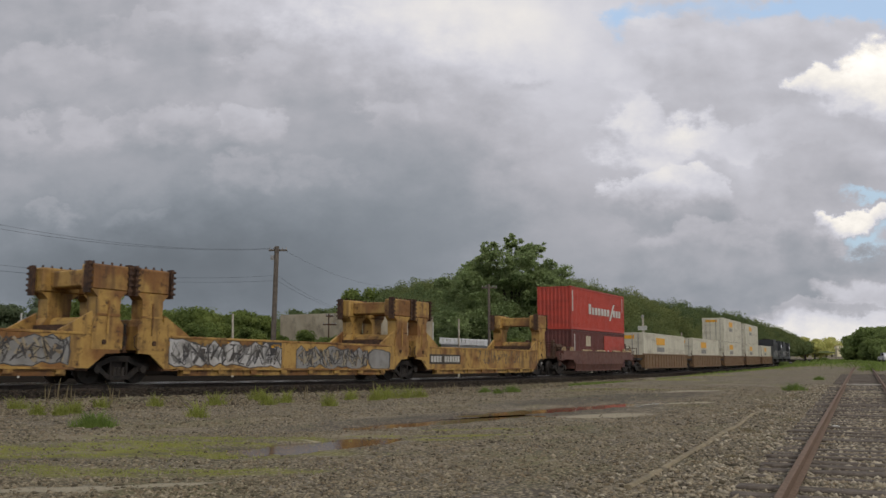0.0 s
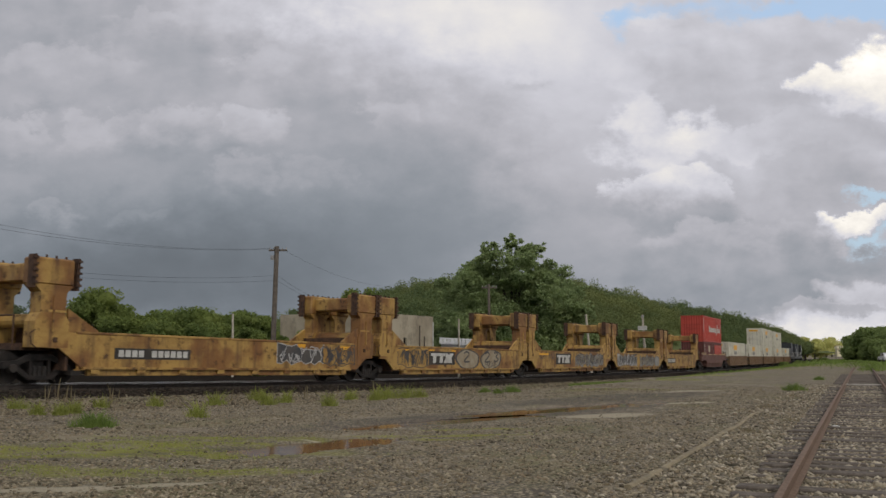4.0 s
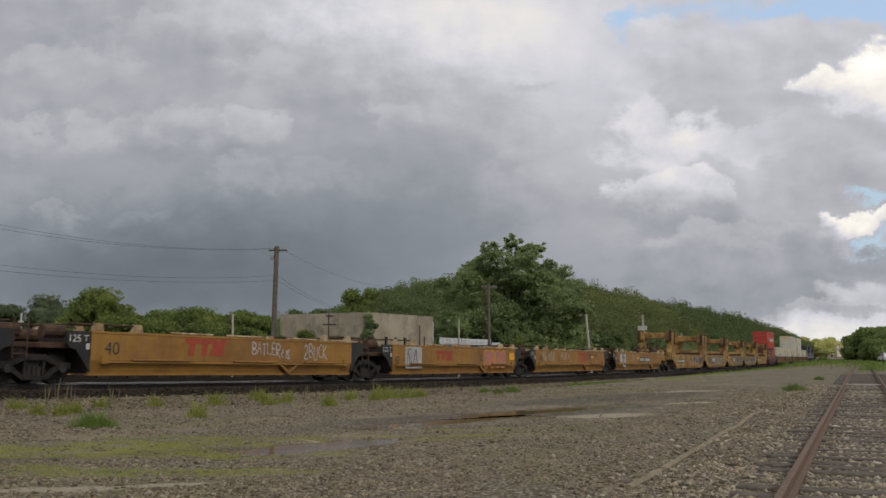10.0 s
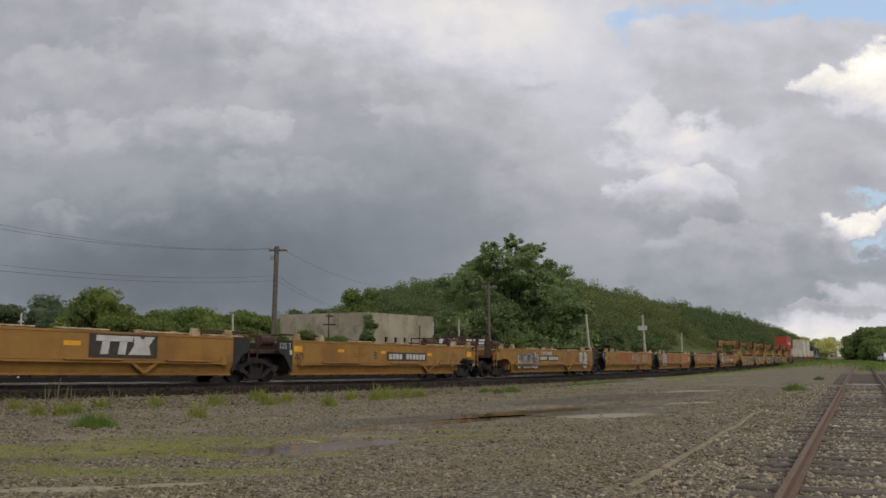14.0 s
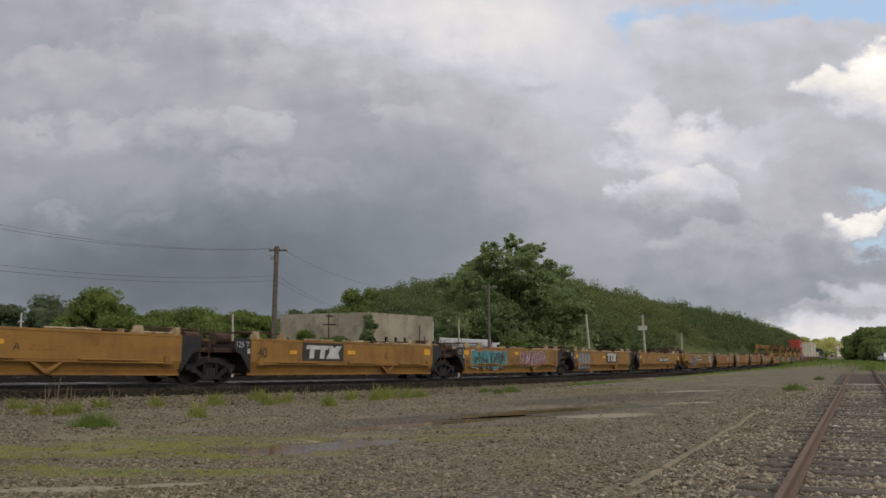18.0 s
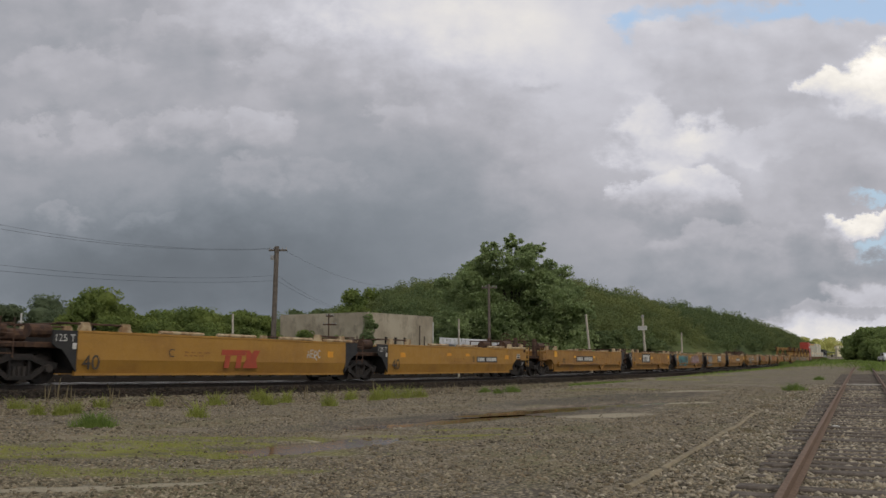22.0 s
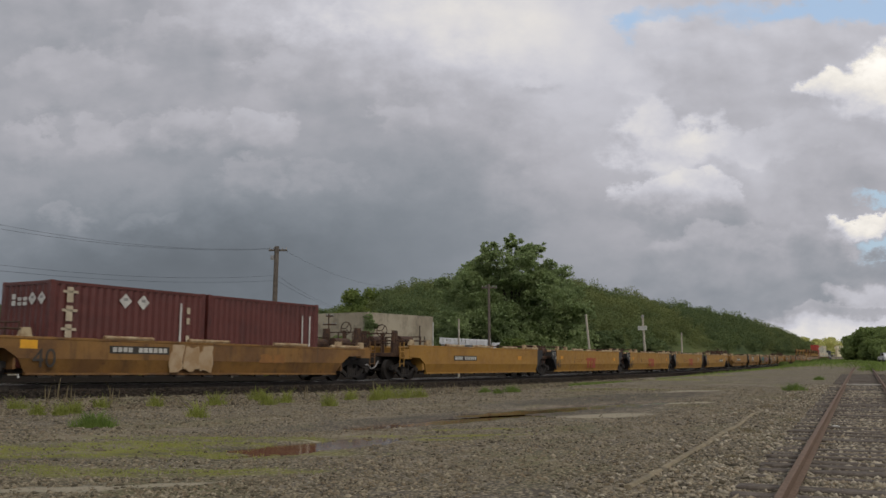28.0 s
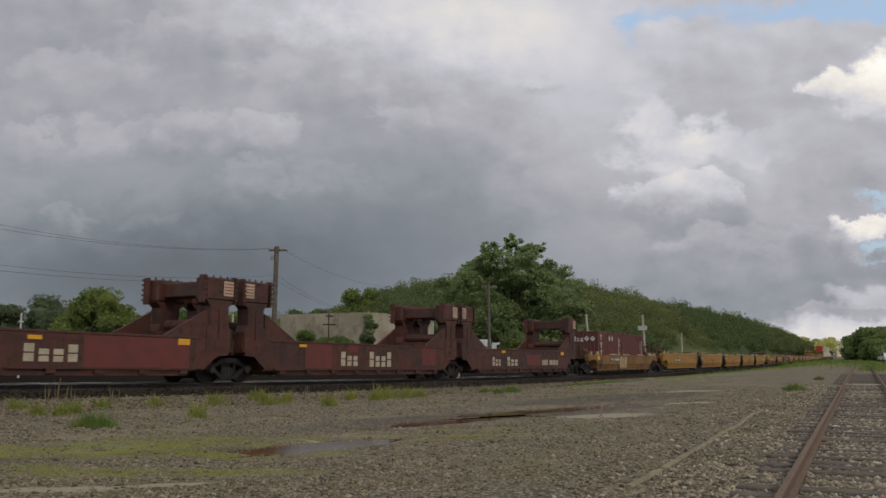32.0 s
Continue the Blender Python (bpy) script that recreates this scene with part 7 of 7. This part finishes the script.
def decal(key, what, x0, x1, z0, z1):
    u, rear_at, front_at = TRAIN[key]
    y = -(W + 0.004)
    room = (front_at - rear_at) / 2 * 1.012 - 1.62
    shift = max(0.0, -room - x0) - max(0.0, x1 - room)
    x0, x1 = x0 + shift, x1 + shift
    seed = int(abs(x0 * 37 + z0 * 91)) + len(what) + ord(key[0])
    z1 = min(z1, 1.44 if key[0] in "DI" else 1.46 if key[0] != "H" else 1.22)
    if what == "plate":
        part("number_plate", box(fresh(), x0, x1, y - 0.002, -W + 0.0, z0, z1), DARK_INK, u, "black number panel with white bars")
        blocks(u, x0 + 0.1 * (x1 - x0) * 0.4, x1 - 0.03 * (x1 - x0), z0 + 0.2 * (z1 - z0), z1 - 0.18 * (z1 - z0), 11, WHITE, y - 0.003, "number_bar", (4,))
    elif what == "num40":
        lettering("40", x0, z0 - 0.02, (z1 - z0) * 1.16, DARK_INK, u)
    elif what.startswith("let"):
        lettering(what[3:], x0, z0 - 0.02, (z1 - z0) * 1.15, DARK_INK, u)
    elif what.startswith("logo"):
        w, h = x1 - x0, z1 - z0
        mat = WHITE if what == "logo_white" else RED_INK
        if what == "logo_white":
            part("logo_panel", box(fresh(), x0 - 0.1 * w, x1 + 0.1 * w, y - 0.002, -W, z0 - 0.18 * h, z1 + 0.18 * h), DARK_INK, u)
        k = 0.16 * h

        def slab(u0, u1, v0, v1):
            part("logo_shape", prism(fresh(), [(x0 + u0 * w + k * v0, z0 + v0 * h), (x0 + u1 * w + k * v0, z0 + v0 * h), (x0 + u1 * w + k * v1, z0 + v1 * h), (x0 + u0 * w + k * v1, z0 + v1 * h)], y - 0.008, y - 0.003), mat, u, "plain company mark")

        slab(-0.02, 0.61, 0.70, 1.0)
        slab(0.09, 0.22, 0.0, 0.69)
        slab(0.39, 0.52, 0.0, 0.69)
        notched = [(0.58, 0.0), (0.98, 0.0), (0.93, 0.5), (1.02, 1.0), (0.86, 1.0), (0.80, 0.82), (0.74, 1.0), (0.64, 1.0), (0.66, 0.5)]
        part("logo_shape", prism(fresh(), [(x0 + a * w + k * b * 0.5, z0 + b * h) for a, b in notched], y - 0.008, y - 0.003), mat, u, "plain company mark")
    elif what.startswith("stripe"):
        part("reflector", box(fresh(), x0, x1, y - 0.002, -W, z0, z1), ORANGE_STRIPE if what.endswith("_o") else STRIPE, u, "yellow reflective sheet")
    elif what.startswith("name"):
        n = 3 if (x1 - x0) < 1.75 else 4
        blocks(u, x0, x1, z0, z1, n, CREAM, y, "brand_block")
    elif what == "bars_cream":
        blocks(u, x0, x1, z0, z1, 11, CREAM, y, "number_bar", (4,))
    elif what == "bars_white":
        strokes(u, x0, x1, z0, z1, seed, WHITE_SPRAY, y, 0.07)
    elif what == "notice":
        plate = part("notice", box(fresh(), x0, x1, y - 0.002, -W, z0, z1), WHITE, u, "white inspection panel")
        for k in range(2):
            part("notice_field", box(fresh(), x0 + 0.04, x1 - 0.04, y - 0.004, y - 0.002, z0 + 0.03 + 0.12 * k, z0 + 0.11 + 0.12 * k), DARK_INK, plate)
    elif what == "patch_red":
        part("repaint", box(fresh(), x0, x1, y + 0.002, -W, z0, z1), PATCH_RED, u, "brighter red repainted patch")
    elif what == "peel":
        blobs(u, x0, x1, z0, z1, seed, PATCH_TAN, PATCH_TAN, y, 3, 0.2)
    elif what == "scuff":
        blobs(u, x0, x1, z0, z1, seed, FADED_INK, FADED_INK, y, 2, 0.2)
    elif what == "block_dark":
        part("dark_patch", box(fresh(), x0, x1, y - 0.002, -W, z0, z1), DARK_SPRAY, u)
    elif what == "block_white":
        part("spray_block", box(fresh(), x0, x1, y - 0.002, -W, z0, z1), WHITE_SPRAY, u, "white sprayed block with dark bars")
        strokes(u, x0 + 0.1, x1 - 0.1, z0 + 0.1, z1 - 0.06, seed, DARK_SPRAY, y - 0.005, 0.06)
    elif what == "face_white":
        blobs(u, x0, x1, z0 + 0.35 * (z1 - z0), z1, seed, WHITE_SPRAY, DARK_SPRAY, y, 2, 0.3)
        w = x1 - x0
        blobs(u, x0 + 0.4 * w, x1, z0, z0 + 0.42 * (z1 - z0), seed + 1, WHITE_SPRAY, DARK_SPRAY, y - 0.006, 1, 0.8)
        strokes(u, x0 + 0.3 * w, x1 - 0.2 * w, z0 + 0.5 * (z1 - z0), z1 - 0.2 * (z1 - z0), seed, DARK_SPRAY, y - 0.014, 0.03)
    elif what.startswith("tag"):
        hand_letters(u, what[3:], x0, x1, z0, z1, WHITE_SPRAY, y)
    elif what.startswith("scribble") or what.startswith("scrawl"):
        strokes(u, x0, x1, z0, z1, seed, WHITE_SPRAY if "white" in what else DARK_SPRAY, y, 0.055 if "white" in what else 0.035)
    elif what.startswith("bubble"):
        pink = what.endswith("pink")
        blobs(u, x0, x1, z0, z1, seed, MAGENTA_SPRAY if pink else GREY_SPRAY, ORANGE_STRIPE if pink else DARK_SPRAY, y, 4, 0.9)
        if pink:
            strokes(u, x0 + 0.25, x1 - 0.25, z0 + 0.15, z1 - 0.15, seed, ORANGE_STRIPE, y - 0.008, 0.035)
    elif what.startswith("rounds"):
        blobs(u, x0, x1, z0, z1, seed, TAN_SPRAY, DARK_SPRAY, y, 2, 0.7, 0.95)
        w, h = x1 - x0, z1 - z0
        for k, ch in ((0.16, "2"), (0.60, "2"), (0.80, "3")):
            hand_letters(u, ch, x0 + k * w, x0 + (k + 0.15) * w, z0 + 0.35 * h, z1 - 0.05 * h, DARK_SPRAY, y - 0.008, 0.09)
        strokes(u, x0 + 0.62 * w, x0 + 0.86 * w, z0 + 0.08 * h, z0 + 0.4 * h, seed, DARK_SPRAY, y - 0.008, 0.035)
    elif what.startswith("sweep"):
        blobs(u, x0, x1, z0, z1, seed, GREY_SPRAY, DARK_SPRAY, y, 1, 0.6)
    elif what.startswith("wild"):
        tone = what.split("_")[1]
        fill = {"white": WHITE_SPRAY, "grey": GREY_SPRAY, "tan": YELLOW_OLD, "dark": DARK_SPRAY, "teal": TEAL_SPRAY, "violet": VIOLET_SPRAY}[tone]
        edge = {"dark": WHITE_SPRAY, "violet": WHITE_SPRAY}.get(tone, DARK_SPRAY)
        mural(u, x0, x1, z0, z1, seed, fill, edge, y)


decal("D1", "plate", -7.1, -3.95, 0.67, 1.14)
decal("D1", "scrawl_dark", -1.9, 3.5, 0.67, 1.55)
decal("D2", "wild_white", -6.6, -1.02, 0.42, 1.46)
decal("D2", "block_dark", -2.0, -0.95, 1.25, 1.46)
decal("D2", "wild_grey", -0.08, 4.6, 0.4, 1.38)
decal("D2", "sweep_grey", 4.65, 6.4, 0.4, 1.3)
decal("D2", "stripe", -6.6, -5.73, 1.18, 1.3)
decal("D2", "stripe", -1.5, -1.05, 1.21, 1.33)
decal("D2", "stripe", -3.79, -3.26, 1.24, 1.36)
decal("D3", "scrawl_dark", -6.4, -3.6, 0.98, 1.42)
decal("D3", "logo_white", -3.15, -0.87, 0.74, 1.24)
decal("D3", "wild_grey", 0.17, 6.0, 0.44, 1.54)
decal("D3", "stripe", -6.1, -4.6, 1.22, 1.33)
decal("D4", "logo_white", -3.35, -1.17, 0.72, 1.19)
decal("D4", "rounds_tan", -0.9, 4.46, 0.4, 1.46)
decal("D4", "wild_tan", -6.45, -3.64, 0.46, 1.46)
decal("D4", "stripe", -6.45, -5.47, 1.25, 1.34)
decal("D4", "stripe", -3.49, -2.99, 1.28, 1.36)
decal("D4", "stripe", -1.28, -0.86, 1.28, 1.36)
decal("D5", "wild_dark", 2.6, 5.4, 0.54, 1.43)
decal("D5", "wild_tan", 5.46, 7.6, 0.5, 1.5)
decal("D5", "stripe", 3.78, 4.24, 1.25, 1.39)
decal("D5", "stripe", 6.42, 7.37, 1.23, 1.36)
decal("D5", "plate", -4.8, -1.7, 0.7, 1.04)
decal("E1", "num40", -7.5, -6.95, 0.7, 1.0)
decal("E1", "face_white", -6.66, -4.92, 0.36, 1.45)
decal("E1", "tagNINJA", -3.86, -1.49, 0.86, 1.44)
decal("E1", "plate", -0.94, 2.43, 0.8, 1.16)
decal("E1", "stripe", -1.45, -1.0, 1.02, 1.2)
decal("E2", "num40", -5.95, -5.43, 0.85, 1.2)
decal("E2", "tagVOA HTER", -5.43, -3.41, 0.86, 1.46)
decal("E2", "letE", -2.7, -2.48, 0.88, 1.14)
decal("E2", "tagPLZR 4", -2.2, -0.72, 0.98, 1.42)
decal("E2", "logo_red", 0.89, 2.55, 0.81, 1.41)
decal("E2", "scribble_dark", 2.5, 5.09, 0.94, 1.42)
decal("E2", "stripe", 3.6, 4.05, 1.06, 1.2)
decal("E3", "num40", -6.48, -5.93, 0.73, 1.01)
decal("E3", "block_white", -5.38, -3.92, 0.46, 1.48)
decal("E3", "logo_red", -2.65, -0.94, 0.84, 1.31)
decal("E3", "letD", 2.1, 2.34, 0.86, 1.12)
decal("E3", "bubble_pink", 2.5, 5.21, 0.44, 1.43)
decal("E3", "stripe", 5.68, 6.3, 0.92, 1.29)
decal("E4", "tag2BUCK", 3.4, 4.85, 0.8, 1.46)
decal("E4", "tagBATLER", 0.5, 2.05, 0.92, 1.46)
decal("E4", "scribble_white", 2.05, 2.55, 0.8, 1.2)
decal("E4", "num40", -5.96, -5.37, 0.86, 1.2)
decal("E4", "logo_red", -2.75, -0.85, 0.86, 1.44)
decal("E5", "face_white", 4.95, 6.6, 0.38, 1.5)
decal("E5", "scribble_dark", 4.0, 4.9, 0.7, 1.17)
decal("E5", "scribble_dark", 6.6, 7.3, 0.65, 0.99)
decal("E5", "scribble_white", -1.59, 0.18, 1.22, 1.44)
decal("E5", "plate", -1.95, 1.25, 0.86, 1.18)
decal("E5", "letB", 1.73, 1.99, 0.88, 1.14)
decal("E5", "wild_white", -5.2, -2.1, 0.36, 1.44)
decal("E5", "stripe", -2.5, -2.0, 0.95, 1.2)
decal("F1", "num40", -7.19, -6.79, 0.71, 1.05)
decal("F1", "letB", -1.79, -1.53, 0.87, 1.16)
decal("F1", "plate", -0.77, 2.6, 0.79, 1.17)
decal("F1", "scribble_dark", 3.28, 5.7, 0.45, 1.25)
decal("F1", "stripe", -7.43, -6.94, 1.1, 1.32)
decal("F1", "stripe", -4.4, -3.98, 1.12, 1.24)
decal("F1", "stripe", -1.25, -0.87, 1.1, 1.22)
decal("F1", "stripe", 2.68, 3.1, 1.04, 1.18)
decal("F1", "stripe", 6.6, 7.1, 1.04, 1.3)
decal("F2", "num40", -6.4, -5.98, 0.7, 1.02)
decal("F2", "bubble_grey", -5.9, -3.3, 0.27, 1.48)
decal("F2", "letC", -3.0, -2.72, 0.88, 1.14)
decal("F2", "logo_white", 0.6, 2.75, 0.84, 1.42)
decal("F2", "stripe", -6.6, -6.12, 1.07, 1.3)
decal("F2", "stripe", -0.48, 0.1, 1.08, 1.22)
decal("F3", "num40", -6.31, -5.86, 0.7, 0.99)
decal("F3", "wild_teal", -5.58, -1.3, 0.34, 1.45)
decal("F3", "scribble_dark", -1.05, 0.47, 0.52, 1.3)
decal("F3", "wild_violet", 0.62, 4.42, 0.46, 1.48)
decal("F3", "stripe", -6.54, -6.02, 1.16, 1.38)
decal("F3", "stripe", -0.2, 0.29, 1.2, 1.36)
decal("F4", "logo_white", -3.22, -1.0, 0.84, 1.36)
decal("F4", "num40", -6.0, -5.48, 0.87, 1.19)
decal("F4", "letE", 2.29, 2.55, 0.88, 1.14)
decal("F4", "stripe", -4.18, -3.76, 1.0, 1.14)
decal("F4", "stripe", -0.49, 0.05, 1.04, 1.2)
decal("F4", "stripe", 5.6, 6.1, 1.1, 1.36)
decal("F5", "num40", -4.86, -4.41, 0.69, 1.01)
decal("F5", "plate", -2.23, 1.17, 0.82, 1.18)
decal("F5", "letA", 1.89, 2.12, 0.9, 1.11)
decal("F5", "stripe", -6.29, -5.81, 1.12, 1.46)
decal("F5", "stripe", -2.7, -2.28, 1.08, 1.2)
decal("F5", "stripe", 1.21, 1.62, 1.06, 1.2)
decal("G1", "plate", 1.24, 3.64, 0.76, 1.06)
decal("G1", "letB", 0.77, 0.95, 0.81, 1.05)
decal("G1", "num40", -7.0, -6.45, 0.45, 0.85)
decal("G1", "stripe_o", -1.96, -1.49, 1.06, 1.2)
decal("G1", "stripe_o", 0.01, 0.44, 1.06, 1.2)
decal("G1", "stripe_o", 4.65, 5.12, 0.94, 1.16)
decal("G1", "stripe_o", -6.3, -5.85, 0.96, 1.18)
decal("G1", "notice", 6.2, 6.62, 0.98, 1.24)
decal("G2", "num40", -6.3, -5.72, 0.4, 0.79)
decal("G2", "letC", -3.0, -2.75, 0.82, 1.06)
decal("G2", "logo_red", -0.65, 1.25, 0.45, 1.09)
decal("G2", "tagAERC", 4.0, 4.87, 0.84, 1.2)
decal("G2", "stripe_o", 5.3, 5.65, 0.9, 1.14)
decal("G3", "letD", -3.34, -3.12, 0.8, 1.05)
decal("G3", "num40", -6.6, -6.05, 0.42, 0.84)
decal("G3", "logo_red", -1.0, 0.96, 0.44, 1.07)
decal("G3", "stripe_o", 5.39, 5.8, 0.88, 1.1)
decal("G3", "stripe_o", -5.89, -5.47, 0.98, 1.18)
decal("G4", "num40", -6.59, -6.0, 0.46, 0.9)
decal("G4", "letE", -3.4, -3.17, 0.79, 1.06)
decal("G4", "logo_red", -0.95, 1.02, 0.4, 1.07)
decal("G4", "stripe_o", -5.89, -5.45, 0.98, 1.18)
decal("G4", "stripe_o", 5.15, 5.62, 0.88, 1.1)
decal("G5", "plate", -3.0, -0.5, 0.84, 1.09)
decal("G5", "stripe_o", 4.7, 5.15, 0.9, 1.12)
decal("H1", "num40", -6.9, -6.35, 0.44, 0.92)
decal("H1", "plate", -4.26, -1.9, 0.86, 1.1)
decal("H1", "peel", -1.9, 0.1, 0.28, 1.2)
decal("H1", "stripe", -7.3, -6.75, 0.95, 1.2)
decal("H1", "scuff", 2.4, 3.8, 0.62, 0.96)
decal("I1", "bars_cream", 1.83, 4.45, 0.61, 0.92)
decal("I1", "stripe", 4.94, 5.46, 1.22, 1.46)
decal("I1", "stripe", -3.95, -3.45, 1.3, 1.42)
decal("I1", "name_cream", -5.16, -4.01, 0.58, 1.06)
decal("I1", "name_cream", -3.26, -1.71, 0.58, 1.07)
decal("I1", "patch_red", -0.42, 1.62, 0.6, 1.2)
decal("I2", "name_cream", -1.95, -0.65, 0.56, 1.14)
decal("I2", "name_cream", 0.1, 1.9, 0.53, 1.17)
decal("I2", "patch_red", -4.2, -2.5, 0.46, 1.44)
decal("I2", "patch_red", -1.4, -0.7, 1.15, 1.48)
decal("I2", "patch_red", 4.5, 5.7, 0.61, 1.43)
decal("I2", "stripe", -4.6, -4.15, 1.28, 1.39)
decal("I3", "name_cream", -0.1, 1.8, 0.59, 1.1)
decal("I3", "patch_red", 1.9, 6.0, 0.3, 1.43)
decal("I3", "stripe", 5.5, 6.0, 1.21, 1.48)
decal("I3", "stripe", 0.05, 0.5, 1.22, 1.34)

for key, x, z in (("E1", 3.5, 1.1), ("E2", -2.0, 0.84), ("E5", 2.3, 1.02), ("F1", -3.3, 1.05), ("F5", 2.4, 1.02), ("F4", 0.7, 1.0), ("G1", -1.2, 0.9), ("G2", -2.3, 0.94), ("G4", -2.7, 0.94), ("G3", -2.7, 0.94)):
    small_print(key, x, z, 1.15)


# ---- what moves ----
def riding(rear_y, front_y):
    """The pose of a rigid unit whose ends stand over the track at these places."""
    r, f = track_point(rear_y), track_point(front_y)
    d = f - r
    m = Matrix.Translation((r + f) / 2 + Vector((0, 0, RIDE)))
    return m @ Euler((0, -math.atan2(d.z, math.hypot(d.x, d.y)), math.atan2(d.y, d.x))).to_matrix().to_4x4()


def motions():
    walk(sky_backdrop, [(0.0, pose(0, 0, 0)), (32.0, pose(0, 0, 0, -0.3, 0, -0.75))])
    times = [0.5 * k for k in range(65)]
    for key, (u, rear_at, front_at) in TRAIN.items():
        walk(u, [(t, riding(rear_at + run(t), front_at + run(t))) for t in times])
    for ob, mid, z in LOADS:
        walk(ob, [(t, riding(mid - 6.0 + run(t), mid + 6.0 + run(t)) @ pose(0, 0, z)) for t in times])
    # all wheels turn alike: one roll for each axle place, shared by the copies
    rolls = {}
    step = 1 / FPS
    for ob in [o for o in bpy.data.objects if o.name.startswith("wheelset")]:
        place = round(ob.location.x, 2)
        if place not in rolls:
            n = int(32 / step) + 2
            rows = []
            for k in range(n):
                t = min(32.0, frame_time(k * step))
                if not rows or t > rows[-1][0]:
                    rows.append((t, pose(place, 0, 0.465, 0, math.degrees((run(t) - run(0)) / 0.465) % 360, 0)))
            walk(ob, rows)
            rolls[place] = ob.animation_data
        else:
            ob.rotation_mode = "QUATERNION"
            ob.animation_data_create()
            ob.animation_data.action = rolls[place].action
            ob.animation_data.action_slot = rolls[place].action_slot


def frame_time(t):
    return round(t * FPS) / FPS


motions()
